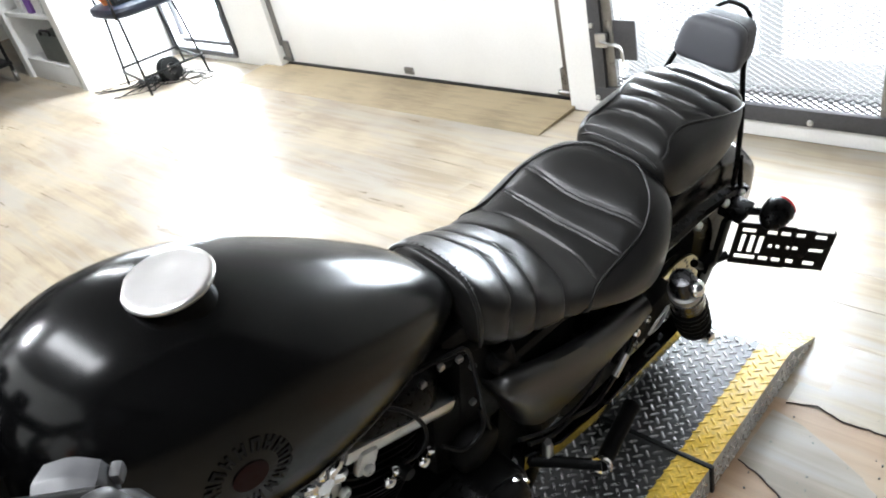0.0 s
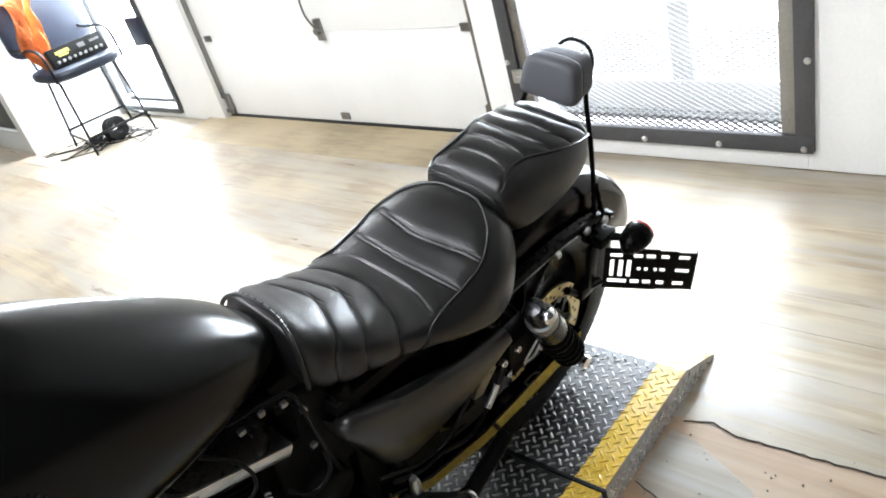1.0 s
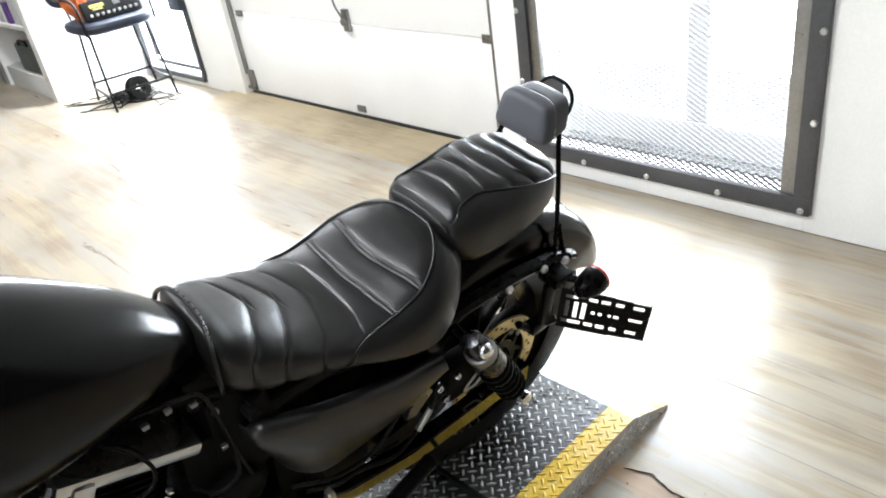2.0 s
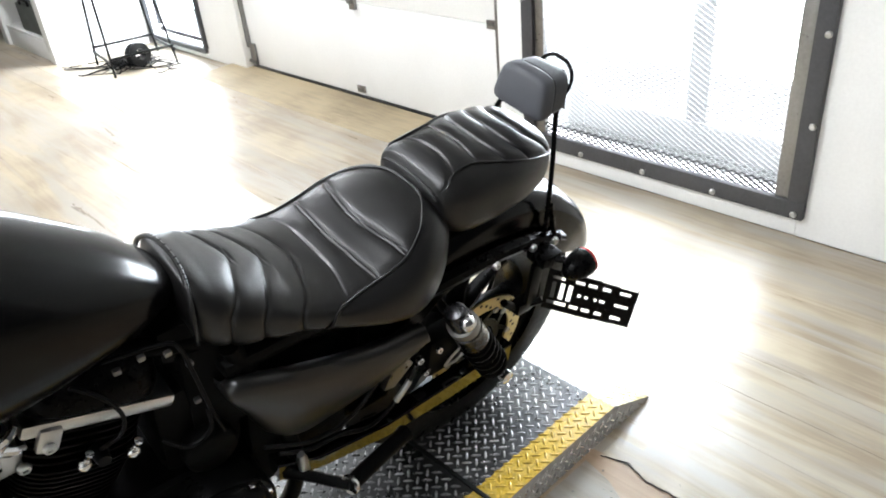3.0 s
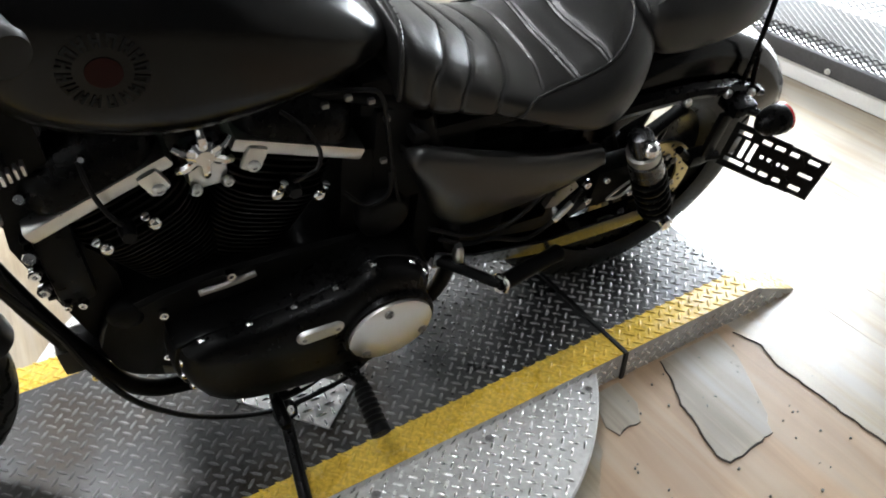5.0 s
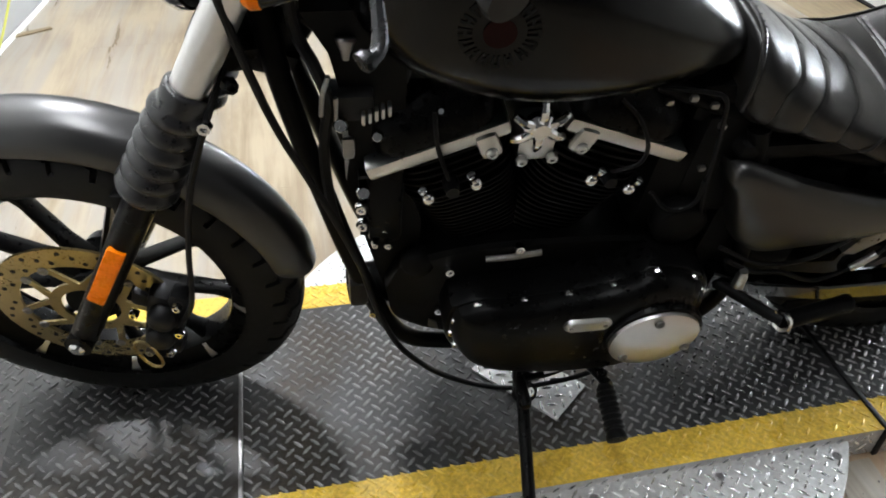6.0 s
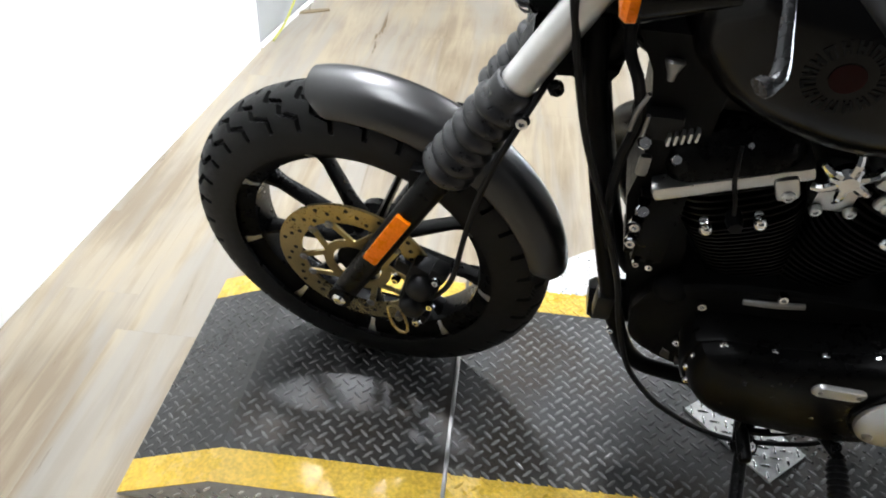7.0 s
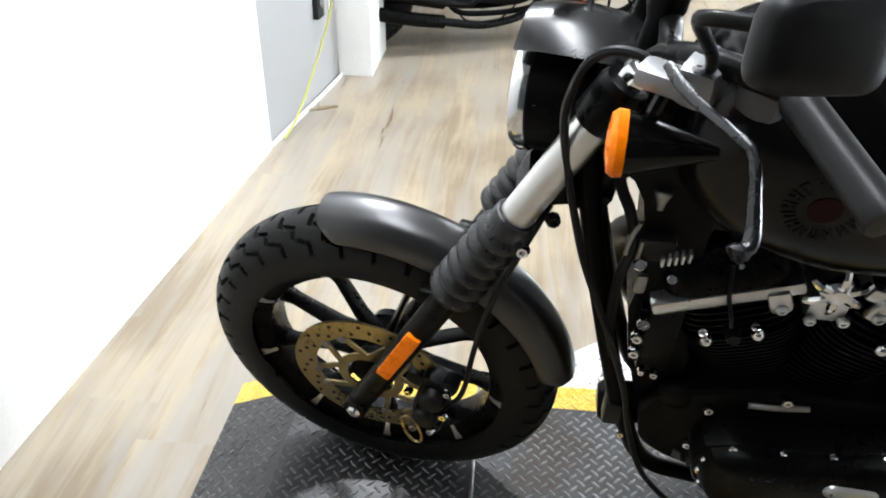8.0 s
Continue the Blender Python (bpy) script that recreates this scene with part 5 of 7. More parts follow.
        for k, (a, b) in enumerate(zip(top_edge, low_edge)):
            u = k / (len(top_edge) - 1)
            out = 0.126 + 0.030 * math.sin(math.pi * min(1.0, 0.10 + 0.55 * u)) + (-0.012 if k == 0 else 0.0)
            roll = 0.018 + 0.016 * math.sin(math.pi * min(1, u * 1.05))
            section = []
            for v, dz, y in ((0.5, 0, 0.098), (0, -0.022, out - 0.040), (0, -0.006, out - 0.032), (0, 0.0, out - 0.020), (0, -0.002, out - 0.010), (0, -roll * 0.45, out - 0.003), (0, -roll, out),
                             (0.35, -roll * 0.65, out + 0.001), (0.60, -roll * 0.4, out - 0.004), (0.80, -roll * 0.2, out - 0.010), (0.93, 0, out - 0.018), (0.985, 0, out - 0.028), (1, 0, out - 0.040), (0.8, 0, 0.098)):
                q = a.lerp(b, v)
                section.append(Vector((q.x, y * s, q.y + dz)))
            rings.append(section)
        loft(bm, rings)
        cover = part("side_cover", bm, SIDE, bike, "satin black side cover", 50)
        bm = bmesh.new()
        lathe(bm, [(0, 0), (0.006, 0), (0.0055, 0.004), (0, 0.005)], (0.962, 0.128 * s, 0.628), (-0.5, s, 0.1), 12)
        part("rubber_stop", bm, BLACKPLASTIC, cover)


def front_end(bike):
    # the wheel's turn, lean and shift are fitted to the camera's view, apart from the fork
    m = Matrix.Translation(HEAD) @ Matrix.Rotation(radians(-9.3), 4, AXIS) @ Matrix.Translation(Vector((0, 0, R_F)) - HEAD) @ Matrix.Rotation(radians(2.9), 4, "X") @ Matrix.Translation((0.0217, 0, 0.0142))
    wh = wheel("front_wheel", bike, m, 0.2325, R_F + 0.011, 0.056, 9, True)
    brake_disc(wh, m, -0.066, 0.145, DISC)
    lean = radians(27.5)
    leg0, up = Vector((0.034, 0, R_F)), Vector((math.sin(lean), 0, math.cos(lean)))
    for s in (-1, 1):
        y = 0.109 * s
        def at(k, dy=0.0, dx=0.0):
            return leg0 + up * k + Vector((dx, y + dy, 0))
        bm = bmesh.new()
        lathe(bm, [(0, -0.052), (0.014, -0.051), (0.020, -0.040), (0.0215, 0.02), (0.0225, 0.30), (0.0225, 0.345), (0, 0.35)], at(0), up, 24)
        lathe(bm, [(0, -0.03), (0.021, -0.028), (0.021, 0.026), (0, 0.028)], at(-0.022, -0.004 * s), (0, 1, 0), 20)
        block(bm, at(0.28, -0.022 * s, -0.018), (0.03, 0.02, 0.05), 0.004)
        slider = part("fork_slider", moved(bm, STEER), GLOSS, bike, "black fork slider")
        bm = bmesh.new()
        lathe(bm, [(0, 0), (0.013, 0), (0.0135, 0.008), (0.008, 0.012), (0, 0.012)], at(-0.022, 0.021 * s), (0, s, 0), 6)
        part("axle_bolt", moved(bm, STEER), CHROME, slider, "bright axle bolt")
        bm = bmesh.new()
        block(bm, (0, 0, 0), (0.026, 0.010, 0.125), 0.004, Matrix.Translation(at(0.172, 0.023 * s, -0.002)) @ Matrix.Rotation(lean, 4, "Y"))
        part("reflector", moved(bm, STEER), AMBER, slider, "amber side reflector")
        bm = bmesh.new()
        prof = [(0.020, 0.334), (0.031, 0.336)]
        for k in range(6):
            z, r = 0.339 + 0.0262 * k, 0.0405 - 0.0008 * k
            prof += [(r - 0.0095 + 0.0095 * math.sin(math.pi * (q + 0.5) / 8) ** 0.75, z + 0.0262 * (q + 0.5) / 8) for q in range(8)]
        prof += [(0.029, 0.499), (0.029, 0.520), (0.026, 0.523), (0.020, 0.523)]
        lathe(bm, prof, at(0), up, 32)
        part("fork_gaiter", moved(bm, STEER), GAITER, bike, "black ribbed rubber fork gaiter", 60)
        bm = bmesh.new()
        lathe(bm, [(0.0205, 0.34), (0.0225, 0.50), (0.0225, 0.74), (0.0205, 0.74)], at(0), up, 28, 0, True)
        part("fork_tube", moved(bm, STEER), BRUSHED, bike, "bright fork tube")
        bm = bmesh.new()
        lathe(bm, [(0, 0.694), (0.027, 0.694), (0.030, 0.700), (0.030, 0.745), (0.026, 0.755), (0, 0.758)], at(0), up, 24)
        cap = part("top_cap", moved(bm, STEER), GLOSS, bike)
        bm = bmesh.new()
        lathe(bm, [(0, 0.756), (0.017, 0.756), (0.0175, 0.768), (0.015, 0.774), (0.010, 0.779), (0, 0.780)], at(0), up, 6)
        part("cap_nut", moved(bm, STEER), CHROME, cap, "bright fork cap nut")
    # clamps
    for k, name in ((0.555, "lower_clamp"), (0.735, "upper_clamp")):
        bm = bmesh.new()
        c = leg0 + up * k
        rings = []
        q = Matrix.Translation(c) @ Matrix.Rotation(lean, 4, "Y")
        for z in (-0.016, 0.016):
            rings.append([q @ Vector((x, y, z)) for x, y in ((-0.02, -0.085), (0.02, -0.085), (0.05, -0.05), (0.095, -0.03), (0.095, 0.03), (0.05, 0.05), (0.02, 0.085), (-0.02, 0.085), (-0.03, 0.05), (-0.03, -0.05))])
        loft(bm, rings)
        for s in (-1, 1):
            if k > 0.6:
                lathe(bm, [(0.022, -0.012), (0.028, -0.012), (0.030, -0.008), (0.030, 0.008), (0.028, 0.012), (0.022, 0.012)], c + Vector((0, 0.109 * s, 0)), up, 24, 0, True)
        bolt(bm, q @ Vector((0.036, -0.11, -0.004)), (0.6, -0.8, 0), 0.010, 0.012)
        part(name, moved(bm, STEER), GLOSS, bike)
    # fender
    bm = bmesh.new()
    rings = []
    n = 48
    for k in range(n + 1):
        t = k / n
        a = radians(102 - 93 * t)
        r = R_F + 0.019
        tip = min(1.0, min(k, n - k) / 3.0)
        tip = math.sin(tip * math.pi / 2)
        hw = 0.051 * (0.72 + 0.28 * tip)
        loop = []
        for i in range(13):
            s = -1 + 2 * i / 12
            loop.append((s * hw, 0.020 * (1 - abs(s) ** 2.6) - 0.026 * abs(s) ** 5 * tip))
        prof = loop + [(y * 0.955, dr - 0.004) for y, dr in reversed(loop)]
        rings.append([Vector((math.cos(a) * (r + dr), y, math.sin(a) * (r + dr))) for y, dr in prof])
    loft(bm, rings)
    part("front_fender", moved(bm, m), DENIM, bike, "satin black front fender", 60)
    # caliper and hose
    bm = bmesh.new()
    q = Matrix.Translation((0.150, -0.080, R_F + 0.012)) @ Matrix.Rotation(radians(14), 4, "Y")
    block(bm, (0, 0.004, 0.010), (0.058, 0.046, 0.110), 0.016, q)
    block(bm, (-0.036, 0.010, 0.022), (0.040, 0.020, 0.030), 0.008, q)
    for z in (-0.018, 0.030):
        lathe(bm, [(0, 0), (0.023, 0), (0.0235, 0.012), (0.020, 0.022), (0.012, 0.027), (0, 0.028)], q @ Vector((0.002, -0.016, z)), q.to_3x3() @ Vector((0, -1, 0)), 24)
    block(bm, (0.020, -0.006, 0.066), (0.030, 0.034, 0.030), 0.010, q)
    block(bm, (0.018, -0.004, -0.052), (0.034, 0.036, 0.026), 0.010, q)
    cal = part("brake_caliper", moved(bm, STEER), SATIN, bike, "black front brake caliper", 50)
    for x, z in ((-0.040, 0.024), (0.022, 0.066), (0.020, -0.052), (0.030, 0.004)):
        bm = bmesh.new()
        bolt(bm, q @ Vector((x, -0.022, z)), (0, -1, 0), 0.0078, 0.012)
        part("caliper_bolt", moved(bm, STEER), CHROME, cal, "bright caliper bolt")
    bm = bmesh.new()
    qq = Matrix.Translation((0.128, -0.122, R_F - 0.035)) @ Matrix.Rotation(radians(-20), 4, "Y")
    loop = [qq @ Vector((0.015 * math.cos(a), 0, 0.032 * math.copysign(abs(math.sin(a)) ** 0.7, math.sin(a)))) for a in [2 * math.pi * k / 24 for k in range(25)]]
    tube(bm, loop, 0.0026, 6, 1, False)
    part("caliper_clip", moved(bm, STEER), DISC, cal, "brass coloured retaining loop")
    bm = bmesh.new()
    bolt(bm, qq @ Vector((0, 0.012, 0.0)), (0, -1, 0), 0.008, 0.012)
    part("caliper_bolt", moved(bm, STEER), DULL, cal, "dull bolt head inside the loop")
    bm = bmesh.new()
    hose = [(0.178, -0.098, 0.330), (0.214, -0.112, 0.405), (0.232, -0.119, 0.52), (0.255, -0.126, 0.63), (0.290, -0.126, 0.735), (0.315, -0.10, 0.80)]
    tube(bm, hose, 0.0045, 8)
    part("brake_hose", moved(bm, STEER), CABLE, bike, "black front brake hose")
    bm = bmesh.new()
    bolt(bm, (0.292, -0.128, 0.742), (0.2, -1, 0.1), 0.010, 0.012)
    part("hose_bolt", moved(bm, STEER), CHROME, bike, "bright hose clamp bolt")
    # headlamp
    hc = UNSTEER @ Vector((0.258, 0.024, 0.906))
    fwd = Vector((-1, 0, -0.04))
    bm = bmesh.new()
    lathe(bm, [(0, -0.130), (0.03, -0.126), (0.052, -0.108), (0.066, -0.075), (0.073, -0.04), (0.075, -0.004), (0.0, -0.004)], hc, fwd, 48)
    bucket = part("headlamp", moved(bm, STEER), GLOSS, bike, "glossy black headlamp shell")
    bm = bmesh.new()
    rings = []
    for d, r in ((-0.012, 0.082), (0.02, 0.088), (0.06, 0.090), (0.10, 0.085), (0.135, 0.072), (0.155, 0.056)):
        arc = [radians(42 + 96 * i / 20) for i in range(21)]
        loop = [(r * math.cos(a), r * math.sin(a)) for a in arc] + [((r - 0.004) * math.cos(a), (r - 0.004) * math.sin(a)) for a in reversed(arc)]
        rings.append([hc + Vector((d, y * 1.05, z + 0.022)) for y, z in loop])
    loft(bm, rings)
    part("visor", moved(bm, STEER), VISOR, bucket, "satin black headlamp visor", 60)
    bm = bmesh.new()
    lathe(bm, [(0.073, -0.012), (0.078, -0.010), (0.0795, 0.002), (0.076, 0.010), (0.070, 0.012), (0.069, 0.004)], hc, fwd, 56, 0, True)
    part("headlamp_rim", moved(bm, STEER), CHROME, bucket, "bright headlamp rim")
    bm = bmesh.new()
    lathe(bm, [(0.071, 0.006), (0.06, 0.015), (0.035, 0.022), (0, 0.025), (0, 0.020), (0.035, 0.017), (0.06, 0.010), (0.071, 0.001)], hc, fwd, 48)
    part("headlamp_lens", moved(bm, STEER), GLASS, bucket, "clear domed headlamp lens")
    bm = bmesh.new()
    lathe(bm, [(0.070, 0.0), (0.05, -0.03), (0.02, -0.05), (0, -0.053)], hc, fwd, 40)
    part("reflector_bowl", moved(bm, STEER), CHROME, bucket)
    # bars: left side, mirrored about the steering plane for the right, then shifted to fit the camera's view
    def pair(build, name, material, label="", parent=None):
        out = []
        for flip in (False, True):
            bm = bmesh.new()
            build(bm)
            if flip:
                moved(bm, Matrix.Translation((-0.12, 0.03, 0)) @ STEER @ Matrix.Diagonal((1, -1, 1, 1)) @ UNSTEER)
            out.append(part(name, bm, material, parent or bike, label))
        return out
    bm = bmesh.new()
    for s in (-1, 1):
        lathe(bm, [(0, 0), (0.019, 0), (0.017, 0.05), (0.022, 0.065), (0.022, 0.09), (0, 0.092)], UNSTEER @ Vector((0.385, 0.045 * s + 0.02, 0.985)), (0.12, 0, 1), 18)
    part("handlebar_riser", moved(bm, STEER), GLOSS, bike)
    pair(lambda bm: tube(bm, [(0.400, 0.03, 1.040), (0.398, -0.05, 1.040), (0.394, -0.10, 1.045), (0.404, -0.150, 1.072), (0.430, -0.190, 1.088), (0.472, -0.225, 1.092)], 0.0125, 14), "handlebar", GLOSS, "black handlebar tube")
    pair(lambda bm: lathe(bm, [(0, 0), (0.014, 0), (0.0175, 0.008), (0.0165, 0.02), (0.0165, 0.12), (0.0185, 0.128), (0.0165, 0.135), (0, 0.136)], (0.476, -0.232, 1.091), (0.36, -0.92, -0.13), 22), "grip", SATIN, "black rubber handgrip")
    def perch(bm):
        q = Matrix.Translation((0.410, -0.188, 1.070)) @ Matrix.Rotation(radians(-28), 4, "Z") @ Matrix.Scale(1.2, 4)
        block(bm, (0, 0.002, 0), (0.032, 0.040, 0.034), 0.013, q)
        block(bm, (-0.026, -0.008, -0.002), (0.040, 0.026, 0.018), 0.008, q)
        bolt(bm, q @ Vector((0, -0.015, 0.0175)), (0, 0, 1), 0.006, 0.004)
        bolt(bm, q @ Vector((0, 0.015, 0.0175)), (0, 0, 1), 0.006, 0.004)
    perches = pair(perch, "lever_perch", PERCH, "silver grey lever perch")
    pair(lambda bm: tube(bm, [(0.380, -0.180, 1.078), (0.398, -0.235, 1.083), (0.425, -0.285, 1.087), (0.437, -0.303, 1.082), (0.440, -0.33, 1.060), (0.439, -0.356, 1.040), (0.426, -0.366, 1.036)], lambda t: 0.0068 - 0.0024 * math.sin(min(1, t * 1.15) * math.pi) + (0.0025 if t > 0.93 else 0), 10, 5, flat=0.7), "hand_lever", DARKSTEEL, "polished curved hand lever")
    def housing(bm):
        q = Matrix.Translation((0.465, -0.196, 1.076)) @ Matrix.Rotation(radians(-40), 4, "Z")
        block(bm, (0, 0, -0.004), (0.048, 0.042, 0.055), 0.020, q)
        for k in (-0.012, 0.012):
            block(bm, (0.024, k, 0.004), (0.008, 0.012, 0.012), 0.003, q)
    pair(housing, "switch_housing", HOUSING, "dark grey switch housing")
    # mirror on a short curved stem
    def stem(bm):
        tube(bm, [(0.412, -0.200, 1.092), (0.400, -0.240, 1.130), (0.372, -0.300, 1.190), (0.374, -0.325, 1.207), (0.398, -0.347, 1.217)], 0.0055, 10)
    stems = pair(stem, "mirror_stem", GLOSS)
    def shell(bm):
        q = Matrix.Translation((0.437, -0.351, 1.209)) @ Matrix.Rotation(radians(22), 4, "Z") @ Matrix.Rotation(radians(-14), 4, "X") @ Matrix.Rotation(radians(8), 4, "Y")
        rings = []
        for y, k in ((-0.014, 0.62), (-0.011, 0.86), (-0.004, 0.98), (0.006, 1.0), (0.010, 0.96)):
            loop = []
            for i in range(36):
                a = 2 * math.pi * i / 36
                c, s = math.cos(a), math.sin(a)
                loop.append(q @ Vector((0.0486 * k * math.copysign(abs(c) ** 0.36, c), y, 0.0325 * k * math.copysign(abs(s) ** 0.42, s) * (1 + 0.12 * c))))
            rings.append(loop)
        loft(bm, rings)
    pair(shell, "mirror", SATIN, "satin black oblong mirror shell")
    # signals under the bars
    def signal(bm):
        lathe(bm, [(0, -0.085), (0.007, -0.083), (0.014, -0.06), (0.024, -0.03), (0.031, -0.005), (0.032, 0.004), (0, 0.004)], (0.357, -0.195, 1.000), (-1, 0.06, -0.02), 28)
        tube(bm, [(0.37, -0.19, 1.01), (0.378, -0.185, 1.04), (0.390, -0.18, 1.075)], 0.007, 8)
    sigs = pair(signal, "front_turn_signal", PAINT, "black bullet turn signal with amber lens")
    for ob, flip in zip(sigs, (False, True)):
        bm = bmesh.new()
        lathe(bm, [(0.0325, 0.003), (0.0335, 0.012), (0.029, 0.018), (0.012, 0.021), (0, 0.0215)], (0.357, -0.195, 1.000), (-1, 0.06, -0.02), 28)
        if flip:
            moved(bm, Matrix.Translation((-0.12, 0.03, 0)) @ STEER @ Matrix.Diagonal((1, -1, 1, 1)) @ UNSTEER)
        part("lens", bm, AMBER, ob, "amber signal lens")
    # control cables
    for name, pts, r in (("clutch_cable", [(0.392, -0.175, 1.055), (0.376, -0.165, 1.066), (0.350, -0.150, 1.072), (0.322, -0.135, 1.058), (0.304, -0.120, 1.015), (0.299, -0.108, 0.94), (0.335, -0.113, 0.771), (0.372, -0.115, 0.659), (0.400, -0.117, 0.583), (0.436, -0.125, 0.470), (0.455, -0.135, 0.385), (0.490, -0.14, 0.272), (0.532, -0.14, 0.198), (0.576, -0.14, 0.144), (0.650, -0.14, 0.086), (0.727, -0.14, 0.056), (0.800, -0.14, 0.064), (0.869, -0.14, 0.092), (0.93, -0.13, 0.15)], 0.0052),
                         ("wiring_loom", [(0.41, -0.19, 1.08), (0.385, -0.10, 1.045), (0.37, -0.06, 0.98), (0.372, -0.07, 0.86), (0.392, -0.09, 0.812), (0.404, -0.09, 0.76), (0.396, -0.09, 0.694), (0.396, -0.09, 0.628), (0.403, -0.09, 0.553), (0.422, -0.09, 0.473), (0.45, -0.09, 0.37)], 0.0075),
                         ("throttle_cable", [(0.41, 0.19, 1.08), (0.33, 0.12, 1.06), (0.32, 0.02, 0.98), (0.36, -0.03, 0.86), (0.45, -0.04, 0.80), (0.58, -0.05, 0.775)], 0.005)):
        bm = bmesh.new()
        tube(bm, pts, r, 8, 7)
        part(name, bm, CABLE, bike)


def engine(bike):
    crank = Vector((0.670, 0, 0.378))
    # crankcase
    bm = bmesh.new()
    outline = smooth_line([(0.475, 0.37), (0.50, 0.28), (0.62, 0.215), (0.80, 0.225), (0.95, 0.25), (1.00, 0.33), (0.99, 0.41), (0.92, 0.455), (0.80, 0.472), (0.62, 0.472), (0.51, 0.44), (0.475, 0.37)], 5)[:-1]
    c = Vector((0.75, 0.38))
    loft(bm, [[Vector((c.x + (p.x - c.x) * k, y, c.y + (p.y - c.y) * k)) for p in outline] for k, y in ((0.94, -0.105), (1.0, -0.098), (1.0, 0.098), (0.94, 0.105))])
    part("crankcase", bm, WRINKLE, bike, "black wrinkle-finish crankcase")
    # primary cover with its rim of bolts
    rim = smooth_line([(0.570, 0.395), (0.562, 0.335), (0.585, 0.265), (0.64, 0.215), (0.73, 0.190), (0.83, 0.183), (0.915, 0.195), (0.975, 0.245), (1.000, 0.335), (0.988, 0.410), (0.940, 0.452), (0.886, 0.462), (0.825, 0.432), (0.755, 0.417), (0.684, 0.410), (0.615, 0.410), (0.570, 0.395)], 5)[:-1]
    c = Vector((0.785, 0.325))
    bm = bmesh.new()
    loft(bm, [[Vector((c.x + (p.x - c.x) * k, y, c.y + (p.y - c.y) * k)) for p in rim] for k, y in ((1.0, -0.095), (1.0, -0.152), (0.985, -0.157), (0.955, -0.157), (0.94, -0.170), (0.90, -0.184), (0.80, -0.192), (0.4, -0.197), (0.05, -0.198))])
    cover = part("primary_cover", bm, GLOSS, bike, "gloss black primary cover", 50)
    for x, z in ((0.578, 0.360), (0.611, 0.400), (0.684, 0.402), (0.755, 0.409), (0.825, 0.423), (0.887, 0.453), (0.955, 0.428), (0.983, 0.390), (0.990, 0.330), (0.585, 0.285), (0.65, 0.218), (0.80, 0.196), (0.575, 0.325)):
        bm = bmesh.new()
        bolt(bm, (x, -0.1565, z), (0, -1, 0), 0.0072, 0.009)
        part("bolt", bm, CHROME, cover, "bright cap screw")
    bm = bmesh.new()
    lathe(bm, [(0, -0.15), (0.083, -0.15), (0.084, -0.196), (0.082, -0.203), (0.078, -0.205), (0.076, -0.204)], (0.906, 0, 0.324), (0, 1, 0), 56)
    part("clutch_boss", bm, GLOSS, cover)
    bm = bmesh.new()
    lathe(bm, [(0.076, 0.203), (0.075, 0.210), (0.060, 0.215), (0.03, 0.2175), (0, 0.218)], (0.906, 0, 0.324), (0, -1, 0), 56)
    derby = part("derby_cover", bm, BRUSHED, cover, "bright domed round clutch cover")
    for k in range(3):
        a = radians(100 + 120 * k)
        bm = bmesh.new()
        bolt(bm, (0.906 + 0.060 * math.cos(a), -0.2135, 0.324 + 0.060 * math.sin(a)), (0, -1, 0), 0.0085, 0.006)
        part("screw", bm, DULL, derby)
    bm = bmesh.new()
    ol = [(0.785 + 0.026 * (1 if math.cos(a) > 0 else -1) + 0.0135 * math.cos(a), 0.372 + 0.0135 * math.sin(a)) for a in [2 * math.pi * (k + 0.5) / 24 for k in range(24)]]
    loft(bm, [[Vector((0.785 + (x - 0.785) * k, -y, 0.372 + (z - 0.372) * k)) for x, z in ol] for k, y in ((1, 0.18), (1, 0.199), (0.9, 0.202))])
    for s in (-1, 1):
        bolt(bm, (0.785 + 0.028 * s, -0.202, 0.372), (0, -1, 0), 0.004, 0.002, 1)
    part("inspection_cover", bm, [STEEL, DULL], cover, "small bright oblong inspection cover")
    # ridge and bolt on the crankcase shoulder
    bm = bmesh.new()
    tube(bm, [(0.628, -0.108, 0.446), (0.672, -0.110, 0.450), (0.715, -0.108, 0.454)], 0.0055, 8)
    part("case_ridge", bm, DULL, bike, "bright ridge on the crankcase")
    for x, z in ((0.677, 0.470), (0.572, 0.425)):
        bm = bmesh.new()
        bolt(bm, (x, -0.106, z), (0, -1, 0.25), 0.009, 0.012)
        part("case_bolt", bm, CHROME, bike)
    # cylinders
    for sgn, name in ((-1, "front"), (1, "rear")):
        tilt = radians(22.5) * sgn
        q = Matrix.Translation(crank) @ Matrix.Rotation(tilt, 4, "Y")
        def fin(bm, z, hx, hy, t=0.0022, off=0.0):
            ol = []
            for k in range(28):
                a = 2 * math.pi * k / 28
                cc, ss = math.cos(a), math.sin(a)
                ol.append((hx * math.copysign(abs(cc) ** 0.6, cc), hy * math.copysign(abs(ss) ** 0.6, ss)))
            loft(bm, [[q @ Vector((x + off, y, z + dz)) for x, y in ol] for dz in (-t, t)])
        bm = bmesh.new()
        fin(bm, 0.17, 0.058, 0.062, 0.08)
        barrel = part("cylinder", bm, WRINKLE, bike, "black finned cylinder barrel")
        for k in range(15):
            grow = 0.070 + 0.0014 * k
            bm = bmesh.new()
            fin(bm, 0.100 + 0.0100 * k, grow, grow + 0.012, 0.0018)
            part("fin", bm, FIN, barrel)
        bm = bmesh.new()
        fin(bm, 0.275, 0.070, 0.078, 0.03)
        head = part("cylinder_head", bm, WRINKLE, bike, "black finned cylinder head")
        for k in range(5):
            bm = bmesh.new()
            fin(bm, 0.250 + 0.0115 * k, 0.090, 0.094 - 0.002 * k)
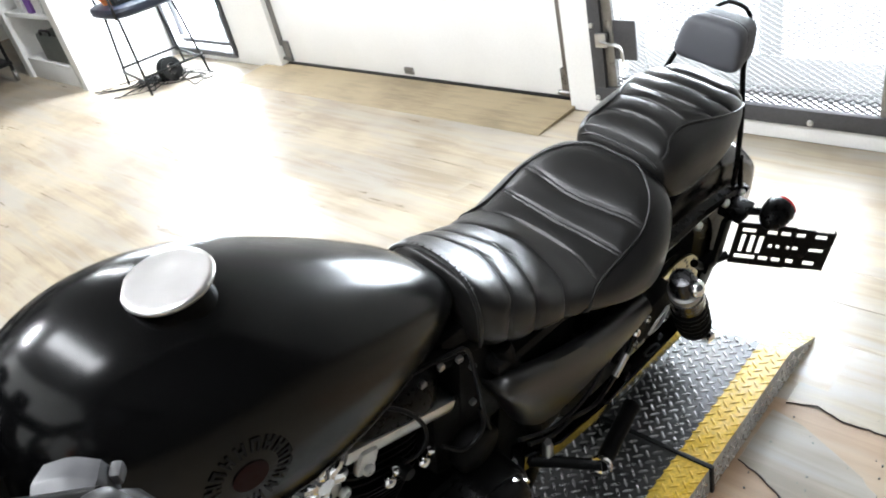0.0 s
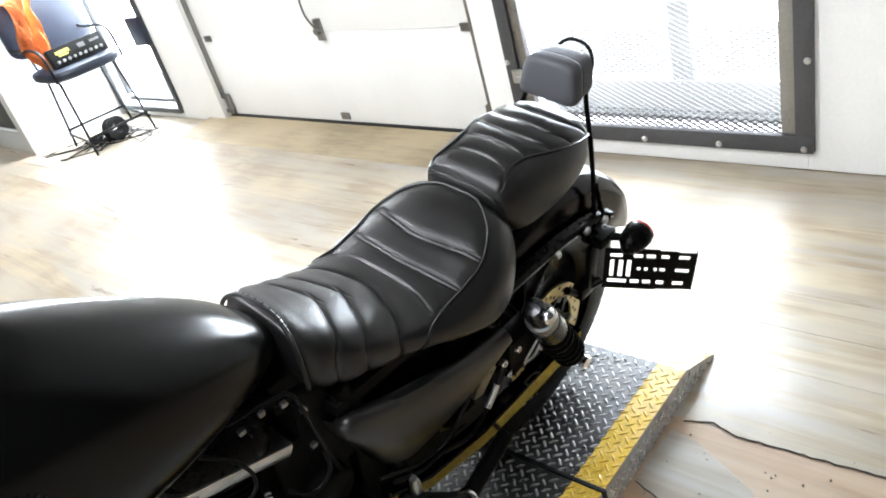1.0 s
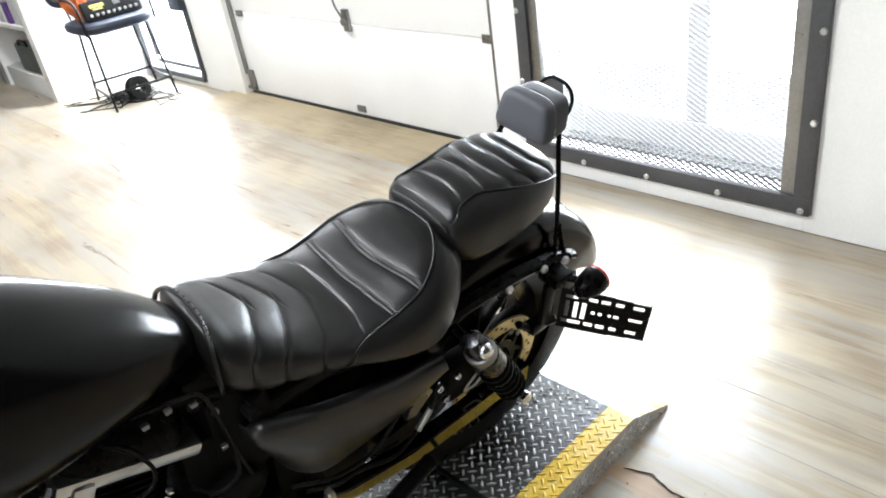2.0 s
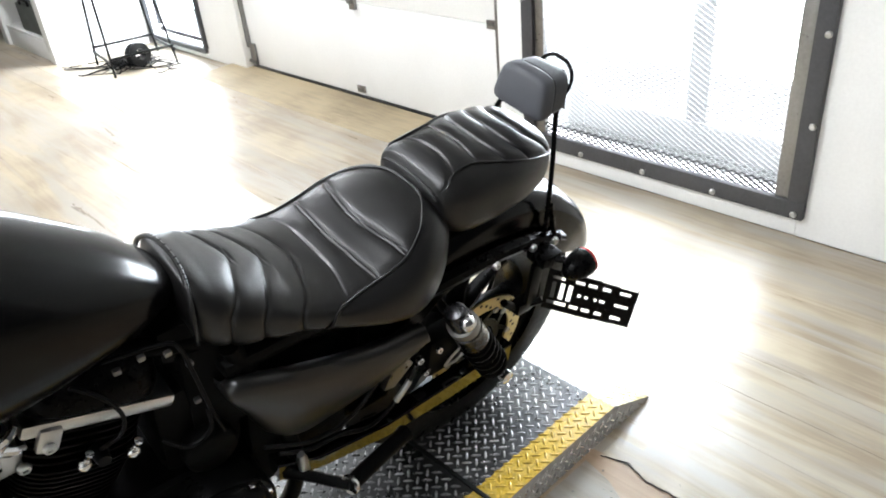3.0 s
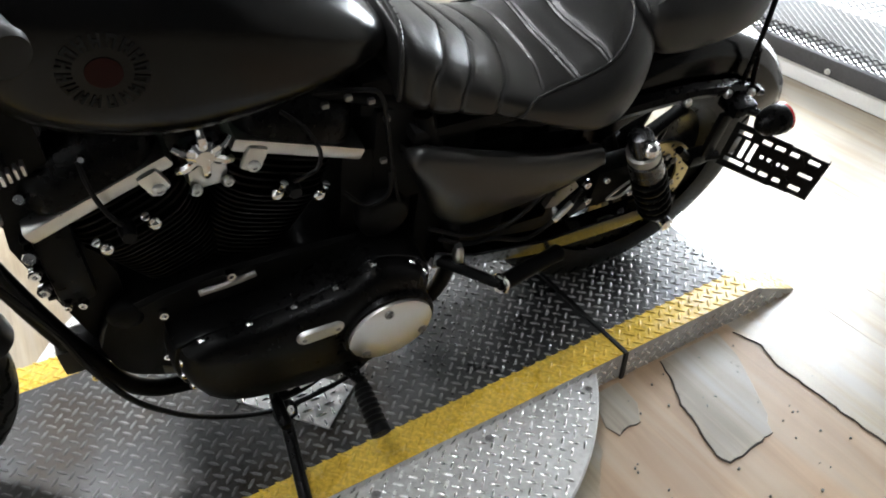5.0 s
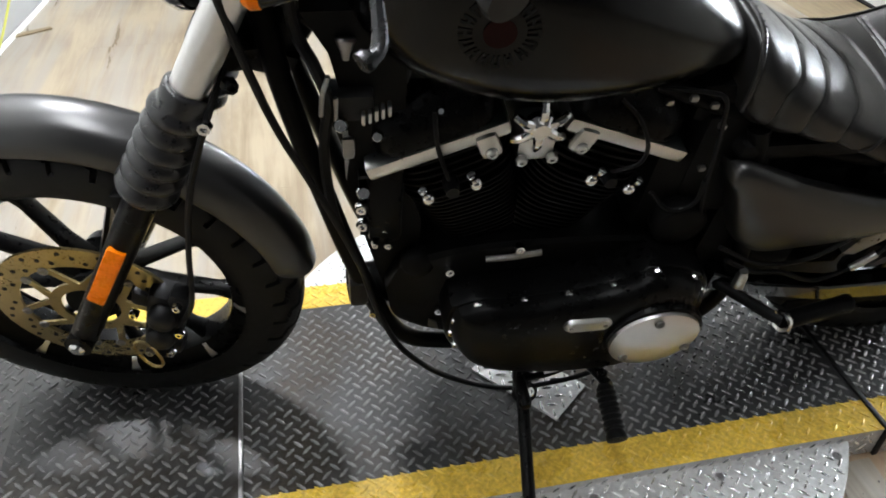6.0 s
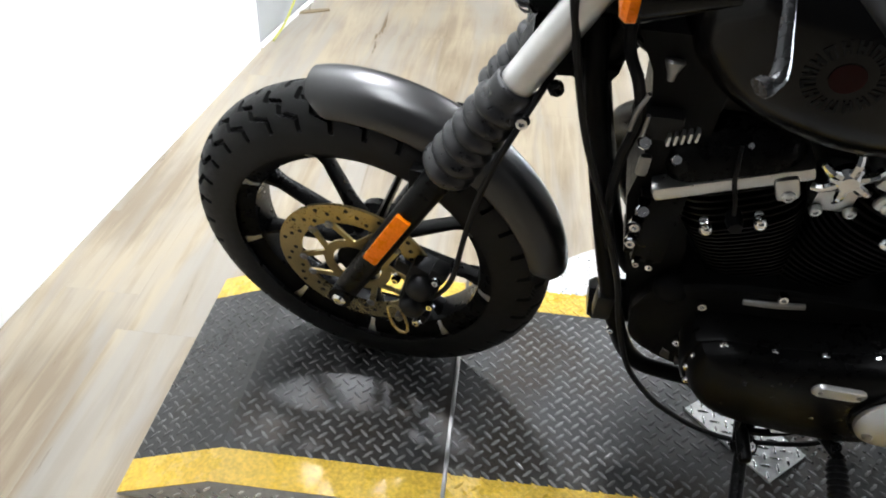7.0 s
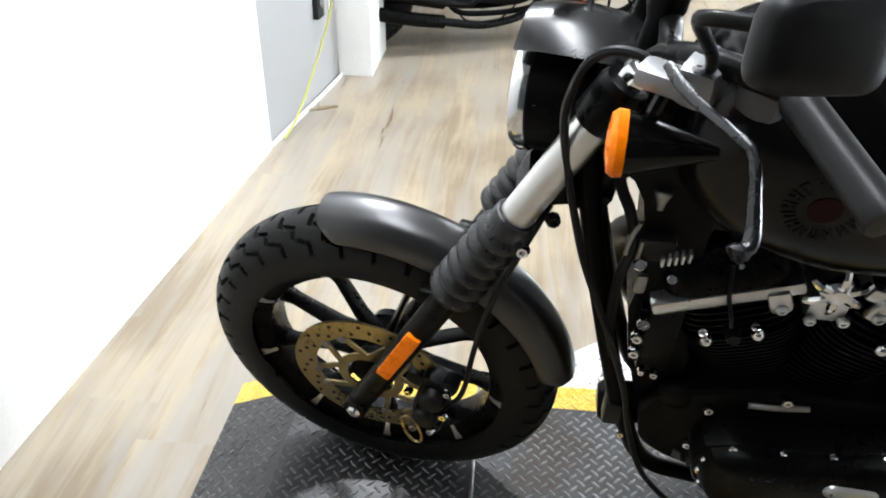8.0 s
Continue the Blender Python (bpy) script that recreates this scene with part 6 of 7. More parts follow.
            part("fin", bm, FIN, head)
        # rocker box: gasket strip between two lids
        bm = bmesh.new()
        block(bm, (0.007 * sgn, 0, 0.322), (0.198, 0.196, 0.022), 0.006, q)
        part("rocker_spacer", bm, STEEL, bike, "bright machined rocker box spacer")
        bm = bmesh.new()
        rings = []
        for z, kx, ky in ((0.334, 0.092, 0.096), (0.352, 0.092, 0.096), (0.378, 0.084, 0.084), (0.394, 0.068, 0.060), (0.400, 0.05, 0.035)):
            ol = []
            for k in range(32):
                a = 2 * math.pi * k / 32
                cc, ss = math.cos(a), math.sin(a)
                ol.append(q @ Vector((kx * math.copysign(abs(cc) ** 0.45, cc), ky * math.copysign(abs(ss) ** 0.5, ss), z)))
            rings.append(ol)
        loft(bm, rings)
        part("rocker_cover", bm, GLOSS, bike, "gloss black rocker cover")
        for c in ((0.532, -0.104, 0.590), (0.596, -0.104, 0.614)) if sgn < 0 else ((0.818, -0.104, 0.584), (0.757, -0.104, 0.608)):
            bm = bmesh.new()
            lathe(bm, [(0, 0), (0.0095, 0), (0.0105, 0.004), (0.008, 0.011), (0.0055, 0.013), (0.0055, 0.022), (0.0065, 0.024), (0.006, 0.030), (0, 0.031)], c, q.to_3x3() @ Vector((0, -0.25, 0.95)), 12)
            part("head_bolt", bm, CHROME, bike, "bright head bolt")
        bm = bmesh.new()
        block(bm, (-0.058 * sgn, -0.098, 0.306), (0.030, 0.014, 0.04), 0.008, q)
        bolt(bm, q @ Vector((-0.058 * sgn, -0.105, 0.298)), q.to_3x3() @ Vector((0, -1, 0)), 0.009, 0.006)
        part("breather_lug", bm, STEEL, bike, "bright lug on the rocker box")
        # plug lead
        bm = bmesh.new()
        a, b = Vector((0.560 if sgn < 0 else 0.780, -0.098, 0.618)), q @ Vector((0.0, -0.115, 0.350))
        tube(bm, [(0.532, -0.095, 0.740), (0.533, -0.105, 0.721), (0.537, -0.112, 0.693), (0.546, -0.118, 0.665), (0.558, -0.105, 0.625)] if sgn < 0 else [(0.776, -0.085, 0.738), (0.802, -0.100, 0.716), (0.819, -0.112, 0.681), (0.814, -0.120, 0.658), (0.795, -0.122, 0.649), (0.780, -0.105, 0.624)], 0.0032, 8)
        lathe(bm, [(0, 0), (0.010, 0), (0.012, 0.01), (0.009, 0.03), (0, 0.03)], a + Vector((0, 0.004, 0)), (0, -1, 0.1), 12)
        part("plug_lead", bm, CABLE, bike, "black plug lead and boot")
    # star-shaped chrome mount between the heads
    bm = bmesh.new()
    c = Vector((0.672, -0.085, 0.704))
    lathe(bm, [(0, 0), (0.022, 0), (0.022, 0.010), (0.012, 0.018), (0, 0.018)], c, (0, -1, 0), 18)
    star = part("top_mount", bm, CHROME, bike, "star-shaped chrome engine mount")
    for k in range(6):
        a = radians(30 + 60 * k)
        d = Vector((math.cos(a), 0, math.sin(a)))
        bm = bmesh.new()
        tube(bm, [c + d * 0.012 + Vector((0, -0.010, 0)), c + d * 0.028 + Vector((0, -0.012, 0)), c + d * 0.040 + Vector((0, -0.006, 0))], lambda t: 0.0075 - 0.002 * t, 8, 3)
        part("mount_arm", bm, CHROME, star)
    bm = bmesh.new()
    block(bm, (0.674, -0.068, 0.670), (0.055, 0.05, 0.06), 0.015)
    for x, z in ((0.655, 0.647), (0.697, 0.650)):
        bolt(bm, (x, -0.093, z), (0, -1, 0), 0.009, 0.008)
    part("intake_mount", bm, STEEL, bike, "dull bright intake bracket")
    # intake body, with a bar added to close the gap under the tank
    bm = bmesh.new()
    block(bm, (0.670, 0.01, 0.66), (0.13, 0.11, 0.17), 0.02)
    block(bm, (0.70, 0.0, 0.775), (0.44, 0.10, 0.05), 0.015)
    part("throttle_body", bm, BLACKPLASTIC, bike, "black throttle body under the tank")
    # coil cover and small parts under the front of the tank
    bm = bmesh.new()
    block(bm, (0.462, -0.035, 0.80), (0.09, 0.06, 0.09), 0.012)
    block(bm, (0.43, -0.07, 0.745), (0.06, 0.04, 0.04), 0.008)
    coil = part("ignition_coil", bm, BLACKPLASTIC, bike, "black coil and wiring block")
    bm = bmesh.new()
    lathe(bm, [(0, 0), (0.004, 0), (0.0055, 0.008), (0.012, 0.022), (0.011, 0.025), (0, 0.026)], (0.427, -0.085, 0.816), (0.05, 0.40, 0.9), 14)
    part("knob", bm, DULL, coil, "bright tapered knob")
    for k in range(5):
        bm = bmesh.new()
        block(bm, (0.445 + 0.008 * k, -0.093, 0.735 + 0.003 * k), (0.004, 0.012, 0.016), 0.0015)
        part("wire_clip", bm, STEEL, coil)
    for x, y, z, r in ((0.441, -0.090, 0.569, 0.0095), (0.442, -0.092, 0.535, 0.0095), (0.460, -0.090, 0.487, 0.006), (0.479, -0.094, 0.489, 0.0075), (0.562, -0.11, 0.323, 0.0085), (0.455, -0.10, 0.315, 0.007), (0.606, -0.11, 0.211, 0.006)):
        bm = bmesh.new()
        bolt(bm, (x, y, z), (-0.2, -1, 0.15), r, 0.012)
        part("mount_bolt", bm, CHROME, bike, "bright mounting bolt")
    bm = bmesh.new()
    block(bm, (0.474, -0.05, 0.56), (0.05, 0.08, 0.16), 0.010)
    regulator = part("voltage_regulator", bm, GLOSS, bike, "black finned voltage regulator")
    for k in range(7):
        bm = bmesh.new()
        block(bm, (0.446, -0.05, 0.50 + 0.02 * k), (0.016, 0.07, 0.006), 0.001)
        part("fin", bm, GLOSS, regulator)
    bm = bmesh.new()
    lathe(bm, [(0, 0), (0.034, 0), (0.037, 0.01), (0.037, 0.075), (0.03, 0.085), (0, 0.088)], (0.502, -0.03, 0.30), (-1, 0, -0.1), 28)
    part("oil_filter", bm, GLOSS, bike, "black oil filter")
    # made-up panel that closes the see-through gap with black
    bm = bmesh.new()
    loft(bm, [[Vector((x, s * y, z)) for x, z in ((0.380, 0.87), (0.408, 0.815), (0.423, 0.74), (0.429, 0.66), (0.422, 0.60), (0.440, 0.50), (0.466, 0.38), (0.486, 0.30), (0.53, 0.27), (0.53, 0.50), (0.50, 0.62), (0.50, 0.87))] for s, y in ((-1, 0.07), (1, 0.07))])
    part("front_filler", bm, WRINKLE, bike, "black filler panel between frame and engine")
    # bright bars stand in for lit floor glimpsed between the parts
    for line, r in ((((0.395, -0.100, 0.748), (0.398, -0.100, 0.778), (0.406, -0.100, 0.806)), 0.0032), (((0.412, -0.095, 0.732), (0.413, -0.095, 0.754), (0.413, -0.095, 0.770)), 0.003)):
        bm = bmesh.new()
        tube(bm, line, r, 10, 4)
        part("gap_bar", bm, DULL, bike, "bright bar for the floor glimpsed through gaps")
    bm = bmesh.new()
    block(bm, (0.426, -0.090, 0.683), (0.016, 0.010, 0.036), 0.006)
    part("bright_plate", bm, DULL, bike, "bright rounded plate")
    for c, r in (((0.418, -0.095, 0.728), 0.010), ((0.462, -0.098, 0.709), 0.008), ((0.537, -0.105, 0.753), 0.005), ((0.444, -0.094, 0.603), 0.010)):
        bm = bmesh.new()
        bolt(bm, c, (-0.1, -0.8, 0.5), r, 0.010)
        part("mount_bolt", bm, CHROME, bike)
    for outline in (((0.548, 0.283), (0.562, 0.272), (0.566, 0.250), (0.548, 0.262)), ((0.574, 0.262), (0.594, 0.240), (0.578, 0.236))):
        bm = bmesh.new()
        slab(bm, outline, 0.100, 0.108, Matrix.Rotation(radians(90), 4, "X"))
        part("bracket_tab", bm, DULL, bike, "bright bracket tab beside the primary cover")
    bm = bmesh.new()
    lathe(bm, [(0, -0.020), (0.020, -0.020), (0.026, -0.012), (0.026, 0.008), (0.018, 0.016), (0, 0.017)], (0.523, -0.092, 0.432), (-0.2, -1, 0.1), 24)
    part("horn", bm, WRINKLE, bike, "small black horn by the crankcase", 50)
    bm = bmesh.new()
    block(bm, (0.432, -0.092, 0.372), (0.030, 0.034, 0.060), 0.008)
    part("frame_bumper", bm, BLACKPLASTIC, bike, "black rubber block on the frame tube")
    # block added to keep the gap behind the rear cylinder dark
    bm = bmesh.new()
    block(bm, (0.925, 0.0, 0.535), (0.13, 0.17, 0.19), 0.02)
    lathe(bm, [(0, 0), (0.040, 0), (0.043, 0.006), (0.043, 0.030), (0.036, 0.036), (0, 0.037)], (0.925, -0.082, 0.50), (0, -1, 0), 32)
    part("rear_filler", bm, WRINKLE, bike, "black filler block behind the cylinders", 50)
    # frame
    for s in (-1, 1):
        bm = bmesh.new()
        tube(bm, [(0.335, 0.03 * s, 0.86), (0.354, 0.05 * s, 0.74), (0.408, 0.082 * s, 0.51), (0.458, 0.092 * s, 0.33), (0.508, 0.095 * s, 0.225), (0.59, 0.095 * s, 0.188), (0.80, 0.10 * s, 0.175), (1.0, 0.11 * s, 0.20), (1.06, 0.12 * s, 0.33), (1.03, 0.115 * s, 0.52), (0.98, 0.10 * s, 0.69)], 0.0155, 12, 6)
        tube(bm, [(0.33, 0.03 * s, 0.88), (0.50, 0.04 * s, 0.83), (0.75, 0.045 * s, 0.765), (0.92, 0.07 * s, 0.71), (1.10, 0.09 * s, 0.635), (1.25, 0.105 * s, 0.61)], 0.014, 12, 6)
        part("frame_rail", bm, FIN, bike, "black tubular frame rail")
    bm = bmesh.new()
    lathe(bm, [(0, 0), (0.032, 0), (0.034, 0.01), (0.034, 0.17), (0.032, 0.18), (0, 0.18)], HEAD + AXIS * 0.915, AXIS, 24)
    part("steering_head", bm, GLOSS, bike)
    # battery box, wires and oil lines behind the engine
    bm = bmesh.new()
    block(bm, (1.00, 0, 0.60), (0.18, 0.18, 0.20), 0.015)
    part("battery_box", bm, WRINKLE, bike)
    # made-up dark blocks that hide the deck behind the side cover
    bm = bmesh.new()
    block(bm, (1.09, 0, 0.44), (0.20, 0.19, 0.30), 0.03)
    block(bm, (1.19, 0, 0.53), (0.16, 0.15, 0.10), 0.03)
    part("inner_filler", bm, WRINKLE, bike, "black filler blocks behind the side cover")
    bm = bmesh.new()
    tube(bm, [(0.82, -0.085, 0.755), (0.88, -0.10, 0.757), (0.908, -0.104, 0.745), (0.920, -0.108, 0.69), (0.935, -0.112, 0.59), (0.955, -0.112, 0.50)], 0.0033, 8)
    tube(bm, [(0.86, -0.10, 0.57), (0.89, -0.115, 0.545), (0.925, -0.118, 0.56), (0.93, -0.11, 0.60)], 0.0035, 8)
    tube(bm, [(1.00, -0.13, 0.46), (1.08, -0.14, 0.42), (1.16, -0.145, 0.43), (1.23, -0.145, 0.50)], 0.004, 8)
    part("wiring", bm, CABLE, bike)
    for x, z in ((0.862, 0.752), (0.895, 0.738), (0.83, 0.748), (0.92, 0.70), (0.92, 0.62)):
        bm = bmesh.new()
        block(bm, (x, -0.104, z), (0.010, 0.008, 0.008), 0.002)
        part("wire_clip", bm, DULL, bike)
    bm = bmesh.new()
    lathe(bm, [(0, -0.026), (0.009, -0.026), (0.010, -0.02), (0.010, 0.012), (0.007, 0.016), (0.007, 0.026), (0, 0.026)], (1.056, -0.148, 0.388), (-0.12, 0, 1), 14)
    part("brake_light_switch", bm, STEEL, bike, "bright metal switch body")
    bm = bmesh.new()
    block(bm, (1.16, -0.07, 0.47), (0.10, 0.05, 0.07), 0.012)
    tube(bm, [(1.14, -0.12, 0.49), (1.18, -0.122, 0.515), (1.21, -0.12, 0.53)], 0.014, 8, 4, flat=0.4)
    part("caliper_bracket", bm, DULL, bike, "dull metal bracket behind the side cover")
    bm = bmesh.new()
    tube(bm, [(1.02, -0.135, 0.43), (1.075, -0.142, 0.402), (1.13, -0.142, 0.392), (1.19, -0.142, 0.362), (1.225, -0.142, 0.364), (1.268, -0.140, 0.390), (1.294, -0.138, 0.418), (1.310, -0.136, 0.446)], 0.0042, 8)
    hose = part("rear_brake_hose", bm, CABLE, bike, "black rear brake hose")
    bm = bmesh.new()
    tube(bm, [(1.262, -0.140, 0.384), (1.280, -0.139, 0.402), (1.294, -0.138, 0.418)], 0.0062, 10, 3)
    part("ferrule", bm, STEEL, hose, "bright crimped ferrule")
    bm = bmesh.new()
    slab(bm, [(1.252, 0.398), (1.276, 0.392), (1.318, 0.432), (1.306, 0.450), (1.268, 0.438)], 0.105, 0.118, Matrix.Rotation(radians(90), 4, "X"))
    slab(bm, [(1.318, 0.352), (1.350, 0.362), (1.362, 0.385), (1.338, 0.380)], 0.105, 0.122, Matrix.Rotation(radians(90), 4, "X"))
    part("caliper_carrier", bm, DULL, bike, "bare metal caliper carrier")
    bm = bmesh.new()
    bolt(bm, (1.316, -0.132, 0.456), (0, -1, 0.1), 0.009, 0.010)
    part("banjo_bolt", bm, CHROME, hose, "bright banjo bolt")
    # controls
    bm = bmesh.new()
    tube(bm, [(0.82, -0.14, 0.185), (0.845, -0.20, 0.200), (0.853, -0.225, 0.205)], 0.010, 10)
    bolt(bm, (0.845, -0.205, 0.216), (-0.1, -0.6, 0.8), 0.009, 0.006, 0)
    peg = part("peg_mount", bm, GLOSS, bike)
    bm = bmesh.new()
    ribs = [(0.0155 if e in (0, 3) else 0.0175, 0.012 + 0.0105 * k + 0.0025 * e) for k in range(7) for e in range(4)]
    lathe(bm, [(0, 0), (0.012, 0), (0.0155, 0.006)] + ribs + [(0.018, 0.09), (0.018, 0.098), (0, 0.1)], (0.848, -0.222, 0.200), (-0.02, -1, -0.10), 16)
    part("footpeg", bm, WRINKLE, bike, "black ribbed rider footpeg")
    bm = bmesh.new()
    tube(bm, [(0.83, -0.16, 0.19), (0.76, -0.18, 0.185), (0.705, -0.185, 0.183)], 0.007, 8)
    lathe(bm, [(0, 0), (0.011, 0), (0.012, 0.05), (0.009, 0.056), (0, 0.057)], (0.705, -0.185, 0.183), (0, -1, 0.05), 14)
    tube(bm, [(0.82, -0.168, 0.200), (0.79, -0.178, 0.198), (0.75, -0.182, 0.195)], 0.004, 8, mat=1)
    part("shift_lever", bm, [GLOSS, STEEL], bike, "black shift lever with bright linkage")
    bm = bmesh.new()
    foot = Vector((0.695, -0.375, 0.106))
    tube(bm, [(0.72, -0.125, 0.185), (0.716, -0.16, 0.170), (0.714, -0.195, 0.155)], 0.0175, 12, 5)
    lathe(bm, [(0, -0.014), (0.018, -0.014), (0.019, 0.012), (0, 0.014)], (0.716, -0.198, 0.155), (0.3, -0.35, 1), 16)
    tube(bm, [(0.715, -0.19, 0.155), (0.704, -0.29, 0.125), foot], 0.0115, 10, 5)
    tube(bm, [foot + Vector((-0.028, -0.008, 0.004)), foot + Vector((0, -0.014, 0.003)), foot + Vector((0.03, -0.008, 0.004))], 0.010, 10, 4)
    tube(bm, [(0.72, -0.13, 0.20), (0.70, -0.20, 0.17)], 0.006, 8, 1)
    stand = part("kickstand", bm, GLOSS, bike, "black kickstand lowered onto the deck")
    bm = bmesh.new()
    bolt(bm, (0.722, -0.205, 0.168), (0.3, -0.35, 1), 0.009, 0.006)
    part("pivot_bolt", bm, CHROME, stand, "bright pivot bolt")
    # exhaust on the far side
    bm = bmesh.new()
    tube(bm, [(0.44, 0.07, 0.64), (0.42, 0.13, 0.55), (0.46, 0.16, 0.40), (0.60, 0.19, 0.20), (0.85, 0.21, 0.14), (1.1, 0.22, 0.17)], 0.022, 16)
    tube(bm, [(0.85, 0.08, 0.64), (0.88, 0.14, 0.56), (0.86, 0.19, 0.36), (0.95, 0.21, 0.26), (1.1, 0.22, 0.27)], 0.022, 16)
    tube(bm, [(1.1, 0.22, 0.27), (1.3, 0.225, 0.31), (1.62, 0.225, 0.38)], 0.036, 18)
    tube(bm, [(1.1, 0.22, 0.17), (1.3, 0.225, 0.20), (1.70, 0.225, 0.28)], 0.036, 18)
    part("exhaust", bm, GLOSS, bike, "black twin exhaust pipes")
    bm = bmesh.new()
    lathe(bm, [(0, 0), (0.08, 0), (0.09, 0.01), (0.09, 0.05), (0.08, 0.06), (0, 0.062)], (0.66, 0.09, 0.69), (0, 1, 0), 32)
    part("air_cleaner", bm, GLOSS, bike, "round black air cleaner")


def motorcycle():
    bike = tagged(empty("motorcycle"), "satin black cruiser motorcycle leaning on its kickstand", "motorcycle")
    fuel_tank(bike)
    seats(bike)
    rear_end(bike)
    front_end(bike)
    engine(bike)
    bike.matrix_world = BIKE
    return bike


main_bike = motorcycle()


# ---------------------------------------------------------------- things about the room
def bar_stool():
    st = tagged(empty("bar_stool"), "tall navy vinyl stool on a black wire frame", "bar stool")
    feet = [(2.64, 4.26), (3.10, 4.24), (3.17, 4.72), (2.71, 4.77)]
    top = [(2.66, 4.32), (3.06, 4.30), (3.11, 4.68), (2.73, 4.71)]
    for (x, y), (u, v) in zip(feet, top):
        bm = bmesh.new()
        tube(bm, [(x, y, 0.0), (x + (u - x) * 0.5, y + (v - y) * 0.5, 0.27), (u, v, 0.53)], 0.009, 8, 4)
        part("leg", bm, BLACKPLASTIC, st)
    for i in range(4):
        (x, y), (u, v) = feet[i], feet[(i + 1) % 4]
        bm = bmesh.new()
        z = 0.13 if i % 2 == 0 else 0.10
        tube(bm, [(x, y, z), (u, v, z)], 0.0095, 8, 1)
        part("rung", bm, BLACKPLASTIC, st)
    bm = bmesh.new()
    rings = []
    for z, k in ((0.53, 0.92), (0.545, 1.0), (0.575, 1.02), (0.595, 0.98), (0.605, 0.85)):
        rings.append([Vector((2.885 + 0.26 * k * math.copysign(abs(math.cos(a)) ** 0.5, math.cos(a)), 4.50 + 0.26 * k * math.copysign(abs(math.sin(a)) ** 0.5, math.sin(a)), z)) for a in [2 * math.pi * i / 36 for i in range(36)]])
    loft(bm, rings)
    part("seat", bm, NAVY, st, "padded navy vinyl seat")
    bm = bmesh.new()
    rings = []
    for y, k in ((4.79, 0.94), (4.80, 1.0), (4.83, 1.0), (4.845, 0.93)):
        rings.append([Vector((2.93 + 0.31 * k * math.copysign(abs(math.cos(a)) ** 0.35, math.cos(a)), y + 0.06 * math.sin(a) * 0.5, 0.87 + 0.19 * k * math.copysign(abs(math.sin(a)) ** 0.35, math.sin(a)))) for a in [2 * math.pi * i / 36 for i in range(36)]])
    loft(bm, rings)
    part("backrest", bm, NAVY, st, "padded navy vinyl backrest")
    for x in (2.72, 3.10):
        bm = bmesh.new()
        tube(bm, [(x, 4.70, 0.53), (x, 4.76, 0.62), (x, 4.79, 0.75)], 0.009, 8, 4)
        part("back_post", bm, BLACKPLASTIC, st)
    for x in (2.64, 3.14):
        bm = bmesh.new()
        tube(bm, [(x, 4.30, 0.53), (x, 4.32, 0.70), (x, 4.42, 0.76), (x, 4.70, 0.76), (x, 4.80, 0.78)], 0.010, 8, 5)
        part("armrest", bm, BLACKPLASTIC, st)


def mixer():
    """A control box with knobs and unreadable gold lettering."""
    m = pose(2.90, 4.36, 0.612, 0, 0, 0) @ pose(0, 0, 0, -18, 0, 0)
    box = tagged(empty("amplifier"), "black amplifier panel with silver knobs and gold print", "amplifier")
    bm = bmesh.new()
    block(bm, (0, 0.03, 0.065), (0.40, 0.06, 0.13), 0.006, m)
    part("case", bm, BLACKPLASTIC, box)
    for k in range(9):
        bm = bmesh.new()
        lathe(bm, [(0, 0), (0.011, 0), (0.010, 0.012), (0, 0.013)], m @ Vector((-0.16 + 0.04 * k, 0.0, 0.032)), m.to_3x3() @ Vector((0, -1, 0)), 12)
        part("knob", bm, STEEL, box, "small silver knob")
    for x, z, w, h, mat in ((-0.10, 0.092, 0.10, 0.022, GOLD), (-0.10, 0.070, 0.07, 0.012, GOLD), (0.04, 0.088, 0.05, 0.03, DULL), (0.14, 0.09, 0.07, 0.016, DULL)):
        bm = bmesh.new()
        block(bm, (x, -0.001, z), (w, 0.002, h), 0, m)
        part("printed_bar", bm, mat, box)


def cloth():
    bm = bmesh.new()
    n, k = 26, 18
    rows = []
    for i in range(n):
        t = i / (n - 1)
        row = []
        for j in range(k):
            s = j / (k - 1) - 0.5
            if t < 0.35:
                p = Vector((2.78, 4.75, 1.07)) + Vector((0, 0.10 - 0.28 * t, 0.02 * math.sin(9 * t)))
            else:
                p = Vector((2.78 - 0.10 * (t - 0.35), 4.70 - 0.30 * (t - 0.35), 1.06 - 0.72 * (t - 0.35)))
            w = 0.26 - 0.14 * t + 0.05 * math.sin(t * 11)
            wave = 0.045 * math.sin(s * 15 + t * 9) + 0.03 * math.sin(s * 29 - t * 13)
            p += Vector((s * w + 0.02 * math.sin(t * 7), wave * (0.4 + t) - 0.02, 0.02 * math.sin(s * 11 + t * 5)))
            row.append(bm.verts.new(p))
        rows.append(row)
    for a, b in zip(rows, rows[1:]):
        bridge(bm, a, b, False)
    bmesh.ops.solidify(bm, geom=bm.faces[:], thickness=0.004)
    tagged(part("cloth", bm, ORANGE, None, "", 60), "crumpled orange cloth draped over the stool", "cloth")


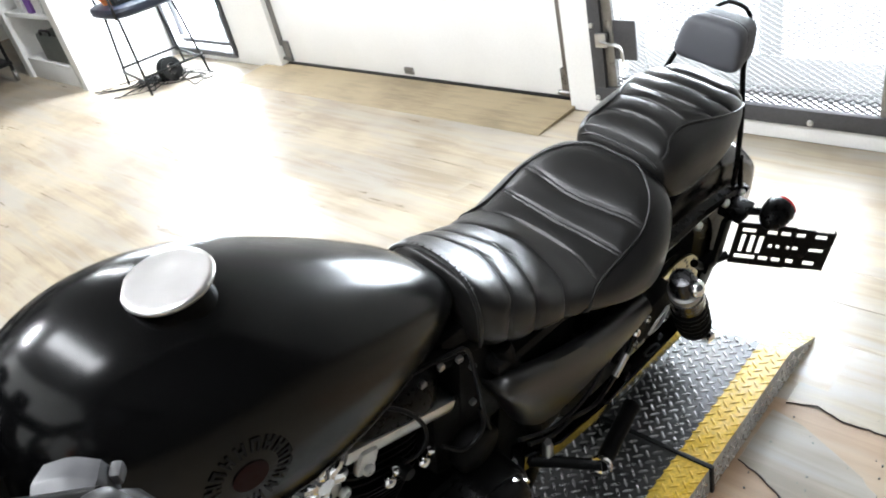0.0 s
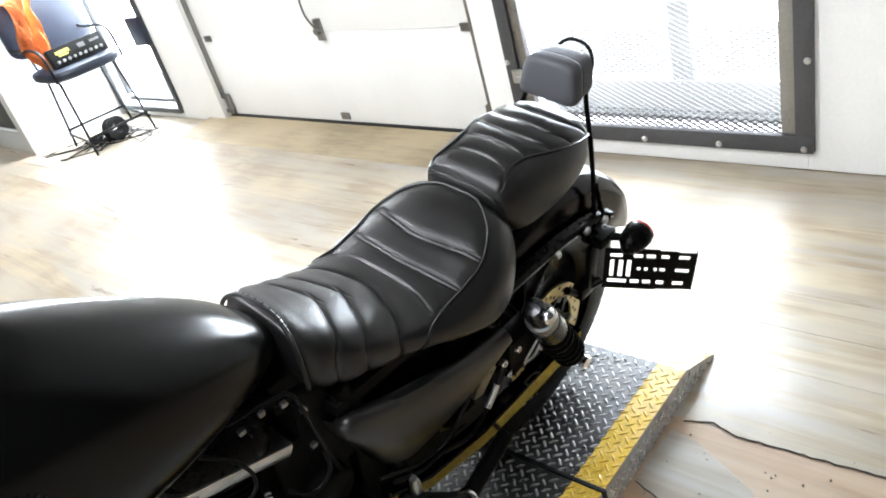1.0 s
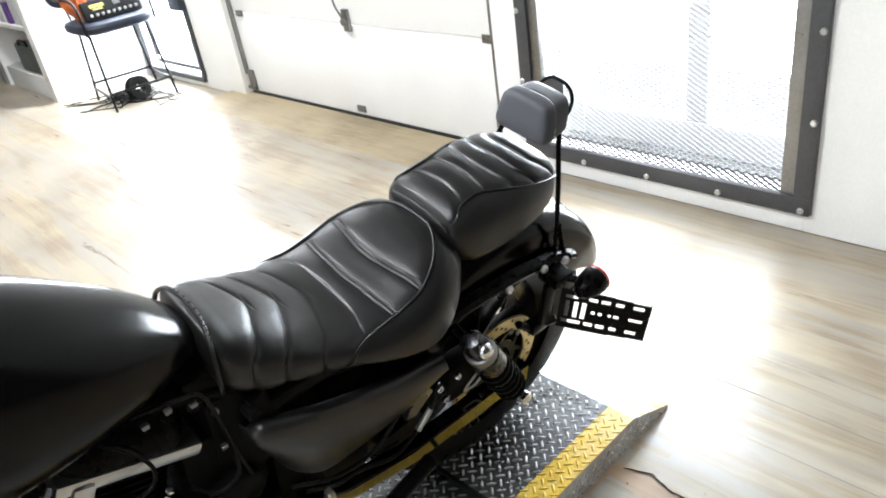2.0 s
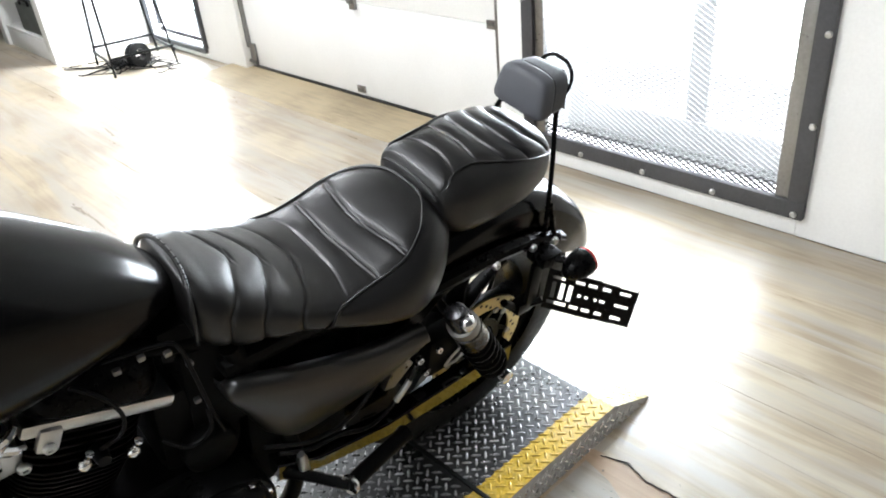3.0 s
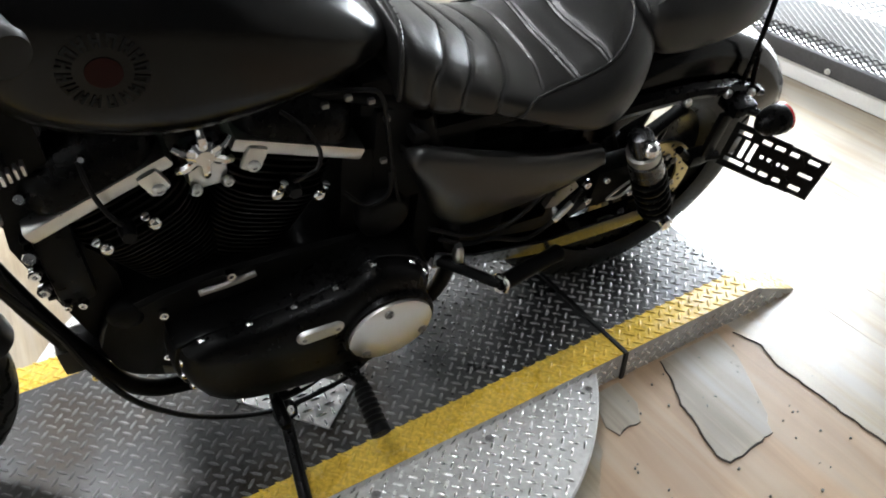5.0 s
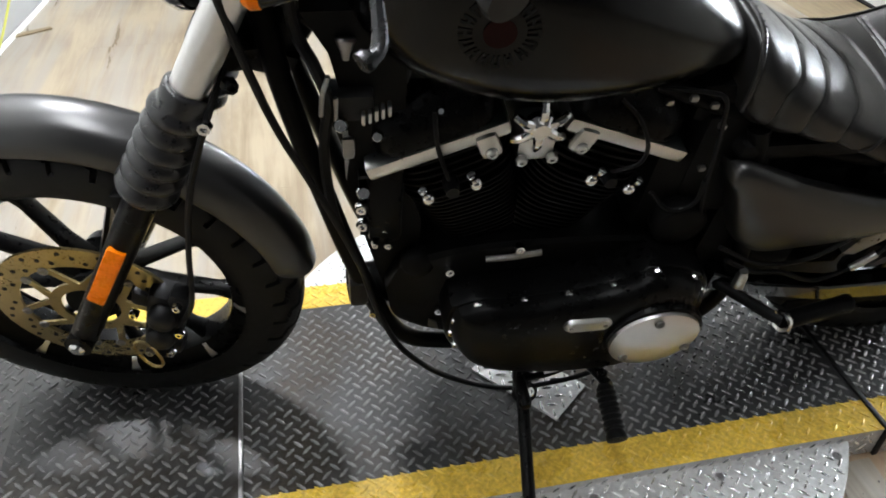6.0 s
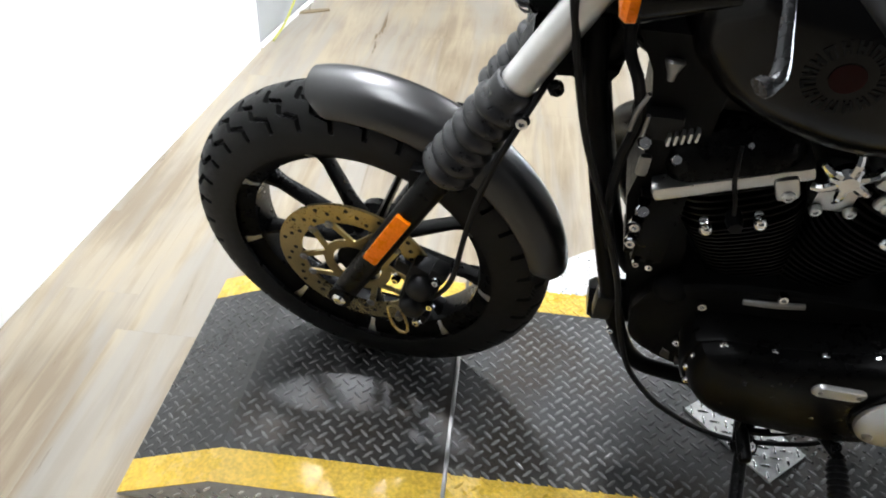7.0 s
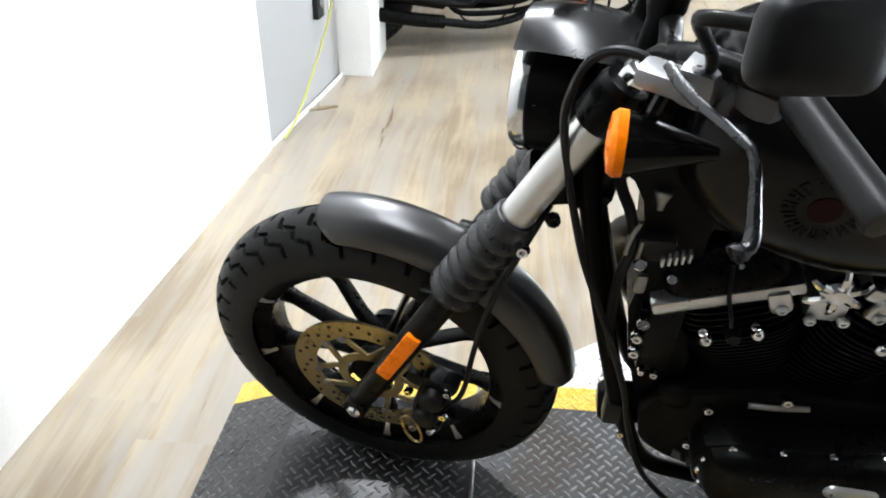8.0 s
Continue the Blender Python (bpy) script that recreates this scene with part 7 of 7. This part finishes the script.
def floor_cables():
    rng = random.Random(21)
    for k in range(16):
        bm = bmesh.new()
        c = Vector((2.88 + rng.uniform(-0.12, 0.08), 4.50 + rng.uniform(-0.12, 0.12), 0.008))
        pts = []
        r0 = rng.uniform(0.05, 0.12)
        turns = rng.uniform(1.2, 2.4)
        for i in range(14):
            a = 2 * math.pi * turns * i / 14 + k
            pts.append(c + Vector((r0 * math.cos(a) * rng.uniform(0.8, 1.2), r0 * math.sin(a) * rng.uniform(0.8, 1.2), rng.uniform(0, 0.05))))
        end = Vector((rng.uniform(2.45, 2.8), rng.uniform(4.35, 4.9), 0.006)) if k % 3 else Vector((rng.uniform(2.95, 3.15), rng.uniform(4.05, 4.3), 0.006))
        mid = (pts[-1] + end) / 2 + Vector((rng.uniform(-0.1, 0.1), rng.uniform(-0.1, 0.1), 0))
        mid.z = 0.006
        bend = (mid + end) / 2 + Vector((rng.uniform(-0.12, 0.12), rng.uniform(-0.12, 0.12), 0))
        bend.z = 0.006
        tube(bm, [p + Vector((0, 0, ground_z(p.x))) for p in pts + [mid, bend, end]], 0.0034, 6, 5)
        tagged(part("cable", bm, CABLE), "loose black cable tangled on the floor", "cable", "cables under the stool")
    bm = bmesh.new()
    lathe(bm, [(0.04, 0), (0.085, 0), (0.085, 0.01), (0.05, 0.014), (0.05, 0.055), (0.085, 0.06), (0.085, 0.07), (0.04, 0.07)], (2.87, 4.40, 0.088), (0.2, -1, 0.15), 28, 0, True)
    tagged(part("cable_reel", bm, BLACKPLASTIC), "black cable reel under the stool", "cable reel")


def shelf_unit():
    sh = tagged(empty("shelf_unit"), "white built-in shelf unit with open shelves", "shelf")
    x0, x1, y0, y1 = 2.5, 3.27, 5.02, 6.30
    for name, c, s in (("side", ((x0 + x1) / 2, y0 + 0.06, 1.2), (x1 - x0, 0.12, 2.4)), ("side", ((x0 + x1) / 2, y1 - 0.06, 1.2), (x1 - x0, 0.12, 2.4)), ("back", (x1 - 0.3, (y0 + y1) / 2, 1.2), (0.03, y1 - y0 - 0.24, 2.4)),
                       ("plinth", ((x0 + x1) / 2 - 0.1, (y0 + y1) / 2, 0.075), (x1 - x0 - 0.25, y1 - y0 - 0.24, 0.15))):
        bm = bmesh.new()
        block(bm, c, s, 0.003)
        part(name, bm, WALL, sh)
    for z in (0.165, 0.55, 0.93, 1.35, 1.8):
        bm = bmesh.new()
        block(bm, ((x0 + x1) / 2 - 0.1, (y0 + y1) / 2, z), (x1 - x0 - 0.25, y1 - y0 - 0.24, 0.03), 0.003)
        part("shelf", bm, WALL, sh)
    bm = bmesh.new()
    block(bm, (2.64, 5.50, 0.295), (0.20, 0.50, 0.22), 0.02)
    case = tagged(part("tool_case", bm, GREYCASE), "dark grey plastic tool case on a shelf", "tool case")
    bm = bmesh.new()
    tube(bm, [(2.54, 5.40, 0.40), (2.54, 5.42, 0.435), (2.54, 5.58, 0.435), (2.54, 5.60, 0.40)], 0.010, 8)
    part("handle", bm, BLACKPLASTIC, case)
    for y, w, h, mat, label in ((5.25, 0.12, 0.22, BLACKPLASTIC, "black box on a shelf"), (5.42, 0.14, 0.20, PAPER, "white carton on a shelf"), (5.62, 0.10, 0.16, PURPLE, "purple printed carton on a shelf"), (5.80, 0.12, 0.2, PAPER, "white carton on a shelf")):
        bm = bmesh.new()
        block(bm, (2.62, y, 0.565 + h / 2), (0.14, w, h), 0.004)
        tagged(part("carton", bm, mat), label, "carton")
    for y, h in ((5.3, 0.24), (5.55, 0.18)):
        bm = bmesh.new()
        block(bm, (2.62, y, 0.945 + h / 2), (0.14, 0.12, h), 0.004)
        tagged(part("carton", bm, BLACKPLASTIC), "dark box on an upper shelf", "carton")


def trolley():
    tr = tagged(empty("rolling_cart"), "black metal cart on casters with boxes", "cart")
    x0, x1, y0, y1 = 2.05, 2.42, 6.36, 6.95
    for x in (x0, x1):
        for y in (y0, y1):
            bm = bmesh.new()
            tube(bm, [(x, y, 0.09), (x, y, 0.95)], 0.014, 8, 1)
            part("post", bm, BLACKPLASTIC, tr)
            bm = bmesh.new()
            lathe(bm, [(0, -0.012), (0.04, -0.012), (0.042, 0), (0.04, 0.012), (0, 0.012)], (x, y, 0.042), (1, 0, 0), 16)
            block(bm, (x, y, 0.08), (0.03, 0.04, 0.03), 0.004)
            part("caster", bm, DULL, tr, "grey caster")
    for z in (0.16, 0.5, 0.85):
        bm = bmesh.new()
        block(bm, ((x0 + x1) / 2, (y0 + y1) / 2, z), (x1 - x0 + 0.04, y1 - y0 + 0.04, 0.03), 0.004)
        part("tray", bm, BLACKPLASTIC, tr)
    bm = bmesh.new()
    block(bm, (2.20, 6.6, 0.515 + 0.09), (0.25, 0.3, 0.18), 0.006)
    tagged(part("cardboard_box", bm, CARD), "brown cardboard box on the cart", "box")
    bm = bmesh.new()
    block(bm, (2.22, 6.62, 0.175 + 0.11), (0.26, 0.36, 0.22), 0.02)
    tagged(part("storage_bin", bm, BLACKPLASTIC), "black plastic bin on the cart", "bin")
    # about the camera's early viewpoint instead
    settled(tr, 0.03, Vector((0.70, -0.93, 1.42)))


def outlet():
    o = tagged(empty("wall_outlet"), "black outlet box on the grey wall", "outlet")
    m = pose(-0.478, 2.40, 0.44, 0, 0, -6.8)
    bm = bmesh.new()
    block(bm, (0, 0, 0), (0.035, 0.085, 0.13), 0.004, m)
    part("box", bm, BLACKPLASTIC, o)
    bm = bmesh.new()
    lathe(bm, [(0, 0), (0.022, 0), (0.02, 0.006), (0, 0.006)], m @ Vector((0.018, 0, 0.0)), (1, 0, 0), 16)
    part("socket", bm, DULL, o)
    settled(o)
    bm = bmesh.new()
    tube(bm, [(-0.455, 2.43, 0.50), (-0.43, 2.47, 0.44), (-0.44, 2.44, 0.36), (-0.46, 2.30, 0.24), (-0.48, 2.10, 0.12), (-0.50, 1.95, 0.04), (-0.515, 1.82, 0.012)], 0.005, 8)
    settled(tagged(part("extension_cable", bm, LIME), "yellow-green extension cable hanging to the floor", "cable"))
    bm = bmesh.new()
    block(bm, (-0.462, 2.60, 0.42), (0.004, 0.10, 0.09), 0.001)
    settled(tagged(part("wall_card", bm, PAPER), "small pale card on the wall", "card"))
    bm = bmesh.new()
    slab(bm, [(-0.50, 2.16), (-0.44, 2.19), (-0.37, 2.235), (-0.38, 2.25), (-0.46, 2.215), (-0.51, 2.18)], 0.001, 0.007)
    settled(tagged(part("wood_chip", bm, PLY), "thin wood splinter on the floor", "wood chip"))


bar_stool()
mixer()
cloth()
floor_cables()
shelf_unit()
trolley()
outlet()
second = copy_thing(main_bike, pose(1.02, 3.50, FLOOR_Z, 0, 0, 201) @ pose(0, 0, 0, 3, 0, 0))
tagged(second, "black cruiser motorcycle parked behind the column", "motorcycle")
